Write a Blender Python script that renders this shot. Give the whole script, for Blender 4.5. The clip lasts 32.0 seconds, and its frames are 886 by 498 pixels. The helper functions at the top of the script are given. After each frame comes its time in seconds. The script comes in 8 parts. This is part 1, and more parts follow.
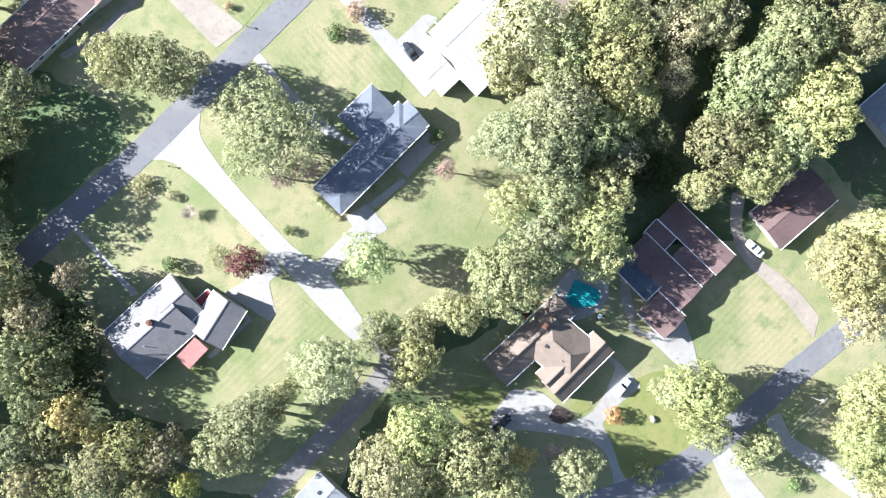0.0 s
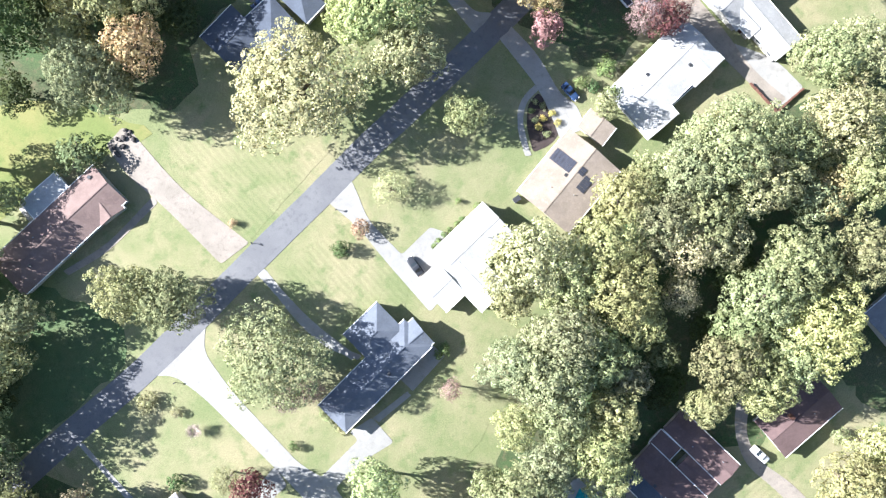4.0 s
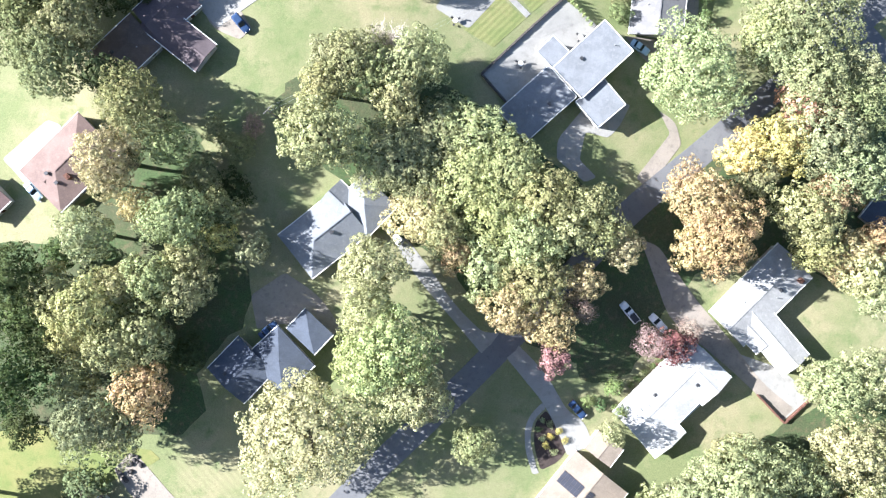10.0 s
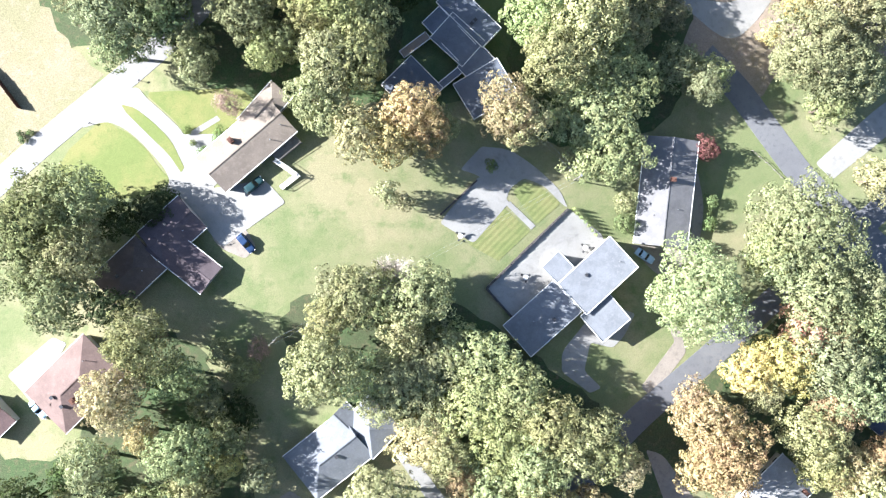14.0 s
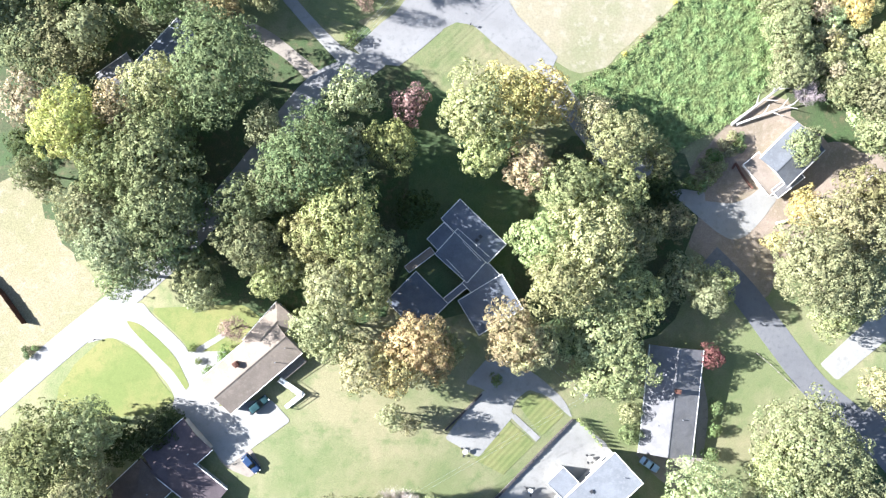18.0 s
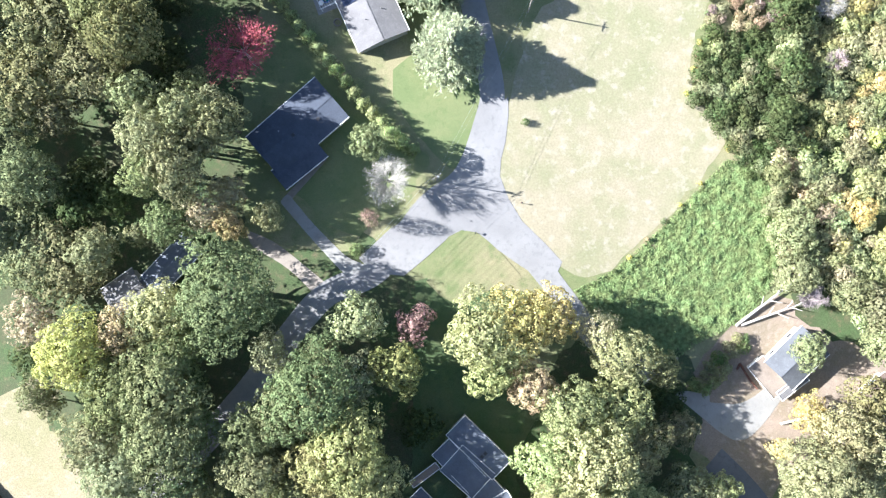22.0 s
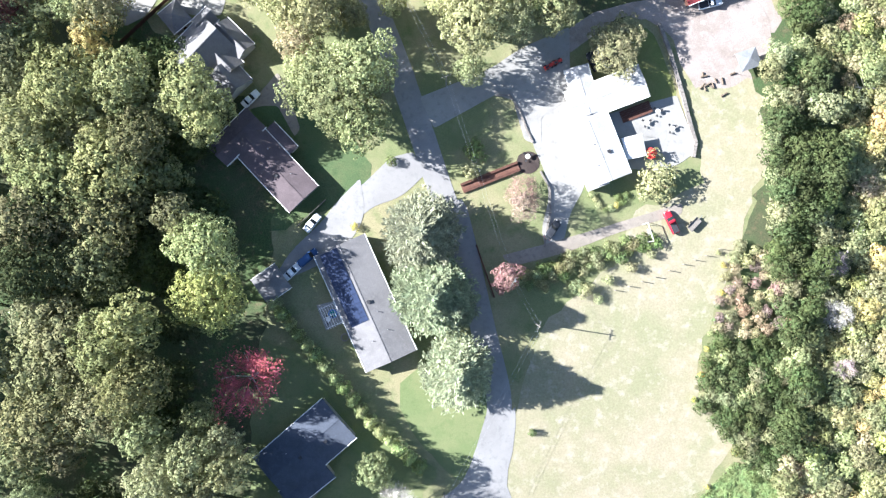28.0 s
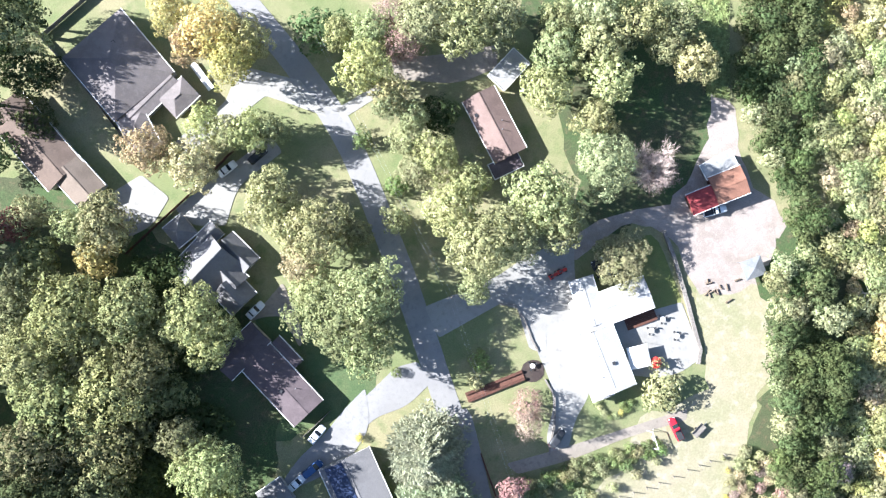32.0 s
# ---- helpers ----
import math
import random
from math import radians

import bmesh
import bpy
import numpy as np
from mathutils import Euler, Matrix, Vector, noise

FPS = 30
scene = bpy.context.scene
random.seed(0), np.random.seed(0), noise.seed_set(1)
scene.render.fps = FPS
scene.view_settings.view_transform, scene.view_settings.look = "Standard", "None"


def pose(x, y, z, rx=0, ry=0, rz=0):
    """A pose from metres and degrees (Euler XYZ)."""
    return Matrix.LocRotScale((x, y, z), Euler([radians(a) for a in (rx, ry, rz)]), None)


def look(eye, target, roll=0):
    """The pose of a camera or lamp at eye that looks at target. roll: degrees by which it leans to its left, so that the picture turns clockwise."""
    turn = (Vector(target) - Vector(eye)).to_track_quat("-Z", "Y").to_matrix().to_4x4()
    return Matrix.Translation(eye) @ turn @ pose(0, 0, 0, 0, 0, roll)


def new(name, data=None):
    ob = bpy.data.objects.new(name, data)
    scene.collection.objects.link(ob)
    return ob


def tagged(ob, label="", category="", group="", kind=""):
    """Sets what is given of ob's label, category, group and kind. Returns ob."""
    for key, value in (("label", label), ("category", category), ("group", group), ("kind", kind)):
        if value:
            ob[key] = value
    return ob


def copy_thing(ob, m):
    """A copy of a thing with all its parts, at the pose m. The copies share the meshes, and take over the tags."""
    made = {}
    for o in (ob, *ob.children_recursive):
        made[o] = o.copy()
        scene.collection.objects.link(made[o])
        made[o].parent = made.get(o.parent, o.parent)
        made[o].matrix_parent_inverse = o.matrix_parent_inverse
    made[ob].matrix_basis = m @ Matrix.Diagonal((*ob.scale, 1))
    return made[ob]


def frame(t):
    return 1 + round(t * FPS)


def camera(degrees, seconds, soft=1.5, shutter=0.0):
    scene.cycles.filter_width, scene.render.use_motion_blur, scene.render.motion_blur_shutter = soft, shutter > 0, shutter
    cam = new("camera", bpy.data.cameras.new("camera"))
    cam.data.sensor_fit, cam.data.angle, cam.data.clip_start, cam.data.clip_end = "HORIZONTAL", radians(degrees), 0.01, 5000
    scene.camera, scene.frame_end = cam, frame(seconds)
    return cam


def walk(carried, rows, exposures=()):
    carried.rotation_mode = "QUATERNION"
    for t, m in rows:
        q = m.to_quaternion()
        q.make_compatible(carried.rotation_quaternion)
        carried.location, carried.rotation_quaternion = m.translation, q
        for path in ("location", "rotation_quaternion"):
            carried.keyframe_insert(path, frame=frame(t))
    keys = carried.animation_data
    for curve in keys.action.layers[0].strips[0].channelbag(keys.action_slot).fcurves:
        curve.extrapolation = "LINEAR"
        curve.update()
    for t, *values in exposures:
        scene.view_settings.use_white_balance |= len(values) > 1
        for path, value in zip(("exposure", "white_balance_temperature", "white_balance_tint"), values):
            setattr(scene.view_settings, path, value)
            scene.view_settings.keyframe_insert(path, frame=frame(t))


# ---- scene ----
# straight level flight, the camera looking straight down
cam = camera(62.0, 32.0, 1.3)
SPEED, DRIFT, HEIGHT = 12.9, -0.2955, 180.0
walk(cam, [(t, pose(DRIFT * t, SPEED * t, HEIGHT, 0, 0, 0)) for t in range(0, 33)], [(0, 2.33, 5800, 11), (32, 2.33, 5800, 11)])

# low autumn sun and clear sky
SUN_EL, SUN_X, SUN_Y = radians(28.8), -0.986, 0.164
to_sun = Vector((SUN_X * math.cos(SUN_EL), SUN_Y * math.cos(SUN_EL), math.sin(SUN_EL)))
sun = new("sun", bpy.data.lights.new("sun", "SUN"))
sun.data.energy, sun.data.angle, sun.data.color = 5.0, radians(0.53), (1.0, 0.955, 0.885)
sun.matrix_world = look(to_sun * 300, (0, 0, 0))
world = bpy.data.worlds.new("sky")
scene.world = world
world.use_nodes = True
sky = world.node_tree.nodes.new("ShaderNodeTexSky")
sky.sky_type, sky.sun_disc = "NISHITA", False
sky.sun_elevation, sky.sun_rotation = SUN_EL, math.atan2(SUN_X, SUN_Y) % (2 * math.pi)
world.node_tree.links.new(sky.outputs[0], world.node_tree.nodes["Background"].inputs[0])
world.node_tree.nodes["Background"].inputs[1].default_value = 0.050

# ---- materials ----
def link(nt, a, b):
    nt.links.new(a, b)


def shade(name, c1, c2, scale=0.15, c3=None, patch=0.5, grain=6.0, depth=0.25, rough=0.85, bump=0.0, metal=0.0, local=False, lo=0.4, hi=0.62):
    """Two colours in large soft patches, a third in smaller ones, fine grain over all, and a bump."""
    m = bpy.data.materials.new(name)
    m.use_nodes = True
    nt = m.node_tree
    b = nt.nodes["Principled BSDF"]
    b.inputs["Roughness"].default_value, b.inputs["Metallic"].default_value = rough, metal
    b.inputs["Specular IOR Level"].default_value = 0.25
    if local:
        src = nt.nodes.new("ShaderNodeTexCoord").outputs["Object"]
    else:
        src = nt.nodes.new("ShaderNodeNewGeometry").outputs["Position"]

    def noise_at(sc, detail):
        n = nt.nodes.new("ShaderNodeTexNoise")
        n.inputs["Scale"].default_value, n.inputs["Detail"].default_value, n.inputs["Roughness"].default_value = sc, detail, 0.62
        link(nt, src, n.inputs["Vector"])
        return n.outputs["Fac"]

    def ramp(fac, a, z):
        r = nt.nodes.new("ShaderNodeMapRange")
        r.inputs["From Min"].default_value, r.inputs["From Max"].default_value = a, z
        link(nt, fac, r.inputs["Value"])
        return r.outputs["Result"]

    def blend(fac, a, z, kind="MIX"):
        x = nt.nodes.new("ShaderNodeMix")
        x.data_type, x.blend_type = "RGBA", kind
        if isinstance(fac, float):
            x.inputs[0].default_value = fac
        else:
            link(nt, fac, x.inputs[0])
        for s, v in ((x.inputs[6], a), (x.inputs[7], z)):
            if isinstance(v, tuple):
                s.default_value = (*v, 1)
            else:
                link(nt, v, s)
        return x.outputs[2]
    col = blend(ramp(noise_at(scale, 5), lo, hi), tuple(c1), tuple(c2))
    if c3:
        col = blend(ramp(noise_at(patch, 6), 0.52, 0.72), col, tuple(c3))
    g = noise_at(grain, 6)
    dark = nt.nodes.new("ShaderNodeMapRange")
    dark.inputs["From Min"].default_value, dark.inputs["From Max"].default_value = 0.3, 0.7
    dark.inputs["To Min"].default_value, dark.inputs["To Max"].default_value = 1 - depth, 1 + depth
    link(nt, g, dark.inputs["Value"])
    v = nt.nodes.new("ShaderNodeVectorMath")
    v.operation = "SCALE"
    link(nt, col, v.inputs[0])
    link(nt, dark.outputs["Result"], v.inputs["Scale"])
    link(nt, v.outputs[0], b.inputs["Base Color"])
    if bump:
        u = nt.nodes.new("ShaderNodeBump")
        u.inputs["Strength"].default_value, u.inputs["Distance"].default_value = 1.0, bump
        link(nt, g, u.inputs["Height"])
        link(nt, u.outputs[0], b.inputs["Normal"])
    return m


def banded(m, angle, period, amount):
    """Mowing stripes or shingle courses: gentle bands across a material."""
    nt = m.node_tree
    b = nt.nodes["Principled BSDF"]
    old = b.inputs["Base Color"].links[0].from_socket
    src = [n for n in nt.nodes if n.type in ("NEW_GEOMETRY", "TEX_COORD")][0]
    mp = nt.nodes.new("ShaderNodeMapping")
    mp.inputs["Rotation"].default_value = (0, 0, radians(angle))
    link(nt, src.outputs["Position" if src.type == "NEW_GEOMETRY" else "Object"], mp.inputs["Vector"])
    w = nt.nodes.new("ShaderNodeTexWave")
    w.inputs["Scale"].default_value, w.inputs["Distortion"].default_value = 2 * math.pi / (20 * period), 1.2
    w.inputs["Detail Scale"].default_value = 0.6
    link(nt, mp.outputs[0], w.inputs["Vector"])
    r = nt.nodes.new("ShaderNodeMapRange")
    r.inputs["To Min"].default_value, r.inputs["To Max"].default_value = 1 - amount, 1 + amount
    link(nt, w.outputs["Fac"], r.inputs["Value"])
    v = nt.nodes.new("ShaderNodeVectorMath")
    v.operation = "SCALE"
    link(nt, old, v.inputs[0])
    link(nt, r.outputs[0], v.inputs["Scale"])
    link(nt, v.outputs[0], b.inputs["Base Color"])
    return m


def leafy(name, through_light=0.28, mass=False):
    """Leaves: the crown's own colour, varied leaf by leaf, with some light passing through."""
    m = bpy.data.materials.new(name)
    m.use_nodes = True
    nt = m.node_tree
    nt.nodes.remove(nt.nodes["Principled BSDF"])
    info, geo = nt.nodes.new("ShaderNodeObjectInfo"), nt.nodes.new("ShaderNodeNewGeometry")
    n = nt.nodes.new("ShaderNodeTexNoise")
    n.inputs["Scale"].default_value, n.inputs["Detail"].default_value = 0.45, 3
    link(nt, geo.outputs["Position"], n.inputs["Vector"])
    hsv = nt.nodes.new("ShaderNodeHueSaturation")
    if mass:
        at = nt.nodes.new("ShaderNodeAttribute")
        at.attribute_name = "tint"
        link(nt, at.outputs["Color"], hsv.inputs["Color"])
    else:
        link(nt, info.outputs["Color"], hsv.inputs["Color"])
    for sock, src, lo, hi, a, z in ((hsv.inputs["Value"], geo.outputs["Random Per Island"], 0.80, 1.20, 0, 1), (hsv.inputs["Hue"], n.outputs["Fac"], 0.478, 0.510, 0.35, 0.65)):
        r = nt.nodes.new("ShaderNodeMapRange")
        r.inputs["From Min"].default_value, r.inputs["From Max"].default_value = a, z
        r.inputs["To Min"].default_value, r.inputs["To Max"].default_value = lo, hi
        link(nt, src, r.inputs["Value"])
        link(nt, r.outputs[0], sock)
    mott = nt.nodes.new("ShaderNodeTexNoise")
    mott.inputs["Scale"].default_value, mott.inputs["Detail"].default_value = 0.9, 2
    link(nt, geo.outputs["Position"], mott.inputs["Vector"])
    deep = nt.nodes.new("ShaderNodeMapRange")
    deep.inputs["From Min"].default_value, deep.inputs["From Max"].default_value = 0.32, 0.68
    deep.inputs["To Min"].default_value, deep.inputs["To Max"].default_value = 0.66, 1.32
    link(nt, mott.outputs["Fac"], deep.inputs["Value"])
    tone = nt.nodes.new("ShaderNodeMath")
    tone.operation = "MULTIPLY"
    link(nt, hsv.inputs["Value"].links[0].from_socket, tone.inputs[0])
    link(nt, deep.outputs[0], tone.inputs[1])
    link(nt, tone.outputs[0], hsv.inputs["Value"])
    d, t, x = nt.nodes.new("ShaderNodeBsdfDiffuse"), nt.nodes.new("ShaderNodeBsdfTranslucent"), nt.nodes.new("ShaderNodeMixShader")
    link(nt, hsv.outputs[0], d.inputs[0])
    link(nt, hsv.outputs[0], t.inputs[0])
    x.inputs[0].default_value = through_light
    link(nt, d.outputs[0], x.inputs[1])
    link(nt, t.outputs[0], x.inputs[2])
    link(nt, x.outputs[0], nt.nodes["Material Output"].inputs["Surface"])
    return m


def plain(name, c, rough=0.5, metal=0.0, depth=0.08, grain=3.0):
    c2 = tuple(min(1, v * 0.86) for v in c)
    return shade(name, c, c2, scale=0.8, grain=grain, depth=depth, rough=rough, metal=metal, local=True)


GRASS = shade("grass", (0.152, 0.172, 0.078), (0.240, 0.218, 0.126), 0.05, (0.122, 0.154, 0.064), 0.25, 5.0, 0.3, 0.95, 0.03)
LAWN = banded(shade("mown_lawn", (0.152, 0.172, 0.078), (0.240, 0.218, 0.126), 0.05, (0.122, 0.154, 0.064), 0.25, 5.0, 0.3, 0.95, 0.03), -42, 1.5, 0.05)
LAWN_ACROSS = banded(shade("mown_lawn_across", (0.152, 0.172, 0.078), (0.240, 0.218, 0.126), 0.05, (0.122, 0.154, 0.064), 0.25, 5.0, 0.3, 0.95, 0.03), 45, 1.6, 0.05)
LUSH = shade("lush_grass", (0.134, 0.162, 0.052), (0.188, 0.183, 0.069), 0.09, (0.119, 0.148, 0.046), 0.5, 6.0, 0.25, 0.95, 0.03)
DRY = shade("dry_grass", (0.282, 0.248, 0.170), (0.220, 0.216, 0.127), 0.06, (0.336, 0.302, 0.233), 0.4, 2.0, 0.14, 0.95, 0.02)
# leaf litter, with the shade under the trees mixed into its dark tone
SHADE_LITTER = shade("woodland_floor", (0.066, 0.076, 0.038), (0.056, 0.088, 0.034), 0.1, (0.114, 0.098, 0.056), 0.6, 4.0, 0.45, 0.95, 0.06)
LAWN_GREEN = banded(shade("striped_green_lawn", (0.150, 0.176, 0.064), (0.198, 0.196, 0.082), 0.09, (0.132, 0.160, 0.056), 0.5, 6.0, 0.25, 0.95, 0.03), 45, 1.3, 0.12)
FRESH = shade("fresh_lawn", (0.134, 0.168, 0.072), (0.170, 0.188, 0.088), 0.09, (0.118, 0.154, 0.064), 0.5, 6.0, 0.25, 0.95, 0.03)
PALE_DIRT = shade("trampled_pale_earth", (0.293, 0.253, 0.229), (0.233, 0.196, 0.169), 0.12, (0.337, 0.300, 0.277), 0.6, 5.0, 0.25, 0.95, 0.03)
TAN_GRASS = shade("tan_grass", (0.238, 0.202, 0.132), (0.196, 0.182, 0.104), 0.06, (0.262, 0.228, 0.160), 0.4, 3.0, 0.3, 0.95, 0.04)
# lawn with tree shade painted into its colour
SHADE_LAWN = shade("shade_toned_lawn", (0.070, 0.108, 0.046), (0.092, 0.114, 0.052), 0.12, (0.056, 0.092, 0.038), 0.5, 5.0, 0.35, 0.95, 0.04)
DIRT = shade("bare_earth", (0.257, 0.204, 0.160), (0.204, 0.168, 0.117), 0.12, (0.308, 0.254, 0.204), 0.7, 5.0, 0.3, 0.95, 0.04)
ASPHALT = shade("worn_asphalt", (0.130, 0.130, 0.137), (0.157, 0.157, 0.161), 0.08, (0.109, 0.109, 0.118), 0.9, 20.0, 0.15, 0.9, 0.01)
ASPHALT_PALE = shade("bleached_asphalt", (0.217, 0.211, 0.208), (0.259, 0.253, 0.248), 0.08, (0.192, 0.190, 0.187), 0.9, 15.0, 0.12, 0.9, 0.01)
CONCRETE = shade("concrete", (0.284, 0.276, 0.258), (0.246, 0.238, 0.222), 0.12, (0.214, 0.205, 0.191), 0.7, 8.0, 0.14, 0.85, 0.005)
CONCRETE_OLD = shade("stained_concrete", (0.267, 0.232, 0.197), (0.218, 0.192, 0.161), 0.15, (0.181, 0.157, 0.133), 0.9, 8.0, 0.18, 0.88, 0.006)
GRAVEL = shade("gravel", (0.185, 0.174, 0.162), (0.148, 0.140, 0.131), 0.2, (0.223, 0.211, 0.199), 1.2, 12.0, 0.35, 0.95, 0.02)
MULCH = shade("dark_mulch", (0.046, 0.034, 0.031), (0.061, 0.047, 0.041), 0.4, (0.037, 0.031, 0.028), 1.5, 14.0, 0.4, 0.95, 0.04)
STONE = shade("field_stone", (0.222, 0.199, 0.175), (0.161, 0.146, 0.131), 0.6, (0.260, 0.242, 0.218), 1.5, 6.0, 0.25, 0.9, 0.03)
BRICK = shade("red_brick", (0.126, 0.061, 0.044), (0.098, 0.048, 0.036), 0.6, (0.151, 0.086, 0.062), 2.0, 9.0, 0.25, 0.9, 0.02)
WOOD_RED = shade("stained_deck_wood", (0.091, 0.041, 0.029), (0.068, 0.033, 0.024), 0.5, (0.114, 0.061, 0.044), 1.5, 9.0, 0.25, 0.8, 0.01)
WOOD_GREY = shade("weathered_wood", (0.198, 0.180, 0.156), (0.148, 0.133, 0.116), 0.7, (0.235, 0.217, 0.194), 2.0, 9.0, 0.25, 0.85, 0.01)
BARK = shade("bark", (0.15, 0.115, 0.085), (0.10, 0.08, 0.06), 0.8, (0.2, 0.17, 0.14), 2.0, 8.0, 0.4, 0.95, 0.03)
BARK_PALE = shade("pale_bark", (0.50, 0.47, 0.43), (0.40, 0.37, 0.34), 0.8, (0.56, 0.53, 0.49), 2.0, 8.0, 0.25, 0.9, 0.02)
SIDING = shade("pale_siding", (0.408, 0.391, 0.355), (0.359, 0.341, 0.312), 0.3, (0.384, 0.372, 0.343), 1.0, 5.0, 0.08, 0.7)
TRIM = plain("white_trim", (0.78, 0.77, 0.74), 0.55)
GLASS = plain("window_glass", (0.03, 0.035, 0.045), 0.08, 0.0, 0.02)
CAR_GLASS = plain("car_glass", (0.02, 0.025, 0.03), 0.06, 0.0, 0.02)
RUBBER = plain("tyre_rubber", (0.025, 0.025, 0.025), 0.8)
STEEL = plain("galvanised_steel", (0.45, 0.46, 0.47), 0.4, 0.7)
DARK_METAL = plain("dark_metal", (0.06, 0.06, 0.065), 0.5, 0.4)
LAMP_LENS = plain("lamp_lens", (0.75, 0.75, 0.72), 0.15)
TAIL_LENS = plain("tail_lens", (0.35, 0.02, 0.02), 0.2)
PANEL_GREY = plain("solar_cells_grey", (0.050, 0.052, 0.066), 0.35, 0.0, 0.1)
# the blue holds the sky's reflection as base colour
PANEL = plain("solar_cells", (0.027, 0.039, 0.080), 0.3, 0.0, 0.1)
WATER = shade("pool_water", (0.02, 0.22, 0.22), (0.015, 0.17, 0.19), 0.3, (0.03, 0.28, 0.26), 1.0, 3.0, 0.12, 0.06, 0.01)
BLUE_VINYL = plain("blue_vinyl", (0.10, 0.24, 0.60), 0.5)
RED_PAINT = plain("red_paint", (0.50, 0.05, 0.04), 0.4)
LEAF, LEAF_SOFT = leafy("leaves"), leafy("needles", 0.3)
TWIG, LEAF_MASS = leafy("fine_twigs", 0.0), leafy("massed_leaves", 0.28, True)


def shingles(name, c, vary=0.12):
    d, e = tuple(v * (1 - 1.6 * vary) for v in c), tuple(min(1, v * (1 + vary)) for v in c)
    return shade(name, c, d, 0.25, e, 0.9, 5.0, 0.16, 0.9, 0.012)


ROOF = {k: shingles("roof_" + k, c) for k, c in dict(
    grey=(0.175, 0.170, 0.172), slate=(0.122, 0.136, 0.164), navy=(0.070, 0.082, 0.108), brown=(0.133, 0.099, 0.081), maroon=(0.128, 0.086, 0.082), taupe=(0.158, 0.140, 0.138), umber=(0.165, 0.132, 0.108), pink=(0.180, 0.128, 0.114),
    salmon=(0.30, 0.150, 0.135), pale=(0.30, 0.296, 0.288), tan=(0.240, 0.198, 0.160), plum=(0.108, 0.086, 0.092), rust=(0.235, 0.119, 0.082), red=(0.230, 0.044, 0.047), white=(0.365, 0.360, 0.350), membrane=(0.120, 0.126, 0.138), steel=(0.185, 0.194, 0.209)).items()}

# ---- the lie of the land ----
HILLS = [-4.59, -2.31, -0.01, 1.02, 3.11, -0.73, -2.76, 1.19, 2.29, 2.21, 0.45, 2.33, 0.32, -0.18, 1.29, 0.89, 7.55, 1.04, -1.15, -2.16, 3.41, -2.68, -2.98, 0.28, 0.64, -0.99, -0.5, 0.6, 1.5, 1.57, 0.27]
SPOTS = [(gx, gy) for gy in range(-40, 461, 72) for gx in (-105, -35, 35, 105)]


def land(x, y):
    return HILLS[0] + HILLS[1] * x / 100 + HILLS[2] * y / 400 + sum(k * math.exp(-((x - a) ** 2 + (y - b) ** 2) / 7688) for k, (a, b) in zip(HILLS[3:], SPOTS))


def part(name, bm, material, parent=None, label="", smooth=False):
    """Links a bmesh (or a ready mesh) as one mesh object under a thing or a part."""
    if isinstance(bm, bpy.types.Mesh):
        me = bm
    else:
        me = bpy.data.meshes.new(name)
        bm.to_mesh(me)
        bm.free()
    if material and not me.materials:
        me.materials.append(material)
    if smooth:
        me.shade_smooth()
    ob = new(name, me)
    ob.parent = parent
    if label:
        ob["label"] = label
    return ob


def thing(name, x, y, z, turn=0, label="", category="", group=""):
    ob = new(name)
    ob.matrix_world = pose(x, y, z, 0, 0, turn)
    return tagged(ob, label, category, group)


def box(bm, x0, x1, y0, y1, z0, z1, m=None, bevel=0.0):
    r = bmesh.ops.create_cube(bm, size=1, matrix=Matrix.LocRotScale(((x0 + x1) / 2, (y0 + y1) / 2, (z0 + z1) / 2), None, (x1 - x0, y1 - y0, z1 - z0)))
    vs = r["verts"]
    if bevel:
        es = list({e for v in vs for e in v.link_edges})
        r = bmesh.ops.bevel(bm, geom=es, offset=bevel, segments=2, affect="EDGES")
        vs = list({v for fc in r["faces"] for v in fc.verts} | {v for v in vs if v.is_valid})
    if m is not None:
        bmesh.ops.transform(bm, matrix=m, verts=[v for v in vs if v.is_valid])
    return bm


def boxed(x0, x1, y0, y1, z0, z1, m=None, bevel=0.0):
    return box(bmesh.new(), x0, x1, y0, y1, z0, z1, m, bevel)


def tube(bm, a, b, r0, r1, sides=6):
    a, b = Vector(a), Vector(b)
    q = (b - a).to_track_quat("Z", "Y")
    rings = []
    for p, r in ((a, r0), (b, r1)):
        rings.append([bm.verts.new(p + q @ Vector((r * math.cos(6.2832 * i / sides), r * math.sin(6.2832 * i / sides), 0))) for i in range(sides)])
    for i in range(sides):
        bm.faces.new((rings[0][i], rings[0][(i + 1) % sides], rings[1][(i + 1) % sides], rings[1][i]))
    bm.faces.new(rings[1])
    bm.faces.new(list(reversed(rings[0])))
    return bm


def curve_through(pts, steps=6, closed=False):
    """A smooth line through a few corner points."""
    n, out = len(pts), []
    for i in range(n if closed else n - 1):
        p = [pts[(i + k) % n] if closed else pts[min(max(i + k, 0), n - 1)] for k in (-1, 0, 1, 2)]
        for s in range(steps):
            u = s / steps
            out.append(tuple(0.5 * (2 * p[1][c] + (p[2][c] - p[0][c]) * u + (2 * p[0][c] - 5 * p[1][c] + 4 * p[2][c] - p[3][c]) * u * u + (3 * p[1][c] - p[0][c] - 3 * p[2][c] + p[3][c]) * u ** 3) for c in (0, 1)))
    if not closed:
        out.append(pts[-1])
    return out


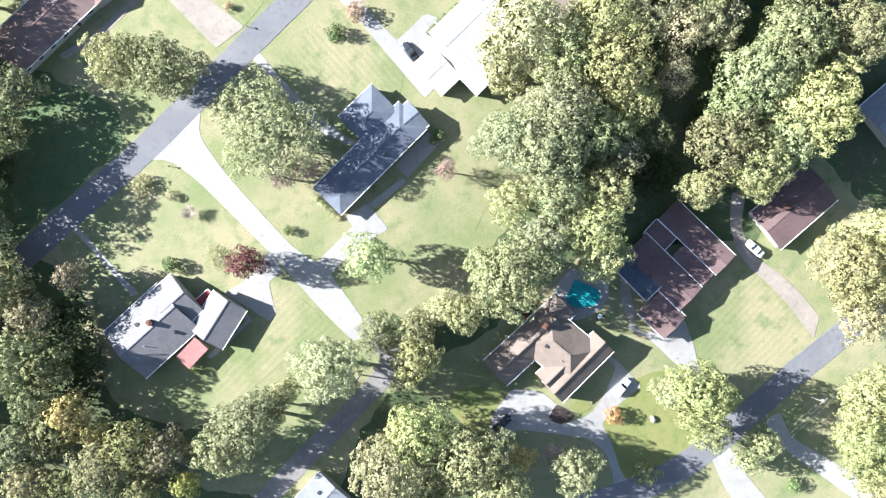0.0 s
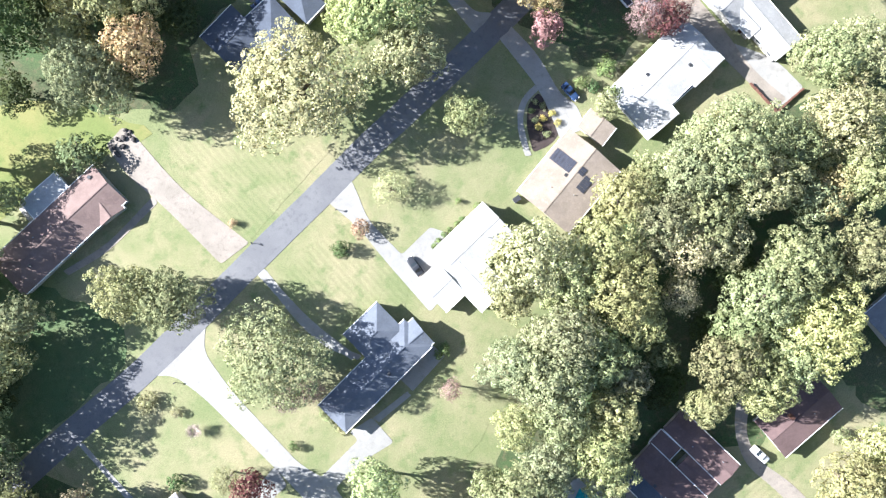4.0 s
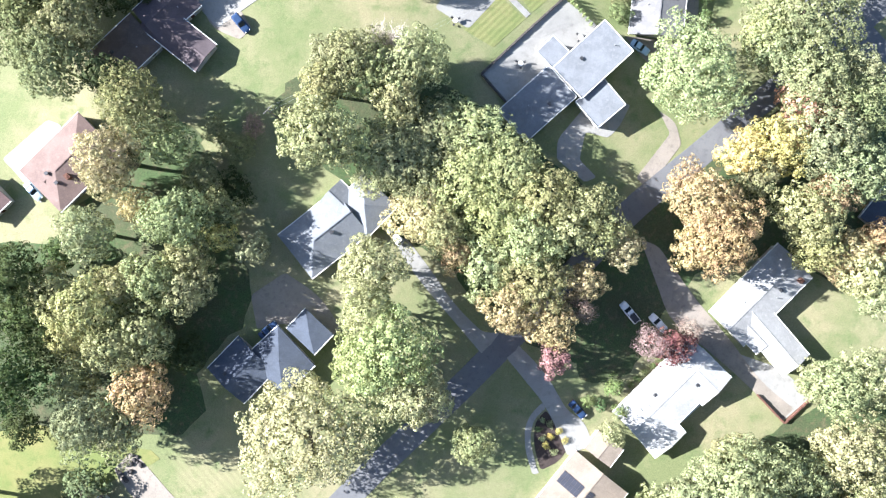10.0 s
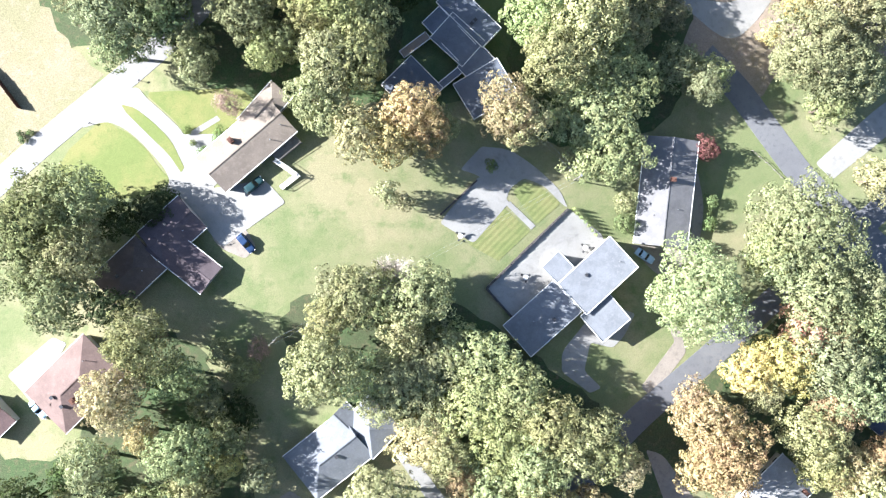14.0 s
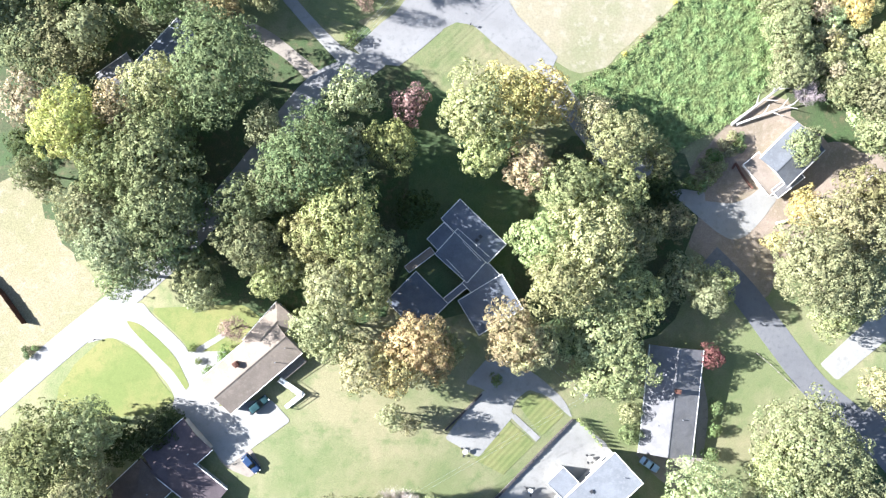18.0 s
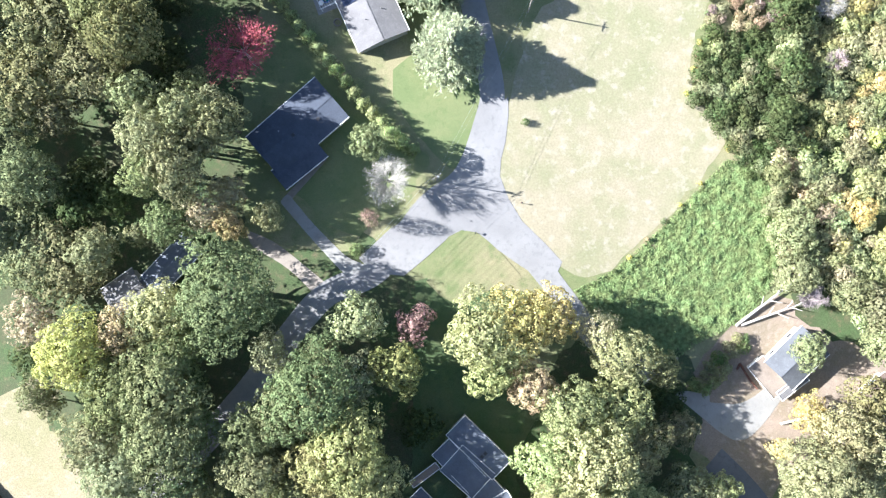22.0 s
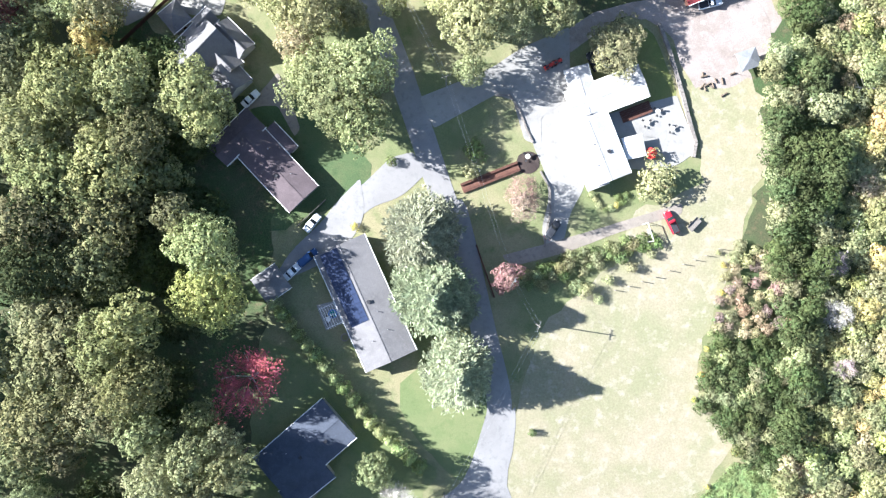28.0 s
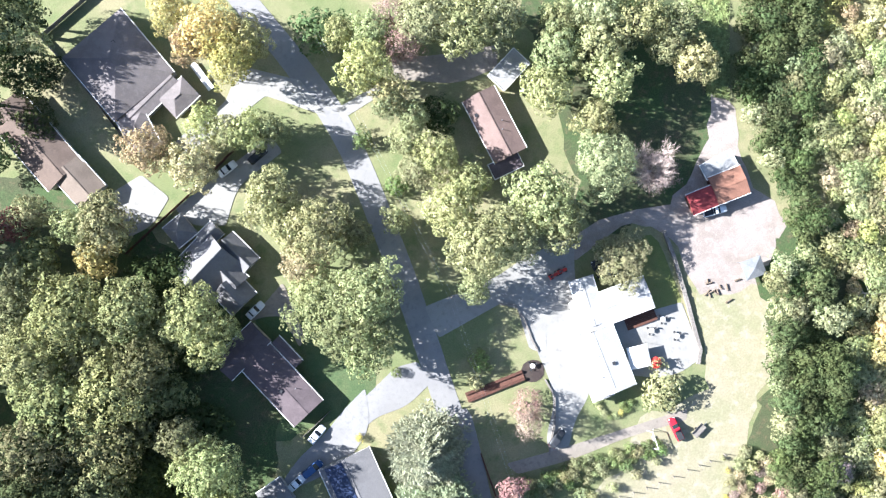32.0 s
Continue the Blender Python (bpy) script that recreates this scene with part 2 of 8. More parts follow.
def drape(pts, lift, skirt=0.3, cell=5.0):
    """A sheet with the given outline that follows the land, with a thickness at its edge."""
    bm = bmesh.new()
    bm.faces.new([bm.verts.new((x, y, 0)) for x, y in pts])
    bmesh.ops.triangulate(bm, faces=bm.faces[:])
    for _ in range(6):
        es = [e for e in bm.edges if e.calc_length() > cell]
        if not es:
            break
        bmesh.ops.subdivide_edges(bm, edges=es, cuts=1)
        bmesh.ops.triangulate(bm, faces=[fc for fc in bm.faces if len(fc.verts) > 3])
    for v in bm.verts:
        v.co.z = land(v.co.x, v.co.y) + lift
    bmesh.ops.recalc_face_normals(bm, faces=bm.faces[:])
    if sum(fc.normal.z for fc in bm.faces) < 0:
        bmesh.ops.reverse_faces(bm, faces=bm.faces[:])
    if skirt:
        r = bmesh.ops.extrude_edge_only(bm, edges=[e for e in bm.edges if e.is_boundary])
        for v in r["geom"]:
            if isinstance(v, bmesh.types.BMVert):
                v.co.z -= skirt
    return bm


def eased(pts):
    """Takes the point off each corner: wide on gentle bends, tight on sharp ones."""
    out, n = [], len(pts)
    for i, p in enumerate(pts):
        a, c = pts[i - 1], pts[(i + 1) % n]
        u, v = Vector(a) - Vector(p), Vector(c) - Vector(p)
        bend = math.pi - u.angle(v, 0.0)
        cut = 0.42 * min(u.length, v.length) if bend < 0.8 else min(0.9, 0.3 * min(u.length, v.length))
        q, r = Vector(p) + u.normalized() * cut, Vector(p) + v.normalized() * cut
        for k in (0, 0.25, 0.5, 0.75, 1):
            w = q.lerp(Vector(p), k).lerp(Vector(p).lerp(r, k), k)
            out.append((w.x, w.y))
    return out


LIFTS = {}


def sheet(name, pts, material, label, lift=0.06, soft=0, ragged=0.0, skirt=0.3):
    """A paved area, lawn or bed on the ground. soft: smooth its outline; ragged: an uneven edge."""
    LIFTS[lift] = LIFTS.get(lift, 0) + 1
    if soft:
        pts = curve_through(pts, soft, True)
    elif not ragged and len(pts) > 4:
        pts = eased(pts)
    if ragged:
        fine = []
        for i, p in enumerate(pts):
            q = pts[(i + 1) % len(pts)]
            k = max(1, int(math.dist(p, q) / 2.5))
            fine += [(p[0] + (q[0] - p[0]) * j / k, p[1] + (q[1] - p[1]) * j / k) for j in range(k)]
        pts = [(x + ragged * noise.noise((x * 0.3, y * 0.3, 1)) * 2, y + ragged * noise.noise((x * 0.3, y * 0.3, 9)) * 2) for x, y in fine]
    ob = part(name, drape(pts, 0.02 + 0.35 * lift + 0.0015 * LIFTS[lift], min(skirt, 0.12)), material)
    return tagged(ob, label, name.replace("_", " "), kind="structure")


def ribbon(name, pts, width, material, label, lift=0.14):
    line = curve_through(pts, 8)
    lift = 0.02 + 0.35 * lift
    bm, rows = bmesh.new(), []
    for i, p in enumerate(line):
        a, b = line[max(i - 1, 0)], line[min(i + 1, len(line) - 1)]
        d = math.dist(a, b)
        nx, ny = -(b[1] - a[1]) / d, (b[0] - a[0]) / d
        w = width / 2 * (1 + 0.03 * noise.noise((p[0] * 0.15, p[1] * 0.15, 3)))
        rows.append([bm.verts.new((p[0] + nx * w * k, p[1] + ny * w * k, land(p[0] + nx * w * k, p[1] + ny * w * k) + z)) for k, z in ((-1.01, lift - 0.15), (-1, lift), (0, lift + 0.02), (1, lift), (1.01, lift - 0.15))])
    for r, s in zip(rows, rows[1:]):
        for k in range(4):
            bm.faces.new((r[k], s[k], s[k + 1], r[k + 1]))
    bmesh.ops.recalc_face_normals(bm, faces=bm.faces[:])
    if sum(fc.normal.z for fc in bm.faces) < 0:
        bmesh.ops.reverse_faces(bm, faces=bm.faces[:])
    return tagged(part(name, bm, material), label, name.replace("_", " "), kind="structure")


# ---- trees ----


UP = np.array([0, 0, 1.0])


def soft_normals(me, ns):
    """Leaves shade with the clump that carries them."""
    me.polygons.foreach_set("use_smooth", [True] * len(me.polygons))
    ns = ns / np.maximum(np.linalg.norm(ns, axis=1)[:, None], 1e-6)
    me.normals_split_custom_set_from_vertices(ns.tolist())


def crown_mesh(name, seed, clumps, leaves, leaf, shape="round", base=0.7, top=2.2, lump=0.2):
    """A crown 1 wide each way from its stem: a lumpy inner mass, and over it clumps of many small leaves."""
    rng = np.random.default_rng(seed)
    vs, ns = [], []
    mid, half = (base + top) / 2, (top - base) / 2
    lob = rng.uniform(0, 6.28, 4)

    def edge(phi):
        return 0.97 + 0.11 * math.sin(2 * phi + lob[0]) + 0.11 * math.sin(3 * phi + lob[1]) + 0.09 * math.sin(5 * phi + lob[2])

    def width(sz):
        return ((1 - sz) / 2) ** 0.55 if shape == "cone" else math.sqrt(max(0.0, 1 - abs(sz) ** 2.3))
    total = 0
    if shape != "sparse":
        # inner leaves, larger and set deep, so that no clear view goes through
        n = max(60, leaves // 6)
        d = rng.normal(0, 1, (n, 3))
        d /= np.linalg.norm(d, axis=1)[:, None]
        ph = np.arctan2(d[:, 1], d[:, 0])
        k = np.array([width(float(z)) * edge(float(f)) / max(0.2, math.sqrt(1 - min(0.96, z * z))) for z, f in zip(d[:, 2], ph)])[:, None]
        p = d * np.array([1, 1, half]) * rng.uniform(0.40, 0.76, (n, 1)) * np.concatenate([k, k, np.ones_like(k)], 1) + np.array([0, 0, mid])
        nr = d + rng.normal(0, 0.5, (n, 3))
        nr /= np.linalg.norm(nr, axis=1)[:, None]
        t1 = np.cross(nr, rng.normal(0, 1, (n, 3)))
        t1 /= np.linalg.norm(t1, axis=1)[:, None]
        t2 = np.cross(nr, t1)
        s = leaf * rng.uniform(1.4, 2.5, (n, 1))
        vs.append(np.stack([p + t1 * s * 1.1, p - t1 * s * 0.55 + t2 * s * 0.9, p - t1 * s * 0.55 - t2 * s * 0.9], 1).reshape(-1, 3))
        ns.append(np.repeat(d * 0.7 + UP * 0.2 + nr * 0.2, 3, axis=0))
        total = 3 * n
    for i in range(clumps):
        u = (i + 0.5) / clumps
        phi = i * 2.39996 + rng.normal(0, 0.2)
        sz = min(max(1 - 1.72 * u + rng.normal(0, 0.04), -0.75), 1.0)
        rad = lump * rng.uniform(0.6, 1.35)
        if shape == "sparse":
            rad = lump * rng.uniform(0.5, 1.2)
        ring = width(sz)
        out = np.array([math.cos(phi) * ring, math.sin(phi) * ring, sz * 0.9 + 0.1])
        out /= np.linalg.norm(out)
        reach = max(0.0, edge(phi) - rad * 0.7) * rng.uniform(0.76, 1.14) * (rng.uniform(0.5, 1.0) if shape == "sparse" else 1)
        c = np.array([math.cos(phi) * ring * reach, math.sin(phi) * ring * reach, mid + sz * (half - rad * 0.5) * rng.uniform(0.86, 1.06)])
        n = max(4, int(leaves / clumps * (rad / lump) ** 2))
        d = rng.normal(0, 1, (n, 3))
        d /= np.linalg.norm(d, axis=1)[:, None]
        d += out * 0.75
        d /= np.linalg.norm(d, axis=1)[:, None]
        spread = rng.uniform(0.87, 1.07, (n, 1)) if shape != "sparse" else rng.uniform(0.2, 1.7, (n, 1))
        p = c + d * rad * spread
        nr = d + rng.normal(0, 0.28, (n, 3))
        nr /= np.linalg.norm(nr, axis=1)[:, None]
        t1 = np.cross(nr, rng.normal(0, 1, (n, 3)))
        t1 /= np.linalg.norm(t1, axis=1)[:, None]
        t2 = np.cross(nr, t1)
        s = leaf * rng.uniform(0.65, 1.35, (n, 1))
        k = rng.uniform(0.7, 1.05, (n, 1))
        vs.append(np.stack([p + t1 * s * 1.1 + nr * s * 0.15, p - t1 * s * 0.55 + t2 * s * k, p - t1 * s * 0.55 - t2 * s * k], 1).reshape(-1, 3))
        ns.append(np.repeat(d * 1.25 + UP * 0.12 + nr * 0.1 + out * 0.18, 3, axis=0))
        total += 3 * n
    me = bpy.data.meshes.new(name)
    me.from_pydata(np.concatenate(vs).tolist(), [], np.arange(total).reshape(-1, 3).tolist())
    me.materials.append(LEAF)
    soft_normals(me, np.concatenate(ns))
    return me


def pine_mesh(name, seed, whorls=19, arms=15, per=62):
    """A soft white pine: whorls of drooping boughs with tufts of needles along them."""
    rng = np.random.default_rng(seed)
    vs, total = [], 0
    for w in range(whorls):
        z = 0.45 + 1.75 * w / (whorls - 1)
        span = max(0.12, (1 - ((z - 0.45) / 1.85) ** 1.6)) * rng.uniform(0.85, 1.1)
        n_arms = max(4, int(arms * (0.5 + span * 0.7)))
        for a in range(n_arms):
            phi = 6.2832 * (a + rng.uniform(-0.3, 0.3)) / n_arms + w * 0.7
            way = np.array([math.cos(phi), math.sin(phi), 0.0])
            side = np.array([-math.sin(phi), math.cos(phi), 0.0])
            n = int(per * (0.4 + span))
            u = rng.uniform(0.12, 1, (n, 1)) ** 0.8
            reach = span * rng.uniform(0.8, 1.12)
            p = way * reach * u + side * rng.normal(0, 0.10, (n, 1)) * reach * (1.1 - 0.5 * u) + np.array([0, 0, 1]) * (z + 0.16 * u - 0.20 * u * u + rng.normal(0, 0.02, (n, 1)))
            d = way * rng.uniform(0.5, 1, (n, 1)) + side * rng.normal(0, 0.7, (n, 1)) + np.array([0, 0, 0.35])
            d /= np.linalg.norm(d, axis=1)[:, None]
            t2 = np.cross(d, np.array([0, 0, 1]) + rng.normal(0, 0.5, (n, 3)))
            t2 /= np.linalg.norm(t2, axis=1)[:, None]
            s = rng.uniform(0.028, 0.06, (n, 1))
            vs.append(np.stack([p - d * s * 0.7 - t2 * s * 0.4, p + d * s * 1.4, p - d * s * 0.7 + t2 * s * 0.4], 1).reshape(-1, 3))
            total += 3 * n
    me = bpy.data.meshes.new(name)
    me.from_pydata(np.concatenate(vs).tolist(), [], np.arange(total).reshape(-1, 3).tolist())
    me.materials.append(LEAF_SOFT)
    return me


def twig_mesh(name, seed, limbs=9, fork=5, twigs=6, leaves=0):
    """Bare spreading branches, thin to the tips, with a few leaves left on them."""
    rng = np.random.default_rng(seed)
    bm = bmesh.new()
    tips = []
    for i in range(limbs):
        phi = i * 2.4 + rng.uniform(-0.3, 0.3)
        out = rng.uniform(0.08, 0.6)
        a = Vector((0, 0, rng.uniform(0.6, 1.1)))
        b = a + Vector((math.cos(phi) * out, math.sin(phi) * out, rng.uniform(0.35, 0.75)))
        tube(bm, a, b, 0.011, 0.006, 4)
        for j in range(fork):
            p = a.lerp(b, rng.uniform(0.3, 1.0))
            f2 = phi + rng.uniform(-0.9, 0.9)
            q = p + Vector((math.cos(f2), math.sin(f2), rng.uniform(0.2, 0.9))) * rng.uniform(0.2, 0.45)
            tube(bm, p, q, 0.005, 0.0032, 3)
            for k in range(twigs):
                p2 = p.lerp(q, rng.uniform(0.25, 1.0))
                f3 = f2 + rng.uniform(-1.1, 1.1)
                e = p2 + Vector((math.cos(f3), math.sin(f3), rng.uniform(0.0, 0.9))) * rng.uniform(0.1, 0.28)
                tube(bm, p2, e, 0.0032, 0.002, 3)
                tips.append(e)
    for _ in range(leaves):
        p = tips[int(rng.integers(len(tips)))] + Vector(rng.normal(0, 0.07, 3))
        t1, t2 = Vector(rng.normal(0, 1, 3)).normalized(), Vector(rng.normal(0, 1, 3)).normalized()
        s = rng.uniform(0.015, 0.035)
        bm.faces.new([bm.verts.new(p + v * s) for v in (-t1, -t2 * 0.7, t1, t2 * 0.7)])
    me = bpy.data.meshes.new(name)
    bm.to_mesh(me)
    bm.free()
    me.materials.append(TWIG)
    return me


def trunk_mesh(name, seed, limbs=6, top=1.6, thick=0.075, material=None):
    rng = np.random.default_rng(seed)
    bm = bmesh.new()
    last, r = Vector((0, 0, -0.25)), thick * 1.35
    for z, k in ((0.12, 1.0), (0.6, 0.8), (1.1, 0.55), (top, 0.2)):
        p = Vector((rng.normal(0, 0.02), rng.normal(0, 0.02), z))
        tube(bm, last, p, r, thick * k, 7)
        last, r = p, thick * k
    for i in range(limbs):
        phi, z = i * 2.4 + rng.uniform(-0.4, 0.4), rng.uniform(0.5, 1.1)
        a = Vector((0, 0, z))
        b = a + Vector((math.cos(phi) * 0.38, math.sin(phi) * 0.38, 0.3))
        c = b + Vector((math.cos(phi + 0.3) * 0.3, math.sin(phi + 0.3) * 0.3, 0.25))
        tube(bm, a, b, thick * 0.45, thick * 0.28, 5)
        tube(bm, b, c, thick * 0.28, thick * 0.1, 4)
    me = bpy.data.meshes.new(name)
    bm.to_mesh(me)
    bm.free()
    me.materials.append(material or BARK)
    return me


CROWNS = {
    "big": [crown_mesh("crown", s, 300, 7200, 0.0262, lump=0.110) for s in (1, 2, 3, 4, 5)],
    "huge": [crown_mesh("crown", s, 480, 11600, 0.0200, lump=0.090) for s in (6, 7, 8)],
    "mid": [crown_mesh("crown", s, 160, 4100, 0.0335, lump=0.142) for s in (11, 12, 13, 14)],
    "low": [crown_mesh("crown", s, 60, 1800, 0.048, base=0.45, lump=0.22) for s in (21, 22, 23)],
    "bush": [crown_mesh("crown", s, 32, 900, 0.064, base=0.1, top=1.9, lump=0.26) for s in (31, 32)],
    "cone": [crown_mesh("crown", 41, 60, 1100, 0.06, "cone", 0.1, 2.2, 0.2)],
    "thin": [crown_mesh("crown", s, 130, 5600, 0.028, "sparse", 0.4, lump=0.22) for s in (51, 52)],
    "pine": [pine_mesh("crown", s) for s in (61, 62, 63)],
    "bare": [twig_mesh("branches", s, 17, 11, 13, 500) for s in (71, 72)],
    "red": [twig_mesh("branches", 81, 14, 7, 7, 2600)],
}
def leaves_of(me):
    """Vertices, faces and shading of a crown, with a plain stem, for massing."""
    co, f3 = np.zeros(len(me.vertices) * 3), np.zeros(len(me.polygons) * 3, dtype=np.int32)
    me.vertices.foreach_get("co", co)
    me.loops.foreach_get("vertex_index", f3)
    nv = np.zeros((len(me.vertices), 3))
    cn = np.zeros(len(me.loops) * 3)
    me.corner_normals.foreach_get("vector", cn)
    nv[f3] = cn.reshape(-1, 3)
    co, f3, k = co.reshape(-1, 3), f3.reshape(-1, 3), len(co) // 3
    stem = np.array([(c * w, d * w, z) for z, w in ((-0.2, 0.06), (1.3, 0.03)) for c, d in ((1, 0), (0, 1), (-1, 0), (0, -1))])
    sides = np.array([q for i in range(4) for q in ((k + i, k + (i + 1) % 4, k + 4 + i), (k + (i + 1) % 4, k + 4 + (i + 1) % 4, k + 4 + i))])
    return np.concatenate([co, stem]), np.concatenate([f3, sides]), np.concatenate([nv, stem * [1, 1, 0]])


SCRUB = [leaves_of(crown_mesh("scrub", s, 32, 640, 0.074, base=0.25, lump=0.27)) for s in (91, 92, 93)]
WOODY = [leaves_of(crown_mesh("scrub", s, 90, 1800, 0.047, lump=0.175)) for s in (94, 95, 96)]
TALL = [leaves_of(crown_mesh("scrub", s, 210, 4000, 0.0335, lump=0.130)) for s in (97, 98, 99)]
TRUNKS = {"leaf": [trunk_mesh("trunk", s) for s in (1, 2, 3)], "pine": [trunk_mesh("trunk", 5, 0, 2.1, 0.05)], "bush": [trunk_mesh("stem", 6, 3, 0.9, 0.05)], "bare": [trunk_mesh("trunk", 7, 4, 1.2, 0.03, BARK_PALE)]}
# kind: crown colour, crown shape, what it is
KINDS = {
    "g": ((0.275, 0.295, 0.152), "", "broadleaf tree with a dense mid-green crown"),
    "lg": ((0.346, 0.370, 0.182), "", "broadleaf tree with a pale sunlit green crown"),
    "yg": ((0.346, 0.353, 0.165), "", "broadleaf tree turning yellow-green in autumn"),
    # the crown's self-shadow is put into this deeper green
    "kg": ((0.195, 0.232, 0.112), "", "broadleaf tree with a green crown darkened for its self-shadow"),
    # dark green, deepened further to stand for shade inside the woods
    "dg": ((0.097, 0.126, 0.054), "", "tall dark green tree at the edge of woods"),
    "bg": ((0.261, 0.287, 0.154), "", "oak with a cool blue-green crown"),
    "bp": ((0.318, 0.343, 0.176), "", "small tree with silvery pale green leaves"),
    "y": ((0.510, 0.450, 0.185), "", "broadleaf tree with a golden yellow autumn crown"),
    "yb": ((0.376, 0.386, 0.149), "", "broadleaf tree with a bright lemon-green crown"),
    "o": ((0.436, 0.353, 0.182), "", "broadleaf tree with an orange-tan autumn crown"),
    "pt": ((0.420, 0.375, 0.216), "", "broadleaf tree with faded pinkish tan leaves"),
    "ol": ((0.275, 0.287, 0.142), "", "broadleaf tree with a dull olive crown"),
    "br": ((0.330, 0.245, 0.200), "thin", "small tree with thin brown-pink leaves"),
    "gb": ((0.443, 0.393, 0.239), "thin", "nearly leafless grey-brown tree in the woods"),
    "sp": ((0.361, 0.354, 0.192), "thin", "feathery tree with thin olive foliage on a lawn"),
    "rd": ((0.185, 0.085, 0.080), "low", "small ornamental tree with dark red leaves"),
    "rp": ((0.330, 0.205, 0.190), "low", "small ornamental tree with dusky pink-brown leaves"),
    "pk": ((0.564, 0.326, 0.237), "low", "small ornamental tree with pink-red autumn leaves"),
    "rb": ((0.390, 0.098, 0.110), "red", "red maple with crimson leaves on bare twigs"),
    "ba": ((0.360, 0.310, 0.285), "bare", "leafless tree with pale grey spreading branches"),
    "pn": ((0.335, 0.378, 0.245), "pine", "tall white pine with soft pale needles"),
    "g_": ((0.170, 0.225, 0.090), "bush", "rounded green garden shrub"),
    "l_": ((0.340, 0.355, 0.190), "bush", "clipped pale yellow-green shrub"),
    "b_": ((0.383, 0.300, 0.192), "bush", "shrub with dry brownish leaves"),
    "o_": ((0.537, 0.318, 0.165), "bush", "round shrub with orange autumn leaves"),
    "y_": ((0.623, 0.574, 0.175), "bush", "small golden-yellow shrub in a mulched bed"),
    "d_": ((0.135, 0.186, 0.086), "bush", "dark evergreen shrub beside a lawn"),
    "c_": ((0.330, 0.400, 0.180), "cone", "conical evergreen in a clipped row"),
}
DEEP = []
PROTO, tree_rng = {}, random.Random(5)


def tree(x, y, r, h, kind, group=""):
    colour, shape, words = KINDS[kind]
    if not shape:
        shape = "huge" if r > 10 else "big" if r > 6.8 else "mid" if r > 3.6 else "low"
    if shape in ("thin", "bare", "red") and r < 2.2:
        shape = "bush"
    name = {"pine": "pine_tree", "bush": "shrub", "cone": "conifer_shrub", "bare": "bare_tree"}.get(shape, "tree")
    which = tree_rng.randrange(len(CROWNS[shape]))
    z = land(x, y)
    turn = tree_rng.uniform(0, 360)
    key = (shape, which)
    if key not in PROTO:
        ob = thing(name, x, y, z, turn)
        wood = "pine" if shape == "pine" else "bush" if shape in ("bush", "cone") else "bare" if shape in ("bare", "red") else "leaf"
        part("stem" if wood == "bush" else "trunk", TRUNKS[wood][which % len(TRUNKS[wood])], None, ob)
        part("crown", CROWNS[shape][which], None, ob)
        PROTO[key] = ob
    else:
        ob = copy_thing(PROTO[key], pose(x, y, z, 0, 0, turn))
        ob.name = name
    s = tree_rng.uniform(0.95, 1.06)
    ob.scale = (r * s, r / s, h / (2.2 if shape != "bush" else 1.9))
    tagged(ob, words, "shrub" if shape in ("bush", "cone") else "tree", group or "")
    if not group and "group" in ob:
        del ob["group"]
    v = tree_rng.uniform(0.84, 1.16)
    ob.children[1 if ob.children[1].name.startswith("crown") else 0].color = (*(c * v * tree_rng.uniform(0.94, 1.06) for c in colour), 1)
    return ob


def grove(rows):
    for x, y, r, h, kind in rows:
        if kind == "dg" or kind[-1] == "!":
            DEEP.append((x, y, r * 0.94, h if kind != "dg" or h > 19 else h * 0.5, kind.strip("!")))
        else:
            tree(x, y, r, h, kind)


def inside(x, y, pts):
    c, j = False, len(pts) - 1
    for i in range(len(pts)):
        if (pts[i][1] > y) != (pts[j][1] > y) and x < (pts[j][0] - pts[i][0]) * (y - pts[i][1]) / (pts[j][1] - pts[i][1]) + pts[i][0]:
            c = not c
        j = i
    return c


def thicket(pts, kinds, r0, r1, gap, seed, h0=1.5, h1=3.0, label="tangled autumn scrub and young trees filling a gully"):
    """Fills an outline with trees or scrub of mixed size, no two stems nearer than gap."""
    rng, stems, bulk = random.Random(seed), [], []
    xs, ys = [p[0] for p in pts], [p[1] for p in pts]
    for _ in range(int(6 * (max(xs) - min(xs)) * (max(ys) - min(ys)) / gap ** 2)):
        x, y = rng.uniform(min(xs), max(xs)), rng.uniform(min(ys), max(ys))
        if inside(x, y, pts) and all((x - a) ** 2 + (y - b) ** 2 > gap * gap for a, b in stems):
            stems.append((x, y))
            r = rng.uniform(r0, r1)
            bulk.append((x, y, r, r * h0 + h1, rng.choice(kinds)))
    woods(bulk, label, seed)


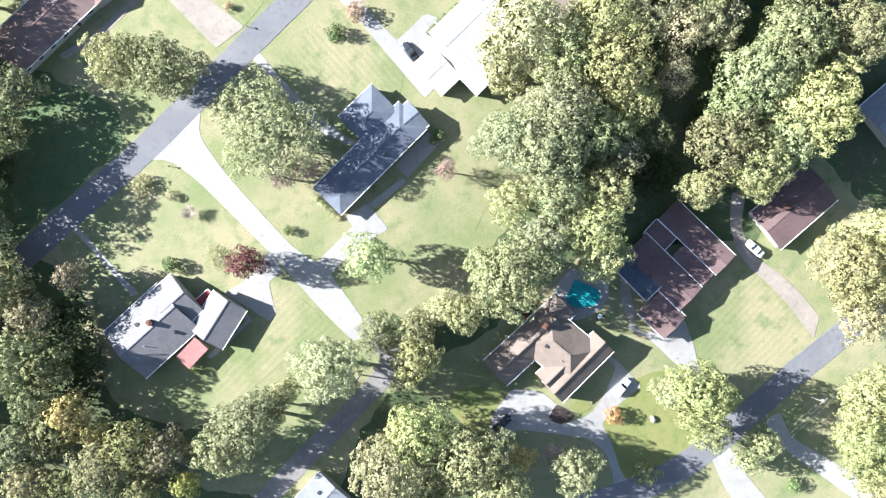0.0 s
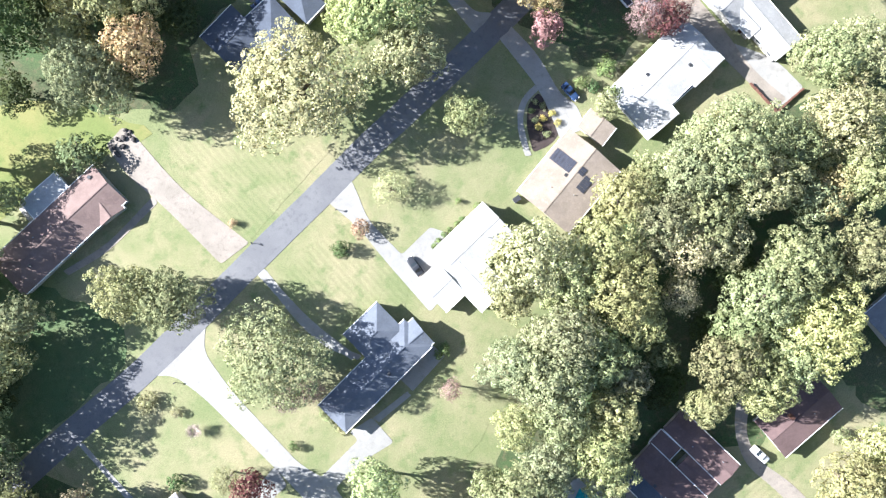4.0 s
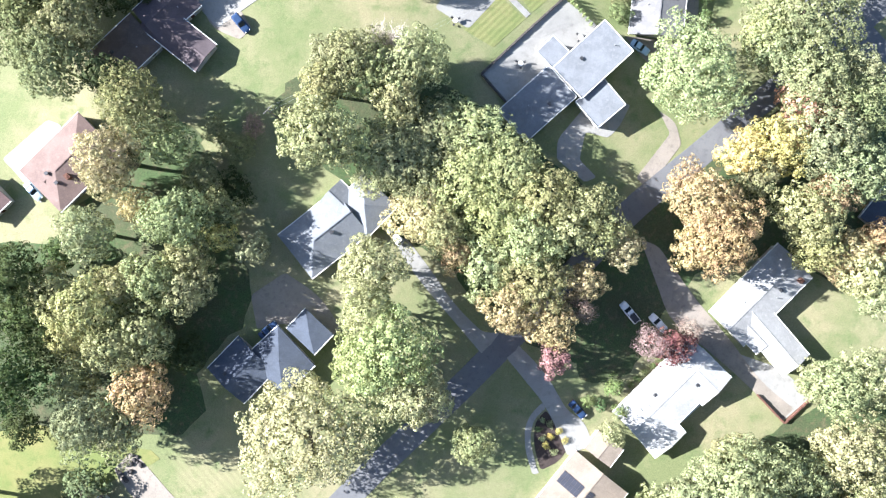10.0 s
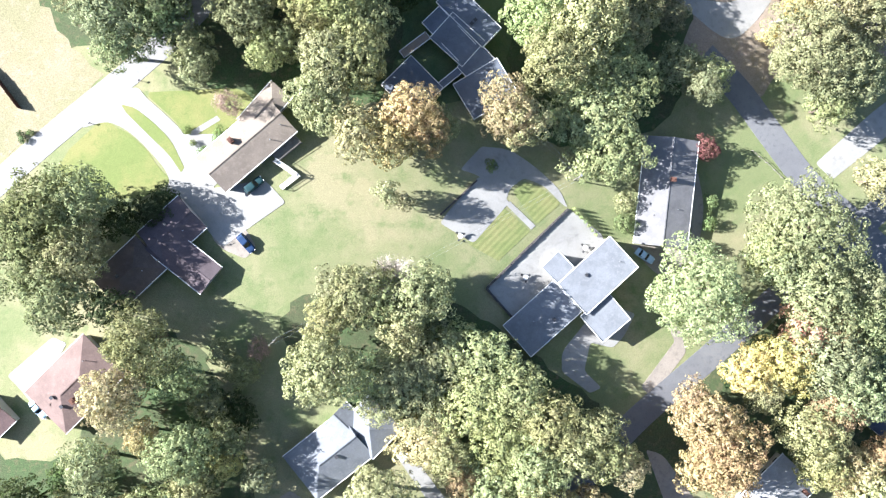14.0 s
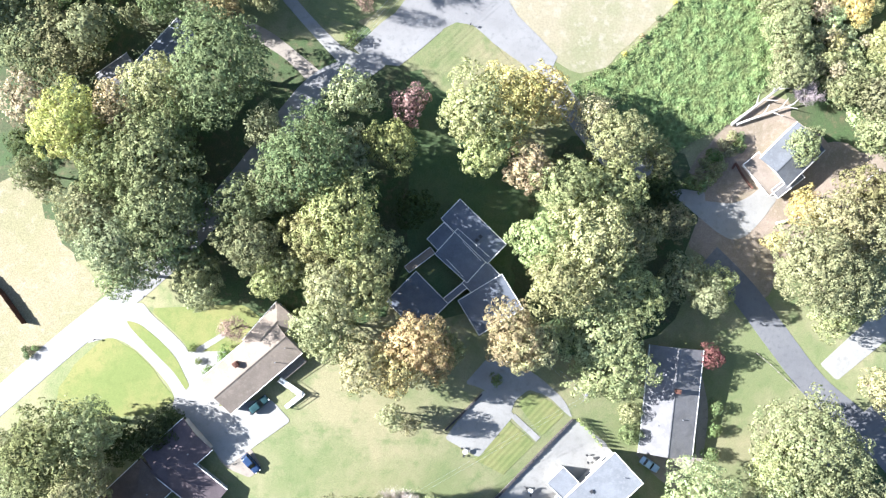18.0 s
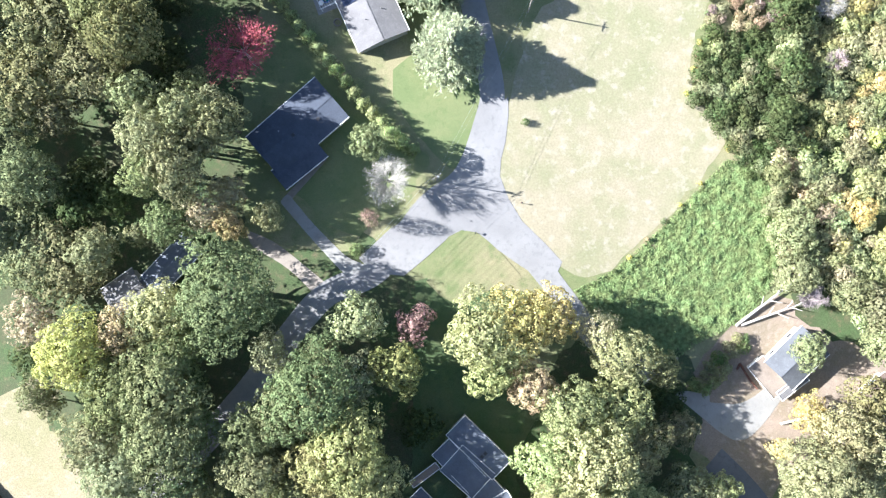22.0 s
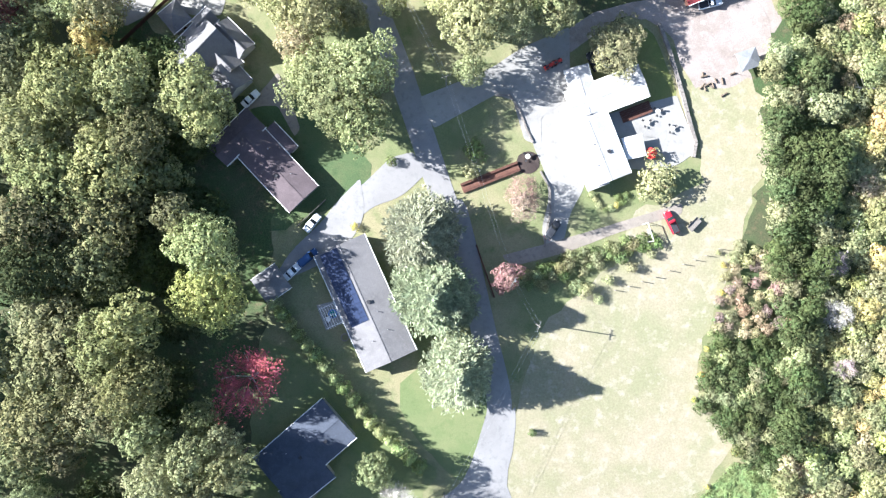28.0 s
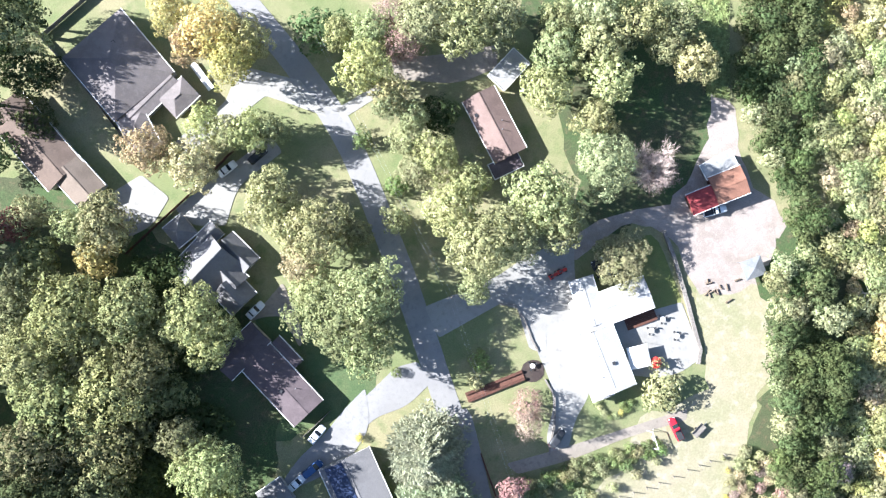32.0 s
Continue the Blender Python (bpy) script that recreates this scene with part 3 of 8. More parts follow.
def woods(rows, label, seed, tone=1.0):
    """Trees too crowded to be told apart, as one mass: each a copy of a light crown in its own tint. A tone below 1
    puts shade into the tints.
    """
    rng = np.random.default_rng(seed)
    vs, cs, total, loops, ns = [], [], 0, [], []
    for x, y, r, h, kind in rows:
        me_v, me_f, me_n = SCRUB[int(rng.integers(len(SCRUB)))] if r < 3.4 else WOODY[int(rng.integers(len(WOODY)))] if r < 6.8 else TALL[int(rng.integers(len(TALL)))]
        a = rng.uniform(0, 6.28)
        p = me_v * np.array([r, r, h / 2.2 * rng.uniform(0.72, 1.18)])
        p = np.stack([p[:, 0] * math.cos(a) - p[:, 1] * math.sin(a) + x, p[:, 0] * math.sin(a) + p[:, 1] * math.cos(a) + y, p[:, 2] + land(x, y)], 1)
        vs.append(p)
        ns.append(np.stack([me_n[:, 0] * math.cos(a) - me_n[:, 1] * math.sin(a), me_n[:, 0] * math.sin(a) + me_n[:, 1] * math.cos(a), me_n[:, 2]], 1))
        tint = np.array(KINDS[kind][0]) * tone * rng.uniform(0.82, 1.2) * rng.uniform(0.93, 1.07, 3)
        cs.append(np.tile([*tint, 1.0], (len(p), 1)))
        loops.append(me_f + total)
        total += len(p)
    vs, cs, loops = np.concatenate(vs), np.concatenate(cs), np.concatenate(loops)
    me = bpy.data.meshes.new("woodland")
    me.vertices.add(len(vs))
    me.vertices.foreach_set("co", vs.astype(np.float32).ravel())
    me.loops.add(loops.size)
    me.loops.foreach_set("vertex_index", loops.astype(np.int32).ravel())
    me.polygons.add(len(loops))
    me.polygons.foreach_set("loop_start", np.arange(0, loops.size, 3, dtype=np.int32))
    me.update(calc_edges=True)
    at = me.color_attributes.new("tint", "FLOAT_COLOR", "POINT")
    at.data.foreach_set("color", cs.astype(np.float32).ravel())
    me.materials.append(LEAF_MASS)
    soft_normals(me, np.concatenate(ns))
    tagged(new("woodland", me), label, "trees", kind="stuff")


# ---- houses ----
def slab(corners, thick):
    """A roof plane: a slab under the given corners."""
    bm = bmesh.new()
    up = [bm.verts.new(c) for c in corners]
    dn = [bm.verts.new((c[0], c[1], c[2] - thick)) for c in corners]
    n = len(up)
    bm.faces.new(up)
    bm.faces.new(list(reversed(dn)))
    for i in range(n):
        bm.faces.new((up[i], dn[i], dn[(i + 1) % n], up[(i + 1) % n]))
    bmesh.ops.recalc_face_normals(bm, faces=bm.faces[:])
    return bm


def wing(base, x, y, turn, L, W, kind="gable", roof=None, wall=None, eave=2.9, pitch=20, lift=0.0, windows=True, gutter=True):
    """One block of a house: walls with windows, and a roof with its ridge along L. Sizes are those of the roof's edge."""
    o = base.matrix_world.translation
    m = pose(x - o.x, y - o.y, lift, 0, 0, turn)
    roof, wall = roof or ROOF["grey"], wall or SIDING
    l, w = L / 2, W / 2
    rise = w * math.tan(radians(pitch))
    a, b = l - 0.45, w - 0.45
    inner = rise * 0.45 / w
    bm = bmesh.new()
    prof = [(-b, -3.0), (b, -3.0), (b, eave - 0.05), (-b, eave - 0.05)] if kind in ("hip", "half_hip", "flat") else [(-b, -3.0), (b, -3.0), (b, eave + inner - 0.22), (0, eave + rise - 0.24), (-b, eave + inner - 0.22)]
    ends = [[bm.verts.new((s * a, p, z)) for p, z in prof] for s in (-1, 1)]
    n = len(prof)
    bm.faces.new(ends[0])
    bm.faces.new(list(reversed(ends[1])))
    for i in range(n):
        bm.faces.new((ends[0][i], ends[1][i], ends[1][(i + 1) % n], ends[0][(i + 1) % n]))
    bmesh.ops.recalc_face_normals(bm, faces=bm.faces[:])
    bm.transform(m)
    part("wall", bm, wall, base)
    e, t = eave, eave + rise
    if kind == "gable":
        planes = [[(-l, -w, e), (l, -w, e), (l, 0, t), (-l, 0, t)], [(l, w, e), (-l, w, e), (-l, 0, t), (l, 0, t)]]
    elif kind == "hip":
        k = max(l - w * 0.95, 0.05)
        planes = [[(-l, -w, e), (l, -w, e), (k, 0, t), (-k, 0, t)], [(l, w, e), (-l, w, e), (-k, 0, t), (k, 0, t)], [(-l, w, e), (-l, -w, e), (-k, 0, t)], [(l, -w, e), (l, w, e), (k, 0, t)]]
    elif kind == "half_hip":
        k = max(l - w * 0.95, 0.05)
        planes = [[(-l, -w, e), (l, -w, e), (l, 0, t), (-k, 0, t)], [(l, w, e), (-l, w, e), (-k, 0, t), (l, 0, t)], [(-l, w, e), (-l, -w, e), (-k, 0, t)]]
    else:
        planes = [[(-l, -w, e), (l, -w, e), (l, w, e + 0.25), (-l, w, e + 0.25)]]
    for p in planes:
        bm = slab(p, 0.2)
        bm.transform(m)
        part("roof_plane", bm, roof, base)
    if kind != "flat":
        k = l if kind == "gable" else max(l - w * 0.95, 0.05)
        bm = bmesh.new()
        box(bm, -k, l if kind == "half_hip" else k, -0.14, 0.14, t - 0.06, t + 0.05, m)
        part("ridge_cap", bm, roof, base)
    if gutter:
        for s in (-1, 1):
            bm = boxed(-l - 0.02, l + 0.02, s * (w + 0.06) - 0.08, s * (w + 0.06) + 0.08, e - 0.16 + (0.25 if kind == "flat" and s > 0 else 0), e + 0.03 + (0.25 if kind == "flat" and s > 0 else 0), m)
            part("gutter", bm, TRIM, base, "white eaves gutter")
        if kind == "flat":
            for s in (-1, 1):
                part("fascia", boxed(s * (l + 0.05) - 0.06, s * (l + 0.05) + 0.06, -w, w, e - 0.12, e + 0.28, m), TRIM, base, "white roof-edge board")
    if windows:
        for s in (-1, 1):
            k = max(1, int((2 * a - 1.5) / 3.6))
            for i in range(k):
                px = -a + (i + 0.5) * 2 * a / k
                door = s < 0 and i == k // 2
                z0, hw = (0.05, 0.5) if door else (0.95, 0.75)
                fr = bmesh.new()
                for q in ((px - hw - 0.09, px - hw, z0, 2.15), (px + hw, px + hw + 0.09, z0, 2.15), (px - hw - 0.09, px + hw + 0.09, 2.15, 2.25), (px - hw - 0.09, px + hw + 0.09, z0 - 0.09, z0)):
                    box(fr, q[0], q[1], s * b - 0.06, s * b + 0.06, q[2], q[3], m)
                wn = part("door" if door else "window", fr, TRIM, base)
                part("door_leaf" if door else "pane", boxed(px - hw, px + hw, s * b - 0.03, s * b + 0.03, z0, 2.15, m), WOOD_RED if door else GLASS, wn)
    return m


def house(x, y, label, blocks, name="house", category="house", lift=0.0):
    """blocks: centre, turn, length, width of each roof, and what sets it apart."""
    base = thing(name, x, y, land(x, y) + 0.15 + lift, 0, label, category)
    bpy.context.view_layer.update()
    return base, [wing(base, *bl[:5], **bl[5]) for bl in blocks]


def vents(base, m, spots, eave, pitch, W):
    """Pipes, vents and fans that stand out of a roof, at places along and across it."""
    for i, (u, v, kind) in enumerate(spots):
        z = eave + (W / 2 - abs(v)) * math.tan(radians(pitch))
        bm = bmesh.new()
        if kind == "chimney":
            box(bm, u - 0.45, u + 0.45, v - 0.6, v + 0.6, z - 0.6, z + 1.3)
            box(bm, u - 0.53, u + 0.53, v - 0.68, v + 0.68, z + 1.3, z + 1.42)
            box(bm, u - 0.2, u + 0.2, v - 0.3, v + 0.3, z + 1.42, z + 1.6)
        elif kind == "box":
            box(bm, u - 0.3, u + 0.3, v - 0.3, v + 0.3, z - 0.2, z + 0.3)
            box(bm, u - 0.4, u + 0.4, v - 0.4, v + 0.4, z + 0.3, z + 0.36)
        else:
            tube(bm, (u, v, z - 0.3), (u, v, z + 0.55), 0.09, 0.09, 8)
            tube(bm, (u, v, z + 0.5), (u, v, z + 0.58), 0.14, 0.10, 8)
        bm.transform(m)
        part({"chimney": "chimney", "box": "roof_vent"}.get(kind, "vent_pipe"), bm, {"chimney": BRICK, "box": DARK_METAL}.get(kind, STEEL), base)


def solar(base, m, u0, u1, v0, v1, eave, pitch, W, cols, rows, cells=None):
    """Rows of solar panels laid on a roof plane."""
    s = -1 if (v0 + v1) < 0 else 1
    tp = math.tan(radians(pitch))
    du, dv = (u1 - u0) / cols, (v1 - v0) / rows
    for i in range(cols):
        for j in range(rows):
            a0, a1, b0, b1 = u0 + i * du + 0.03, u0 + (i + 1) * du - 0.03, v0 + j * dv + 0.03, v0 + (j + 1) * dv - 0.03
            cs = [(a0, b0), (a1, b0), (a1, b1), (a0, b1)]
            bm = slab([(p, q, eave + (W / 2 - abs(q)) * tp + 0.14) for p, q in cs], 0.05)
            bm.transform(m)
            part("solar_panel", bm, cells or PANEL, base, "dark grey solar panel" if cells else "dark solar panel, sky reflection put into its blue")


# ---- vehicles ----
PAINT = {k: plain("car_paint_" + k, c, 0.25, 0.0, 0.03) for k, c in dict(white=(0.75, 0.76, 0.77), dark=(0.035, 0.038, 0.045), navy=(0.03, 0.055, 0.12), blue=(0.04, 0.085, 0.20), sky=(0.38, 0.50, 0.62), grey=(0.22, 0.23, 0.25), red=(0.42, 0.02, 0.035), teal=(0.025, 0.055, 0.06)).items()}


def body_mesh(sections, width):
    """A car body lofted along its length: each section gives x, half width, sill height and top height."""
    bm = bmesh.new()
    rings = []
    for x, hw, z0, z1 in sections:
        ring = [(-hw, z0), (-hw * 1.02, (z0 + z1) / 2), (-hw * 0.93, z1 - 0.04), (-hw * 0.6, z1), (hw * 0.6, z1), (hw * 0.93, z1 - 0.04), (hw * 1.02, (z0 + z1) / 2), (hw, z0)]
        rings.append([bm.verts.new((x, y * width, z)) for y, z in ring])
    for r, s in zip(rings, rings[1:]):
        for k in range(8):
            bm.faces.new((r[k], s[k], s[(k + 1) % 8], r[(k + 1) % 8]))
    bm.faces.new(rings[0])
    bm.faces.new(rings[-1])
    bmesh.ops.recalc_face_normals(bm, faces=bm.faces[:])
    return bm


def car(x, y, turn, paint, kind="sedan", label="", scale=1.0):
    z = land(x, y) + 0.235
    ob = thing("pickup_truck" if kind == "pickup" else "van" if kind == "van" else "car", x, y, z, turn, label, "truck" if kind == "pickup" else "car")
    ob.scale = (1.08, 1.08, 1.05)
    c, tall = PAINT[paint], {"sedan": 1.42, "suv": 1.72, "pickup": 1.80, "van": 2.0}[kind]
    L = {"sedan": 4.75, "suv": 4.8, "pickup": 5.6, "van": 5.3}[kind] * scale
    l, deck = L / 2, 0.88 if kind == "sedan" else 1.02
    part("body", body_mesh([(-l, 0.78, 0.45, deck - 0.12), (-l + 0.15, 0.88, 0.28, deck), (-l * 0.5, 0.92, 0.22, deck + 0.02), (l * 0.3, 0.92, 0.22, deck + 0.02), (l - 0.5, 0.87, 0.24, deck - 0.12), (l - 0.08, 0.76, 0.3, deck - 0.28), (l, 0.6, 0.42, deck - 0.38)], 1.0), c, ob, smooth=True)
    r0, r1 = {"sedan": (-0.62, 0.34), "suv": (-0.92, 0.36), "pickup": (-0.15, 0.42), "van": (-0.95, 0.55)}[kind]
    lean = 0.5 if kind == "sedan" else 0.28
    part("glasshouse", body_mesh([(l * r0, 0.80, deck - 0.05, deck), (l * r0 + lean, 0.72, deck - 0.05, tall - 0.05), (l * r1 - 0.75, 0.72, deck - 0.05, tall - 0.05), (l * r1, 0.78, deck - 0.05, deck)], 1.0), CAR_GLASS, ob, "dark car windows")
    part("roof_panel", body_mesh([(l * r0 + lean - 0.05, 0.68, tall - 0.09, tall - 0.03), (l * r0 + lean + 0.3, 0.71, tall - 0.09, tall), (l * r1 - 1.0, 0.71, tall - 0.09, tall), (l * r1 - 0.68, 0.68, tall - 0.1, tall - 0.04)], 1.0), c, ob, smooth=True)
    if kind == "pickup":
        part("cargo_bed", boxed(-l + 0.15, l * r0 - 0.1, -0.72, 0.72, deck - 0.1, deck + 0.035), DARK_METAL, ob, "open dark load bed")
    for sx in (-0.6, 0.62):
        for sy in (-1, 1):
            bm = tube(bmesh.new(), (l * sx, sy * 0.68, 0.16), (l * sx, sy * 0.90, 0.16), 0.33, 0.33, 14)
            wh = part("wheel", bm, RUBBER, ob, "black tyre")
            part("rim", tube(bmesh.new(), (l * sx, sy * 0.86, 0.16), (l * sx, sy * 0.915, 0.16), 0.2, 0.18, 10), STEEL, wh, "metal rim")
    for sy in (-1, 1):
        part("headlight", boxed(l - 0.22, l - 0.05, sy * 0.55 - 0.16, sy * 0.55 + 0.16, deck - 0.36, deck - 0.24), LAMP_LENS, ob)
        part("tail_light", boxed(-l - 0.01, -l + 0.1, sy * 0.62 - 0.13, sy * 0.62 + 0.13, deck - 0.3, deck - 0.14), TAIL_LENS, ob)
    return ob


# ---- poles and wires ----
def utility_pole(x, y, h, turn, drum=False):
    z = land(x, y)
    ob = thing("utility_pole", x, y, z, turn, "weathered wooden utility pole with a crossarm and insulators", "utility pole", "power line poles")
    part("pole", tube(bmesh.new(), (0, 0, -0.5), (0, 0, h), 0.17, 0.12, 10), WOOD_GREY, ob)
    part("crossarm", boxed(-1.3, 1.3, 0.10, 0.22, h - 0.6, h - 0.46), WOOD_GREY, ob)
    for s in (-1.2, -0.45, 0.45, 1.2):
        part("insulator", tube(bmesh.new(), (s, 0.16, h - 0.46), (s, 0.16, h - 0.22), 0.06, 0.045, 8), STEEL, ob)
    if drum:
        part("transformer", tube(bmesh.new(), (0.38, -0.1, h - 2.2), (0.38, -0.1, h - 1.2), 0.28, 0.28, 12), STEEL, ob, "grey transformer drum")
    return Vector((x, y, z + h - 0.25))


def wires(a, b, n=2, gap=0.9, sag=0.7, thick=0.014):
    d = (b - a)
    side = Vector((-d.y, d.x, 0)).normalized()
    for k in range(n):
        off = side * gap * (k - (n - 1) / 2)
        bm, rings = bmesh.new(), []
        for i in range(11):
            u = i / 10
            p = a.lerp(b, u) + off - Vector((0, 0, sag * 4 * u * (1 - u)))
            rings.append([bm.verts.new(p + side * thick * math.cos(q) + Vector((0, 0, thick * math.sin(q)))) for q in (0.8, 2.4, 3.9, 5.5)])
        for r, t in zip(rings, rings[1:]):
            for q in range(4):
                bm.faces.new((r[q], r[(q + 1) % 4], t[(q + 1) % 4], t[q]))
        tagged(part("power_line", bm, STEEL), "thin grey power line strung between wooden poles", "cable", "power lines")


# ---- walls, fences, decks ----
def stone_wall(name, pts, material, label, height=0.8, thick=0.45, piece=0.9, category="wall"):
    """A low wall of separate blocks along a line."""
    base = thing(name, pts[0][0], pts[0][1], land(*pts[0]), 0, label, category)
    o = Vector((pts[0][0], pts[0][1], land(*pts[0])))
    rng = random.Random(len(pts) * 7 + int(abs(pts[0][0])))
    for p, q in zip(pts, pts[1:]):
        d = math.dist(p, q)
        k = max(1, round(d / piece))
        ang = math.atan2(q[1] - p[1], q[0] - p[0])
        for i in range(k):
            u = (i + 0.5) / k
            cx, cy = p[0] + (q[0] - p[0]) * u, p[1] + (q[1] - p[1]) * u
            hh = height * rng.uniform(0.85, 1.12)
            bm = boxed(-d / k / 2 + 0.02, d / k / 2 - 0.02, -thick / 2 * rng.uniform(0.85, 1.1), thick / 2, -0.4, hh, Matrix.Translation((cx - o.x, cy - o.y, land(cx, cy) - o.z)) @ Matrix.Rotation(ang + rng.uniform(-0.05, 0.05), 4, "Z"))
            part("block", bm, material, base)
    return base


def fence(pts, label, height=1.1, gap=2.5, rails=2, material=None, post=0.07, board=False, wire=0.035):
    base = thing("fence", pts[0][0], pts[0][1], land(*pts[0]), 0, label, "fence")
    o = Vector((pts[0][0], pts[0][1], land(*pts[0])))
    mt = material or WOOD_GREY
    for p, q in zip(pts, pts[1:]):
        k = max(1, round(math.dist(p, q) / gap))
        for i in range(k):
            a = [p[c] + (q[c] - p[c]) * i / k for c in (0, 1)]
            b = [p[c] + (q[c] - p[c]) * (i + 1) / k for c in (0, 1)]
            A, Bq = Vector((*a, land(*a))) - o, Vector((*b, land(*b))) - o
            part("post", boxed(-post, post, -post, post, -0.4, height + 0.1, Matrix.Translation(A)), mt, base)
            up = Vector((0, 0, 1))
            if board:
                bm = bmesh.new()
                ang = math.atan2(b[1] - a[1], b[0] - a[0])
                box(bm, 0, math.dist(a, b), -0.03, 0.03, 0.05, height, Matrix.Translation(A) @ Matrix.Rotation(ang, 4, "Z"))
                part("panel", bm, mt, base)
            else:
                for r in range(rails):
                    zz = height * (r + 1) / rails - 0.05
                    part("rail", tube(bmesh.new(), A + up * zz, Bq + up * zz, wire, wire, 5), mt, base)
    return base


def deck(x, y, turn, L, W, h, label, material=None, rail=True, name="deck"):
    base = thing(name, x, y, land(x, y), turn, label, "deck")
    mt, k = material or WOOD_RED, max(3, int(W / 0.45))
    for i in range(k):
        part("board", boxed(-L / 2, L / 2, -W / 2 + i * W / k + 0.01, -W / 2 + (i + 1) * W / k - 0.015, h - 0.05, h), mt, base)
    for sx in (-1, 1):
        for sy in (-1, 1):
            part("post", boxed(sx * (L / 2 - 0.1) - 0.07, sx * (L / 2 - 0.1) + 0.07, sy * (W / 2 - 0.1) - 0.07, sy * (W / 2 - 0.1) + 0.07, -0.8, h + (1.0 if rail else -0.05)), mt, base)
    if rail:
        for sy in (-1, 1):
            part("rail", boxed(-L / 2, L / 2, sy * (W / 2 - 0.1) - 0.05, sy * (W / 2 - 0.1) + 0.05, h + 0.92, h + 1.0), mt, base)
        part("rail", boxed(L / 2 - 0.15, L / 2 - 0.05, -W / 2, W / 2, h + 0.921, h + 0.999), mt, base)
    return base

# ---- ground ----
def ground_sheet():
    xs = sorted(set([-3000, -1200, -600, -350, -250, -200] + list(range(-160, 161, 4)) + [200, 250, 350, 600, 1200, 3000]))
    ys = sorted(set([-3000, -1200, -500, -300, -200, -150] + list(range(-120, 561, 4)) + [600, 680, 800, 1200, 2000, 4000]))
    vs = [(x, y, land(x, y)) for y in ys for x in xs]
    n = len(xs)
    me = bpy.data.meshes.new("ground")
    me.from_pydata(vs, [], [(j * n + i, j * n + i + 1, (j + 1) * n + i + 1, (j + 1) * n + i) for j in range(len(ys) - 1) for i in range(n - 1)])
    me.materials.append(GRASS)
    me.shade_smooth()
    tagged(new("ground", me), "gently sloping ground with patchy autumn grass", "ground", kind="structure")


ground_sheet()
# woodland floors: leaf litter, its colour also deepened as tree shade
sheet("woodland_floor", [(28.5, 52.7), (31.3, 40.3), (30.0, 19.6), (13.3, 2.9), (9.1, -16.5), (-11.5, -16.3), (-12.9, -27.3), (7.8, -22.0), (28.7, -5.4), (41.4, 2.9), (55.7, 15.6), (76.0, 15.7), (77.8, 0.1), (90.4, 27.1), (112.6, 8.8), (122.3, 48.7), (122.1, 100.0), (86.9, 87.6), (66.7, 75.8), (55.3, 64.3)], SHADE_LITTER, "leaf-strewn floor under trees", 0.012, 3, 1.2, 0.1)
sheet("woodland_floor", [(-123.1, -3.9), (-88.7, -6.6), (-86.2, -27.0), (-75.4, -39.4), (-56.5, -44.9), (-60.8, -57.3), (-30.9, -63.3), (-124.4, -76.9)], SHADE_LITTER, "leaf-strewn floor under trees", 0.012, 3, 1.2, 0.1)
sheet("woodland_floor", [(-25.4, -60.5), (-19.8, -43.9), (-8.8, -34.3), (10.6, -44.5), (16.3, -64.4), (2.2, -75.4), (-25.5, -71.8)], SHADE_LITTER, "leaf-strewn floor under trees", 0.012, 3, 1.0, 0.1)
sheet("woodland_floor", [(-42.8, 164.5), (-13.7, 173.2), (27.4, 147.4), (40.1, 125.5), (34.4, 100.6), (13.5, 108.8), (-5.6, 127.7), (-24.3, 142.2)], SHADE_LITTER, "leaf-strewn floor under trees", 0.012, 3, 1.2, 0.1)
sheet("woodland_floor", [(-119.0, 127.6), (-91.3, 131.5), (-83.0, 154.1), (-61.4, 157.9), (-48.4, 118.1), (-60.6, 100.7), (-62.1, 87.2), (-94.5, 81.8), (-119.2, 81.7)], SHADE_LITTER, "leaf-strewn floor under trees", 0.012, 3, 1.2, 0.1)
sheet("woodland_floor", [(37.5, 138.3), (51.8, 141.0), (72.5, 157.8), (114.7, 179.6), (120.9, 146.3), (105.5, 119.3), (88.0, 123.8), (73.5, 126.7), (54.6, 118.6), (44.5, 100.7), (30.4, 96.9), (29.0, 119.1)], SHADE_LITTER, "purple-brown leaf litter beside the road", 0.012, 3, 1.0, 0.1)
sheet("woodland_floor", [(-102.4, 283.5), (-57.9, 283.3), (-16.6, 281.1), (-13.7, 247.4), (-19.0, 217.0), (-40.4, 214.3), (-66.2, 222.4), (-70.7, 234.7), (-94.2, 229.3), (-104.8, 255.7)], SHADE_LITTER, "leaf-strewn floor under trees", 0.012, 3, 1.0, 0.1)
sheet("woodland_floor", [(11.2, 217.0), (22.9, 258.2), (52.3, 259.0), (59.6, 246.1), (54.6, 217.1), (44.1, 208.6), (25.2, 205.9)], SHADE_LITTER, "leaf-strewn floor under trees", 0.012, 3, 1.0, 0.1)
sheet("woodland_floor", [(-132.2, 397.8), (-57.6, 397.9), (-50.7, 360.5), (-54.9, 324.5), (-56.1, 288.6), (-69.8, 274.9), (-132.4, 252.5)], SHADE_LITTER, "leaf-strewn floor under tall trees", 0.012, 3, 1.2, 0.1)
sheet("woodland_floor", [(-134.6, 428.2), (-93.1, 424.0), (-62.6, 399.1), (-59.8, 377.0), (-62.6, 360.4), (-134.5, 354.8)], SHADE_LITTER, "leaf-strewn floor under tall trees", 0.012, 3, 1.2, 0.1)
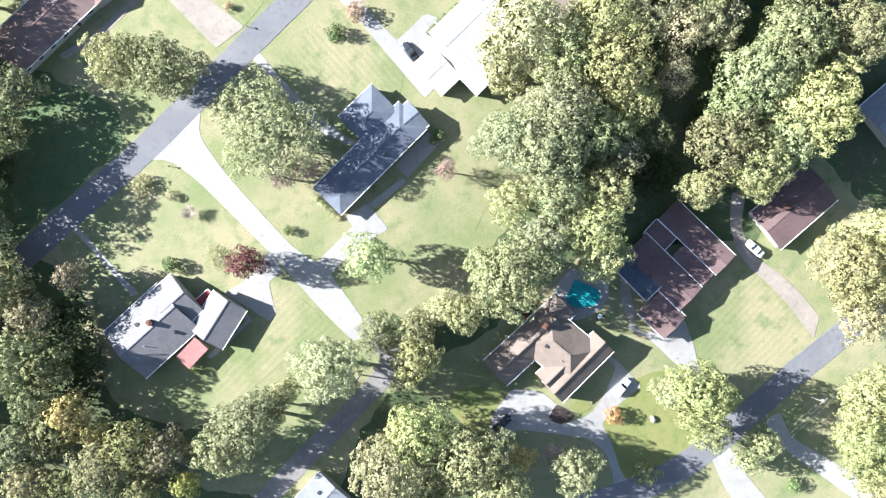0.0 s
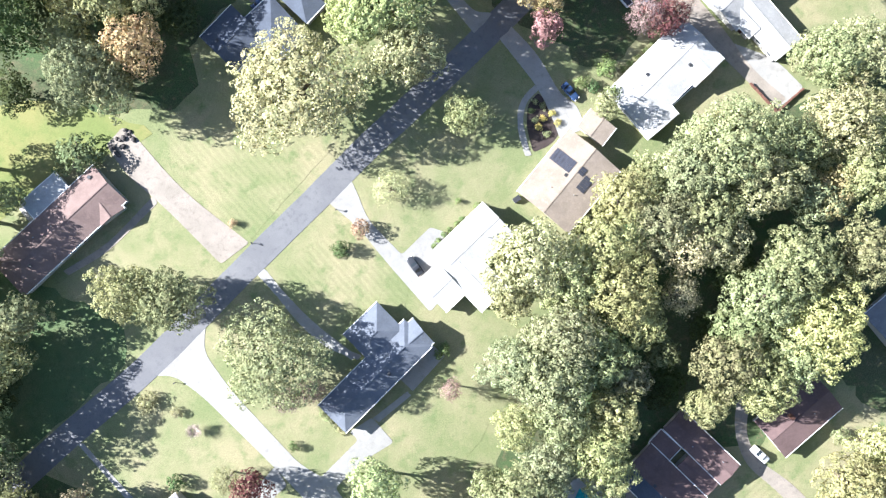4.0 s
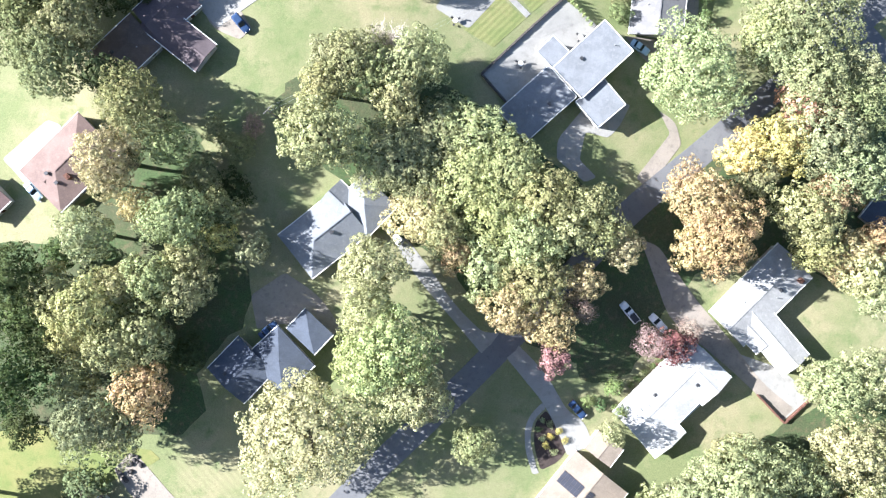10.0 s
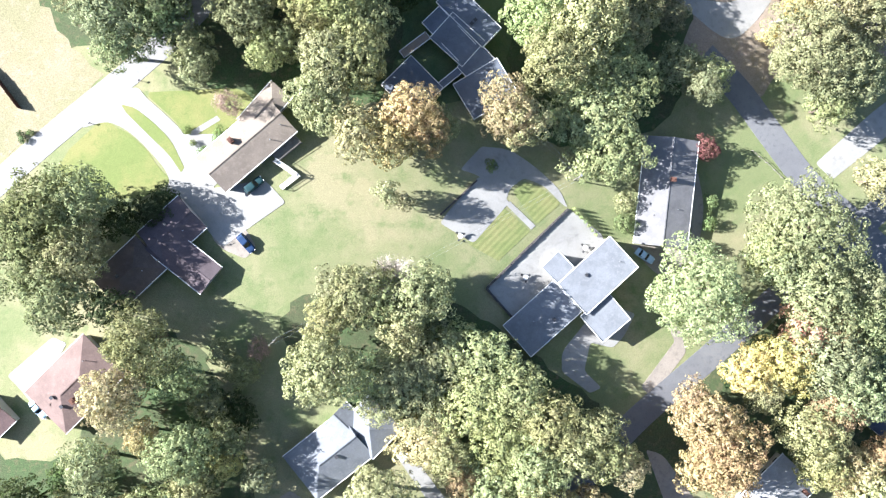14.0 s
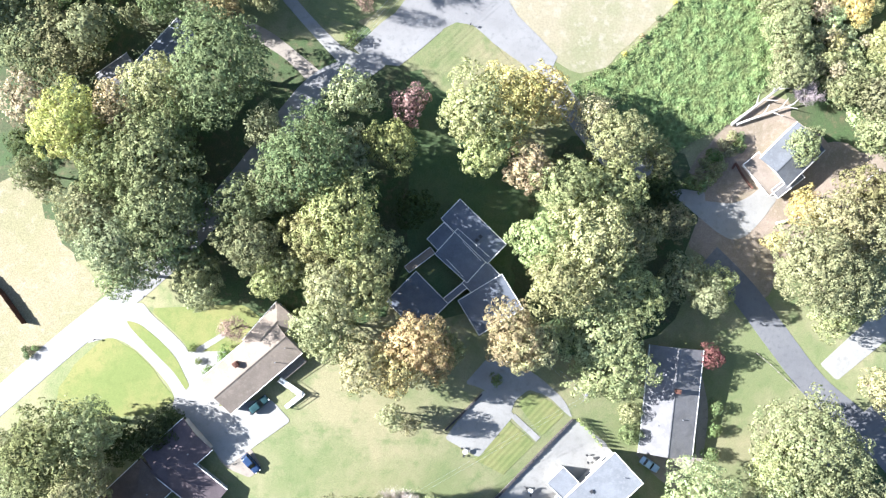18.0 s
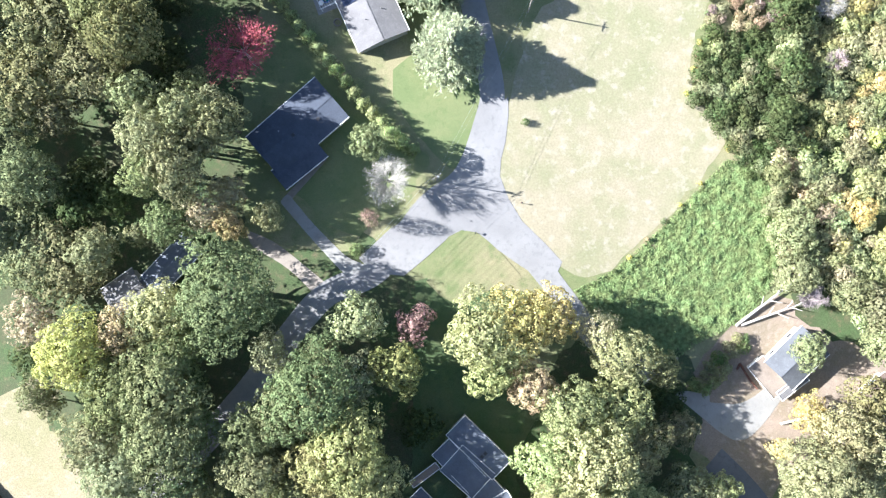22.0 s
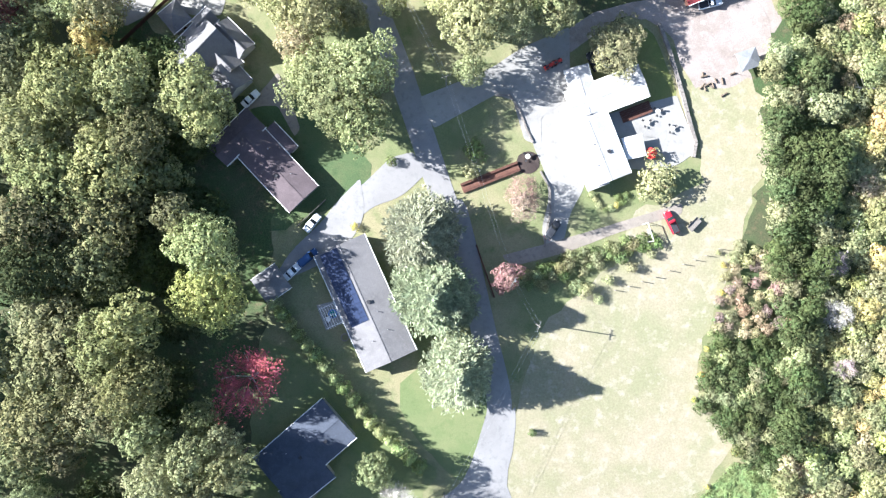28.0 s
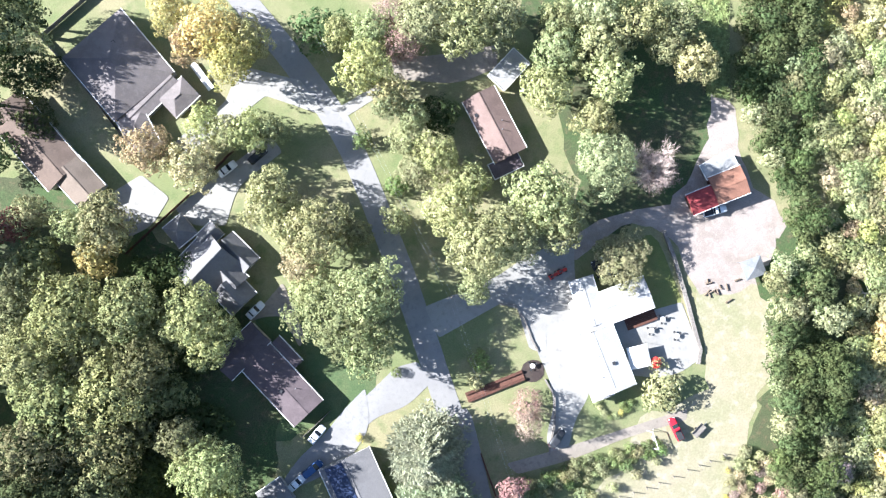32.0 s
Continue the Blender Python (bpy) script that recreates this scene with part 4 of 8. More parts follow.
sheet("woodland_floor", [(11.1, 492.0), (56.7, 492.5), (57.9, 449.7), (50.7, 428.5), (29.3, 415.7), (20.9, 441.0), (12.5, 466.4)], SHADE_LITTER, "shaded leaf-strewn floor under trees", 0.012, 3, 1.2, 0.1)
sheet("woodland_floor", [(70.1, 414.0), (115.2, 414.9), (118.4, 269.2), (85.8, 266.5), (79.4, 298.7), (65.9, 310.4), (66.8, 336.3), (67.7, 364.6), (74.6, 387.3)], SHADE_LITTER, "scrubby floor of a wooded gully", 0.012, 3, 1.5, 0.1)
sheet("bare_ground", [(53.6, 246.0), (74.7, 269.7), (91.2, 269.9), (110.0, 278.8), (120.7, 234.8), (87.9, 230.3), (74.1, 217.2), (60.9, 230.1)], DIRT, "bare brown earth round the grey house", 0.035, 3, 1.0, 0.0)
sheet("bare_ground", [(25.0, 415.7), (46.4, 428.4), (49.3, 451.1), (62.2, 449.8), (66.4, 432.8), (75.1, 421.5), (78.0, 407.3), (54.9, 401.6), (46.3, 418.6)], PALE_DIRT, "pale trampled earth round the barn", 0.035, 3, 1.0, 0.0)
# dark lawn sheets that deepen the tree shadows by colour
sheet("lawn", [(-16.6, 275.4), (-2.7, 274.5), (1.5, 259.0), (15.6, 250.9), (19.7, 229.7), (11.2, 219.8), (-16.3, 217.0), (-19.2, 247.3)], SHADE_LAWN, "lawn round the flat-roofed house, tree shade put into its dark green", 0.016, 3, 1.0, 0.1)
sheet("lawn", [(-128.2, 46.3), (-89.7, 39.3), (-76.2, 27.1), (-98.1, 5.6), (-128.8, -16.2)], SHADE_LAWN, "lawn beside tall woods, their shadow painted as dark green", 0.016, 3, 1.0, 0.1)
sheet("lawn", [(-50.7, 400.6), (-31.3, 389.5), (-25.8, 377.0), (-39.6, 370.1), (-50.7, 365.9), (-57.6, 379.8)], SHADE_LAWN, "lawn between house and road, coloured dark as shade", 0.016, 3, 1.0, 0.1)
sheet("lawn", [(-27.2, 288.4), (-16.1, 277.2), (-10.6, 274.4), (6.3, 274.0), (14.8, 271.0), (9.0, 251.8), (-37.9, 253.2), (-32.6, 269.3)], SHADE_LAWN, "lawn below the junction, coloured dark as tree shade", 0.016, 3, 1.0, 0.1)
# lawns and fields
sheet("lawn", [(-71.5, 81.8), (-51.4, 80.4), (-27.3, 76.3), (-48.8, 52.0), (-63.5, 69.7)], LAWN, "mown front lawn with pale diagonal stripes", 0.03, 0, 0.25, 0.1)
sheet("lawn", [(-27.3, 57.2), (-36.7, 47.9), (-43.5, 41.1), (-21.9, 21.8), (-13.8, 25.7), (-9.0, 43.3), (-20.6, 59.9)], LAWN, "mown lawn with faint stripes", 0.03, 0, 0.25, 0.1)
sheet("lawn", [(-12.8, 5.6), (-19.6, -1.2), (-26.4, -3.9), (-17.0, -16.3), (-3.3, -8.1), (6.3, 2.9), (13.2, 15.3), (10.5, 23.5), (0.8, 23.4)], GRASS, "patchy back lawn", 0.03, 3, 0.5, 0.1)
sheet("lawn", [(-41.3, -16.2), (-38.6, -8.0), (-25.1, -20.3), (-38.7, -27.1), (-48.2, -35.3), (-56.4, -33.9), (-46.8, -23.0)], LAWN_ACROSS, "mown lawn beside a driveway", 0.03, 0, 0.3, 0.1)
sheet("lawn", [(65.0, -28.4), (63.5, -21.2), (72.1, -8.4), (83.7, -4.1), (94.4, -18.6), (93.0, -24.3), (78.3, -31.4)], LAWN_ACROSS, "mown lawn with faint stripes", 0.03, 0, 0.3, 0.1)
sheet("lawn", [(39.0, -42.2), (46.1, -33.8), (59.2, -31.2), (68.2, -50.0), (56.5, -55.5), (46.3, -58.1)], LUSH, "bright green watered lawn", 0.03, 2, 0.4, 0.1)
sheet("lawn", [(2.2, -34.5), (16.2, -34.7), (16.9, -41.8), (9.2, -45.8), (2.2, -40.1)], LUSH, "small bright green lawn", 0.03, 2, 0.3, 0.1)
sheet("lawn", [(-116.5, 79.0), (-99.9, 87.2), (-79.6, 83.2), (-70.2, 79.1), (-81.0, 73.7), (-94.6, 69.6), (-102.9, 61.5), (-116.7, 54.6)], LUSH, "yellow-green side lawn", 0.03, 2, 0.6, 0.1)
sheet("lawn", [(-87.3, 210.2), (-84.2, 210.8), (-79.5, 208.3), (-74.4, 203.7), (-70.6, 199.4), (-69.0, 196.6), (-71.0, 194.6), (-82.0, 192.1), (-98.7, 194.0), (-93.4, 204.5)], LUSH, "bright yellow-green lawn", 0.03, 2, 0.4, 0.1)
sheet("field", [(9.8, 317.6), (11.2, 325.4), (16.2, 340.2), (23.2, 347.9), (41.7, 361.5), (64.8, 363.2), (57.3, 336.2), (56.8, 323.4), (65.9, 310.4), (36.6, 278.9), (23.5, 279.2), (7.7, 293.6), (6.3, 302.1)], DRY, "open field of dry pale grass", 0.025, 2, 0.8, 0.1)
sheet("field", [(39.4, 370.6), (56.6, 377.5), (53.5, 401.6), (57.8, 405.9), (78.0, 407.3), (81.0, 390.2), (69.6, 376.0), (62.7, 354.5), (39.5, 357.7)], DRY, "open field of dry pale grass", 0.025, 2, 0.8, 0.1)
sheet("field", [(-124.5, 257.2), (-104.8, 255.7), (-94.2, 229.3), (-85.6, 222.4), (-97.8, 211.6), (-122.9, 200.6)], TAN_GRASS, "dry tan grass field beside the road", 0.025, 2, 0.6, 0.1)
sheet("lawn", [(-14.8, 331.6), (3.4, 326.0), (4.2, 317.6), (-0.8, 303.5), (-9.2, 307.8), (-19.0, 321.8)], FRESH, "green lawn beside the clipped hedge row", 0.03, 2, 0.4, 0.1)
sheet("lawn", [(-56.3, 331.4), (-46.6, 337.0), (-19.0, 312.0), (-9.9, 304.3), (-27.2, 287.0), (-38.3, 294.0), (-46.6, 298.2), (-56.2, 294.1)], FRESH, "green lawn round the dark-roofed house", 0.02, 3, 0.8, 0.1)
sheet("bare_ground", [(36.5, 448.2), (49.3, 451.8), (62.2, 450.5), (63.6, 434.2), (50.7, 428.5), (39.3, 429.8)], PALE_DIRT, "pale pinkish bare earth behind the barn", 0.05, 3, 1.0, 0.0)
sheet("lawn", [(12.8, 194.6), (15.6, 197.3), (20.2, 195.5), (24.7, 191.7), (18.7, 186.6)], LAWN_GREEN, "small mown lawn squares between paths", 0.03, 0, 0.0, 0.1)
# roads
ribbon("road", [(-127.6, -27.2), (-95.4, 2.8), (-72.1, 23.1), (-51.9, 43.4), (-38.4, 56.9), (-30.7, 64.5), (-19.2, 76.2), (-11.7, 83.2), (3.5, 97.7), (27.6, 121.9), (43.2, 138.2), (62.2, 153.5), (84.7, 172.1), (106.1, 189.0), (130.4, 210.5)], 6.3, ASPHALT, "worn grey asphalt residential road")
ribbon("road", [(62.4, 230.2), (71.2, 221.5), (79.9, 209.9), (90.0, 196.9), (103.1, 185.3), (118.8, 168.0)], 7.0, ASPHALT, "grey asphalt side road in the shade of trees", 0.12)
ribbon("road", [(30.5, -65.6), (47.8, -61.0), (60.9, -54.9), (74.1, -45.1), (87.3, -33.7), (103.3, -20.8), (123.6, -4.2)], 6.6, ASPHALT, "shaded grey asphalt road")
ribbon("road", [(-129.4, 181.6), (-114.2, 193.9), (-95.0, 210.2), (-77.3, 224.4), (-66.6, 234.6), (-52.6, 250.7), (-36.5, 271.4), (-22.8, 278.5), (-10.6, 293.8), (-0.8, 302.1), (4.6, 316.2), (5.6, 324.6), (2.0, 340.0), (-5.0, 369.2), (-7.2, 371.1), (-14.9, 393.5), (-22.5, 414.3), (-33.7, 440.8), (-46.3, 459.0), (-58.9, 474.4), (-68.7, 487.0)], 6.2, ASPHALT_PALE, "sun-bleached asphalt road")
ribbon("road", [(-5.0, 292.4), (6.3, 290.8), (17.7, 279.3), (27.8, 266.4), (38.0, 254.7), (38.2, 263.9), (47.0, 251.0)], 5.6, ASPHALT_PALE, "pale asphalt lane leaving the junction", 0.12)
ribbon("lane", [(-48.7, -67.2), (-36.2, -53.4), (-22.5, -39.7), (-12.9, -27.3), (-19.7, -17.6)], 5.0, GRAVEL, "shaded gravel lane under trees", 0.10)
# driveways and paths: first stretch
sheet("driveway", [(-70.5, 21.3), (-57.9, 33.2), (-58.4, 27.1), (-51.9, 17.7), (-35.8, 0.1), (-30.5, -3.3), (-21.6, 5.6), (-23.7, 7.6), (-18.3, 11.0), (-13.1, 4.9), (-21.0, 0.1), (-27.1, -6.0), (-17.0, -20.4), (-21.7, -22.4), (-30.5, -13.5), (-38.6, -3.9), (-47.9, 5.6), (-58.7, 16.4), (-65.4, 21.3)], CONCRETE, "wide pale concrete driveway shared by two houses", 0.10)
sheet("driveway", [(-41.5, -0.5), (-38.6, -5.3), (-41.9, -8.0), (-40.2, -15.5), (-41.6, -17.5), (-46.7, -14.1), (-52.7, -10.7), (-48.0, -8.0)], CONCRETE, "pale concrete turning area by the garage", 0.105)
sheet("path", [(-88.8, 5.0), (-87.4, 5.1), (-73.0, -10.7), (-74.4, -11.5)], CONCRETE, "narrow concrete front walk", 0.09)
sheet("path", [(-45.3, 46.4), (-43.8, 46.9), (-35.7, 36.7), (-29.0, 29.3), (-20.7, 26.0), (-21.6, 24.9), (-30.4, 28.3), (-37.8, 36.0)], CONCRETE, "narrow concrete front walk", 0.09)
sheet("driveway", [(-77.6, 80.5), (-75.6, 79.8), (-63.5, 65.6), (-47.5, 53.1), (-54.2, 48.0), (-67.6, 61.6), (-77.0, 69.7), (-81.4, 76.4)], CONCRETE_OLD, "stained pinkish concrete driveway", 0.10)
sheet("path", [(-70.3, 64.3), (-69.2, 62.6), (-81.2, 50.7), (-90.7, 45.3), (-92.0, 46.3), (-81.1, 52.8)], CONCRETE_OLD, "narrow concrete path along the house", 0.09)
sheet("driveway", [(-28.6, 62.7), (-23.2, 68.1), (-21.9, 65.3), (-19.2, 58.5), (-11.1, 50.2), (-4.3, 56.9), (-0.2, 55.5), (3.9, 45.8), (-4.3, 36.4), (-15.2, 48.9), (-21.9, 57.2)], CONCRETE, "white concrete driveway", 0.10)
sheet("path", [(-45.7, 45.6), (-44.1, 46.6), (-32.7, 34.2), (-21.9, 25.9), (-23.0, 24.8), (-34.3, 32.9)], CONCRETE, "narrow concrete front walk", 0.09)
sheet("patio", [(-11.5, 20.2), (-3.7, 28.4), (-0.8, 25.6), (-8.5, 17.3)], CONCRETE, "concrete patio behind the house", 0.10)
sheet("path", [(-48.5, -15.9), (-47.2, -15.6), (-45.7, -17.0), (-54.8, -25.7), (-56.2, -26.5), (-56.7, -25.7), (-47.2, -17.2)], CONCRETE, "narrow concrete walk behind the house", 0.09)
sheet("path", [(-9.8, 17.2), (-8.9, 16.2), (-16.6, 9.9), (-18.1, 10.8)], CONCRETE, "narrow concrete walk along the slate-roofed house", 0.09)
sheet("driveway", [(12.0, -41.0), (16.9, -34.7), (23.9, -34.9), (28.9, -39.2), (30.4, -43.5), (36.8, -41.5), (40.4, -36.6), (43.2, -29.5), (38.8, -25.2), (43.9, -28.1), (49.8, -34.6), (44.0, -38.8), (39.7, -43.7), (42.7, -49.5), (44.9, -56.7), (48.5, -59.9), (43.5, -60.9), (41.2, -50.9), (36.2, -47.2), (24.7, -45.5), (18.3, -44.6), (14.8, -48.1), (11.7, -45.9)], CONCRETE, "white concrete driveway with a parking pad", 0.10)
sheet("driveway", [(46.7, -18.2), (50.3, -21.1), (60.5, -17.6), (63.2, -24.1), (64.8, -31.3), (59.2, -29.7), (51.8, -22.5), (46.0, -19.6)], CONCRETE, "pale concrete driveway", 0.10)
sheet("path", [(44.1, -5.5), (45.5, -5.2), (48.1, -16.8), (46.7, -18.9), (44.5, -13.9)], CONCRETE_OLD, "concrete side path", 0.09)
sheet("driveway", [(72.4, 14.3), (76.0, 13.6), (74.7, 5.8), (77.8, -1.3), (88.3, -8.5), (95.8, -17.1), (94.5, -22.9), (85.4, -11.3), (74.9, -2.7), (71.8, 5.8)], CONCRETE_OLD, "old concrete driveway in dappled shade", 0.10)
sheet("driveway", [(82.2, -43.8), (85.9, -41.6), (88.9, -48.2), (100.8, -54.9), (115.6, -65.2), (112.6, -69.5), (96.4, -57.7), (84.5, -48.9)], CONCRETE, "pale concrete driveway", 0.10)
sheet("driveway", [(67.5, -51.5), (72.7, -50.1), (77.1, -57.4), (84.5, -66.2), (78.6, -70.4), (71.2, -60.2)], CONCRETE, "pale concrete driveway", 0.10)
sheet("gravel_bed", [(26.1, -42.0), (28.2, -38.5), (31.1, -39.9), (33.0, -41.8), (30.4, -43.8), (27.5, -43.1)], MULCH, "dark mulched bed by the porch", 0.13)
sheet("lawn", [(31.5, -39.0), (34.6, -36.5), (37.2, -39.6), (34.0, -41.4)], LUSH, "small lawn between drive and porch", 0.13)
# second stretch
sheet("driveway", [(11.9, 103.3), (14.9, 106.1), (21.8, 99.2), (27.4, 89.5), (31.6, 86.8), (33.7, 81.2), (27.4, 78.5), (25.3, 84.0), (21.9, 91.0)], CONCRETE, "pale concrete driveway", 0.10)
sheet("path", [(21.2, 91.6), (22.1, 90.3), (19.1, 87.5), (18.1, 82.7), (19.8, 75.8), (20.5, 74.4), (18.8, 74.2), (17.0, 80.0), (16.9, 85.5), (18.4, 88.9)], CONCRETE, "curved concrete garden path", 0.10)
sheet("flower_bed", [(22.1, 89.8), (25.3, 85.4), (28.1, 81.3), (25.4, 77.1), (20.8, 75.1), (19.1, 81.3), (19.4, 86.8)], MULCH, "dark mulch bed edged by a curved path", 0.11)
sheet("driveway", [(45.8, 131.2), (50.1, 129.9), (60.1, 115.9), (68.7, 106.1), (75.8, 96.3), (84.5, 89.2), (81.6, 86.4), (70.1, 97.7), (60.0, 106.1), (52.9, 111.7)], CONCRETE_OLD, "old concrete driveway in shade", 0.10)
sheet("driveway", [(69.4, 103.3), (81.7, 99.1), (88.9, 92.0), (81.9, 86.2), (74.4, 93.5)], CONCRETE, "pale concrete parking court with a low wall", 0.105)
sheet("driveway", [(-15.0, 130.9), (-11.7, 131.7), (-5.6, 123.6), (-0.2, 115.6), (6.6, 108.8), (10.8, 108.8), (6.7, 103.3), (-0.2, 111.5), (-8.3, 120.9)], CONCRETE, "pale concrete driveway in dappled light", 0.10)
sheet("driveway", [(-48.4, 118.1), (-40.4, 123.4), (-32.4, 118.1), (-27.1, 110.1), (-32.5, 106.0), (-40.5, 111.4), (-47.1, 110.0)], CONCRETE_OLD, "old concrete parking court in shade", 0.10)
sheet("patio", [(-102.6, 61.2), (-93.9, 68.3), (-88.9, 64.2), (-98.1, 55.8)], CONCRETE, "concrete patio behind the house", 0.10)
sheet("driveway", [(-107.9, 150.4), (-96.8, 159.7), (-93.3, 158.3), (-99.5, 147.6), (-98.1, 139.6), (-105.1, 147.7)], CONCRETE, "pale concrete driveway", 0.10)
sheet("driveway", [(24.8, 155.6), (34.8, 167.4), (43.4, 164.7), (40.5, 159.1), (37.6, 156.3), (31.9, 157.7), (30.4, 150.8), (34.7, 146.6), (31.8, 145.3), (24.8, 150.8)], CONCRETE, "concrete garage court", 0.10)
sheet("driveway", [(44.7, 146.6), (53.5, 157.7), (50.6, 163.4), (55.0, 160.6), (56.3, 154.9), (47.5, 143.8)], CONCRETE_OLD, "old concrete driveway", 0.09)
# third stretch
sheet("driveway", [(-90.8, 209.5), (-84.3, 211.3), (-79.2, 208.9), (-74.1, 204.2), (-70.3, 199.9), (-68.8, 197.0), (-69.7, 194.2), (-65.6, 192.2), (-60.8, 186.3), (-56.0, 181.0), (-50.7, 185.0), (-41.3, 191.6), (-45.5, 196.2), (-46.9, 196.9), (-58.7, 194.9), (-44.5, 210.2), (-48.5, 215.6), (-52.4, 209.8), (-62.2, 201.4), (-63.8, 204.2), (-66.3, 208.9), (-70.1, 212.5), (-75.1, 216.8), (-77.1, 219.3), (-80.6, 219.0)], CONCRETE, "broad white concrete driveway", 0.10)
sheet("lawn", [(-81.2, 215.2), (-77.8, 214.4), (-73.1, 210.8), (-68.7, 206.5), (-65.4, 199.9), (-66.2, 198.7), (-69.2, 203.0), (-75.5, 208.9), (-79.9, 213.2)], LUSH, "narrow grass island between drive lanes", 0.30)
sheet("lawn", [(-74.4, 218.1), (-52.6, 219.0), (-48.8, 215.9), (-52.7, 210.2), (-62.4, 202.1), (-63.4, 204.2), (-65.9, 208.9), (-69.7, 212.8), (-74.6, 217.0)], LUSH, "small front lawn with round shrubs", 0.05)
sheet("path", [(-64.3, 208.4), (-57.9, 212.3), (-57.0, 211.3), (-63.4, 207.3)], CONCRETE, "short concrete path across the front lawn", 0.10)
sheet("driveway", [(-61.5, 190.2), (-52.1, 187.6), (-48.0, 181.0), (-50.7, 178.3), (-57.4, 181.0)], CONCRETE_OLD, "shaded concrete parking pad", 0.11)
sheet("patio", [(4.6, 198.2), (12.1, 192.0), (3.2, 182.0), (-4.9, 186.8), (-2.4, 190.2)], CONCRETE, "white concrete patio", 0.10)
sheet("patio", [(-0.0, 199.8), (5.2, 205.5), (12.1, 205.0), (19.1, 200.3), (24.7, 194.9), (26.5, 190.7), (25.0, 191.7), (20.5, 196.2), (15.6, 197.9), (12.1, 195.3), (11.1, 192.2), (4.6, 198.4)], CONCRETE, "concrete terrace in shade", 0.105)
sheet("patio", [(6.1, 171.4), (26.5, 190.7), (35.0, 184.3), (35.7, 182.2), (17.2, 166.3), (14.4, 162.3)], CONCRETE, "white walled concrete terrace", 0.11)
sheet("lawn", [(10.7, 190.6), (17.0, 184.9), (9.2, 177.7), (2.1, 181.7)], LAWN_GREEN, "small mown lawn square with pale stripes", 0.03, 0, 0.0, 0.1)
sheet("path", [(11.1, 191.4), (12.1, 192.2), (18.4, 186.3), (17.3, 185.3)], CONCRETE, "stepping path across the lawn", 0.10)
sheet("driveway", [(42.2, 181.8), (58.3, 180.8), (56.8, 177.5), (52.3, 172.0), (46.5, 176.4)], CONCRETE_OLD, "concrete driveway by the long house", 0.10)
sheet("path", [(58.4, 200.0), (60.2, 200.0), (61.8, 191.5), (59.7, 178.8), (58.0, 179.2)], CONCRETE_OLD, "concrete path along the house", 0.10)
sheet("driveway", [(91.5, 202.6), (95.8, 198.4), (109.3, 208.7), (119.9, 217.7), (116.7, 222.8), (108.0, 217.0)], CONCRETE, "white concrete driveway", 0.15)
sheet("driveway", [(52.1, 247.0), (55.8, 247.6), (61.8, 246.7), (61.8, 244.5), (69.3, 243.8), (73.8, 245.7), (78.6, 249.9), (81.0, 245.2), (76.7, 239.4), (72.1, 235.1), (68.4, 234.5), (64.7, 236.6), (59.5, 240.9)], CONCRETE, "curved concrete driveway", 0.10)
sheet("driveway", [(-46.5, 295.4), (-44.5, 297.5), (-38.3, 289.9), (-30.0, 281.6), (-24.4, 279.4), (-29.9, 276.8), (-38.2, 285.7)], CONCRETE, "pale concrete driveway", 0.10)
sheet("path", [(-44.9, 297.1), (-36.3, 306.7), (-34.9, 305.9), (-43.8, 295.7)], CONCRETE_OLD, "narrow concrete path", 0.09)
sheet("driveway", [(-54.8, 288.6), (-47.9, 285.8), (-40.9, 280.3), (-32.7, 273.4), (-35.4, 270.0), (-43.7, 278.9), (-53.3, 284.4)], CONCRETE_OLD, "old concrete driveway in shade", 0.09)
sheet("lawn", [(-7.8, 279.9), (-5.0, 286.8), (2.0, 288.1), (13.4, 276.6), (7.7, 275.4), (-2.2, 270.0), (-10.6, 275.8)], LAWN_ACROSS, "triangular grass island at the road junction", 0.16, 2, 0.2)
sheet("road_apron", [(-27.2, 281.5), (-10.6, 295.2), (0.6, 303.5), (4.9, 314.8), (9.8, 321.8), (9.1, 310.5), (7.7, 302.1), (13.4, 290.7), (23.5, 280.6), (17.7, 276.5), (4.9, 285.2), (-5.0, 286.8), (-16.1, 277.2)], ASPHALT_PALE, "sun-bleached asphalt junction", 0.145, 2)
# fourth stretch
sheet("driveway", [(-45.9, 360.5), (-38.3, 367.5), (-34.1, 373.1), (-28.6, 378.6), (-27.2, 369.0), (-32.8, 360.6), (-40.4, 356.4), (-50.7, 352.2)], ASPHALT_PALE, "shaded concrete driveway with parked cars", 0.10)
sheet("patio", [(-39.3, 347.4), (-33.5, 348.8), (-32.1, 343.3), (-37.0, 341.2)], CONCRETE, "small concrete patio", 0.10)
sheet("driveway", [(-14.0, 398.6), (3.4, 405.6), (10.4, 410.6), (23.1, 416.3), (23.1, 406.5), (24.5, 399.5), (16.1, 393.8), (16.1, 386.8), (11.9, 388.2), (9.0, 398.0), (4.8, 399.4), (-10.5, 390.9)], CONCRETE, "broad white concrete driveway with dark joints", 0.10)
sheet("driveway", [(15.4, 398.0), (25.9, 399.5), (27.4, 377.1), (23.2, 370.0), (21.8, 363.0), (17.6, 360.2), (16.1, 365.8), (18.2, 374.2), (16.8, 381.2), (13.3, 388.2)], CONCRETE, "white concrete court in front of the house", 0.105)
sheet("lawn", [(40.4, 416.2), (44.3, 414.5), (47.2, 407.5), (49.9, 400.5), (48.9, 397.4), (43.2, 395.1), (41.5, 400.0), (37.8, 407.4)], LUSH, "shaded green lawn beside the white-roofed house", 0.05, 2, 0.0, 0.1)
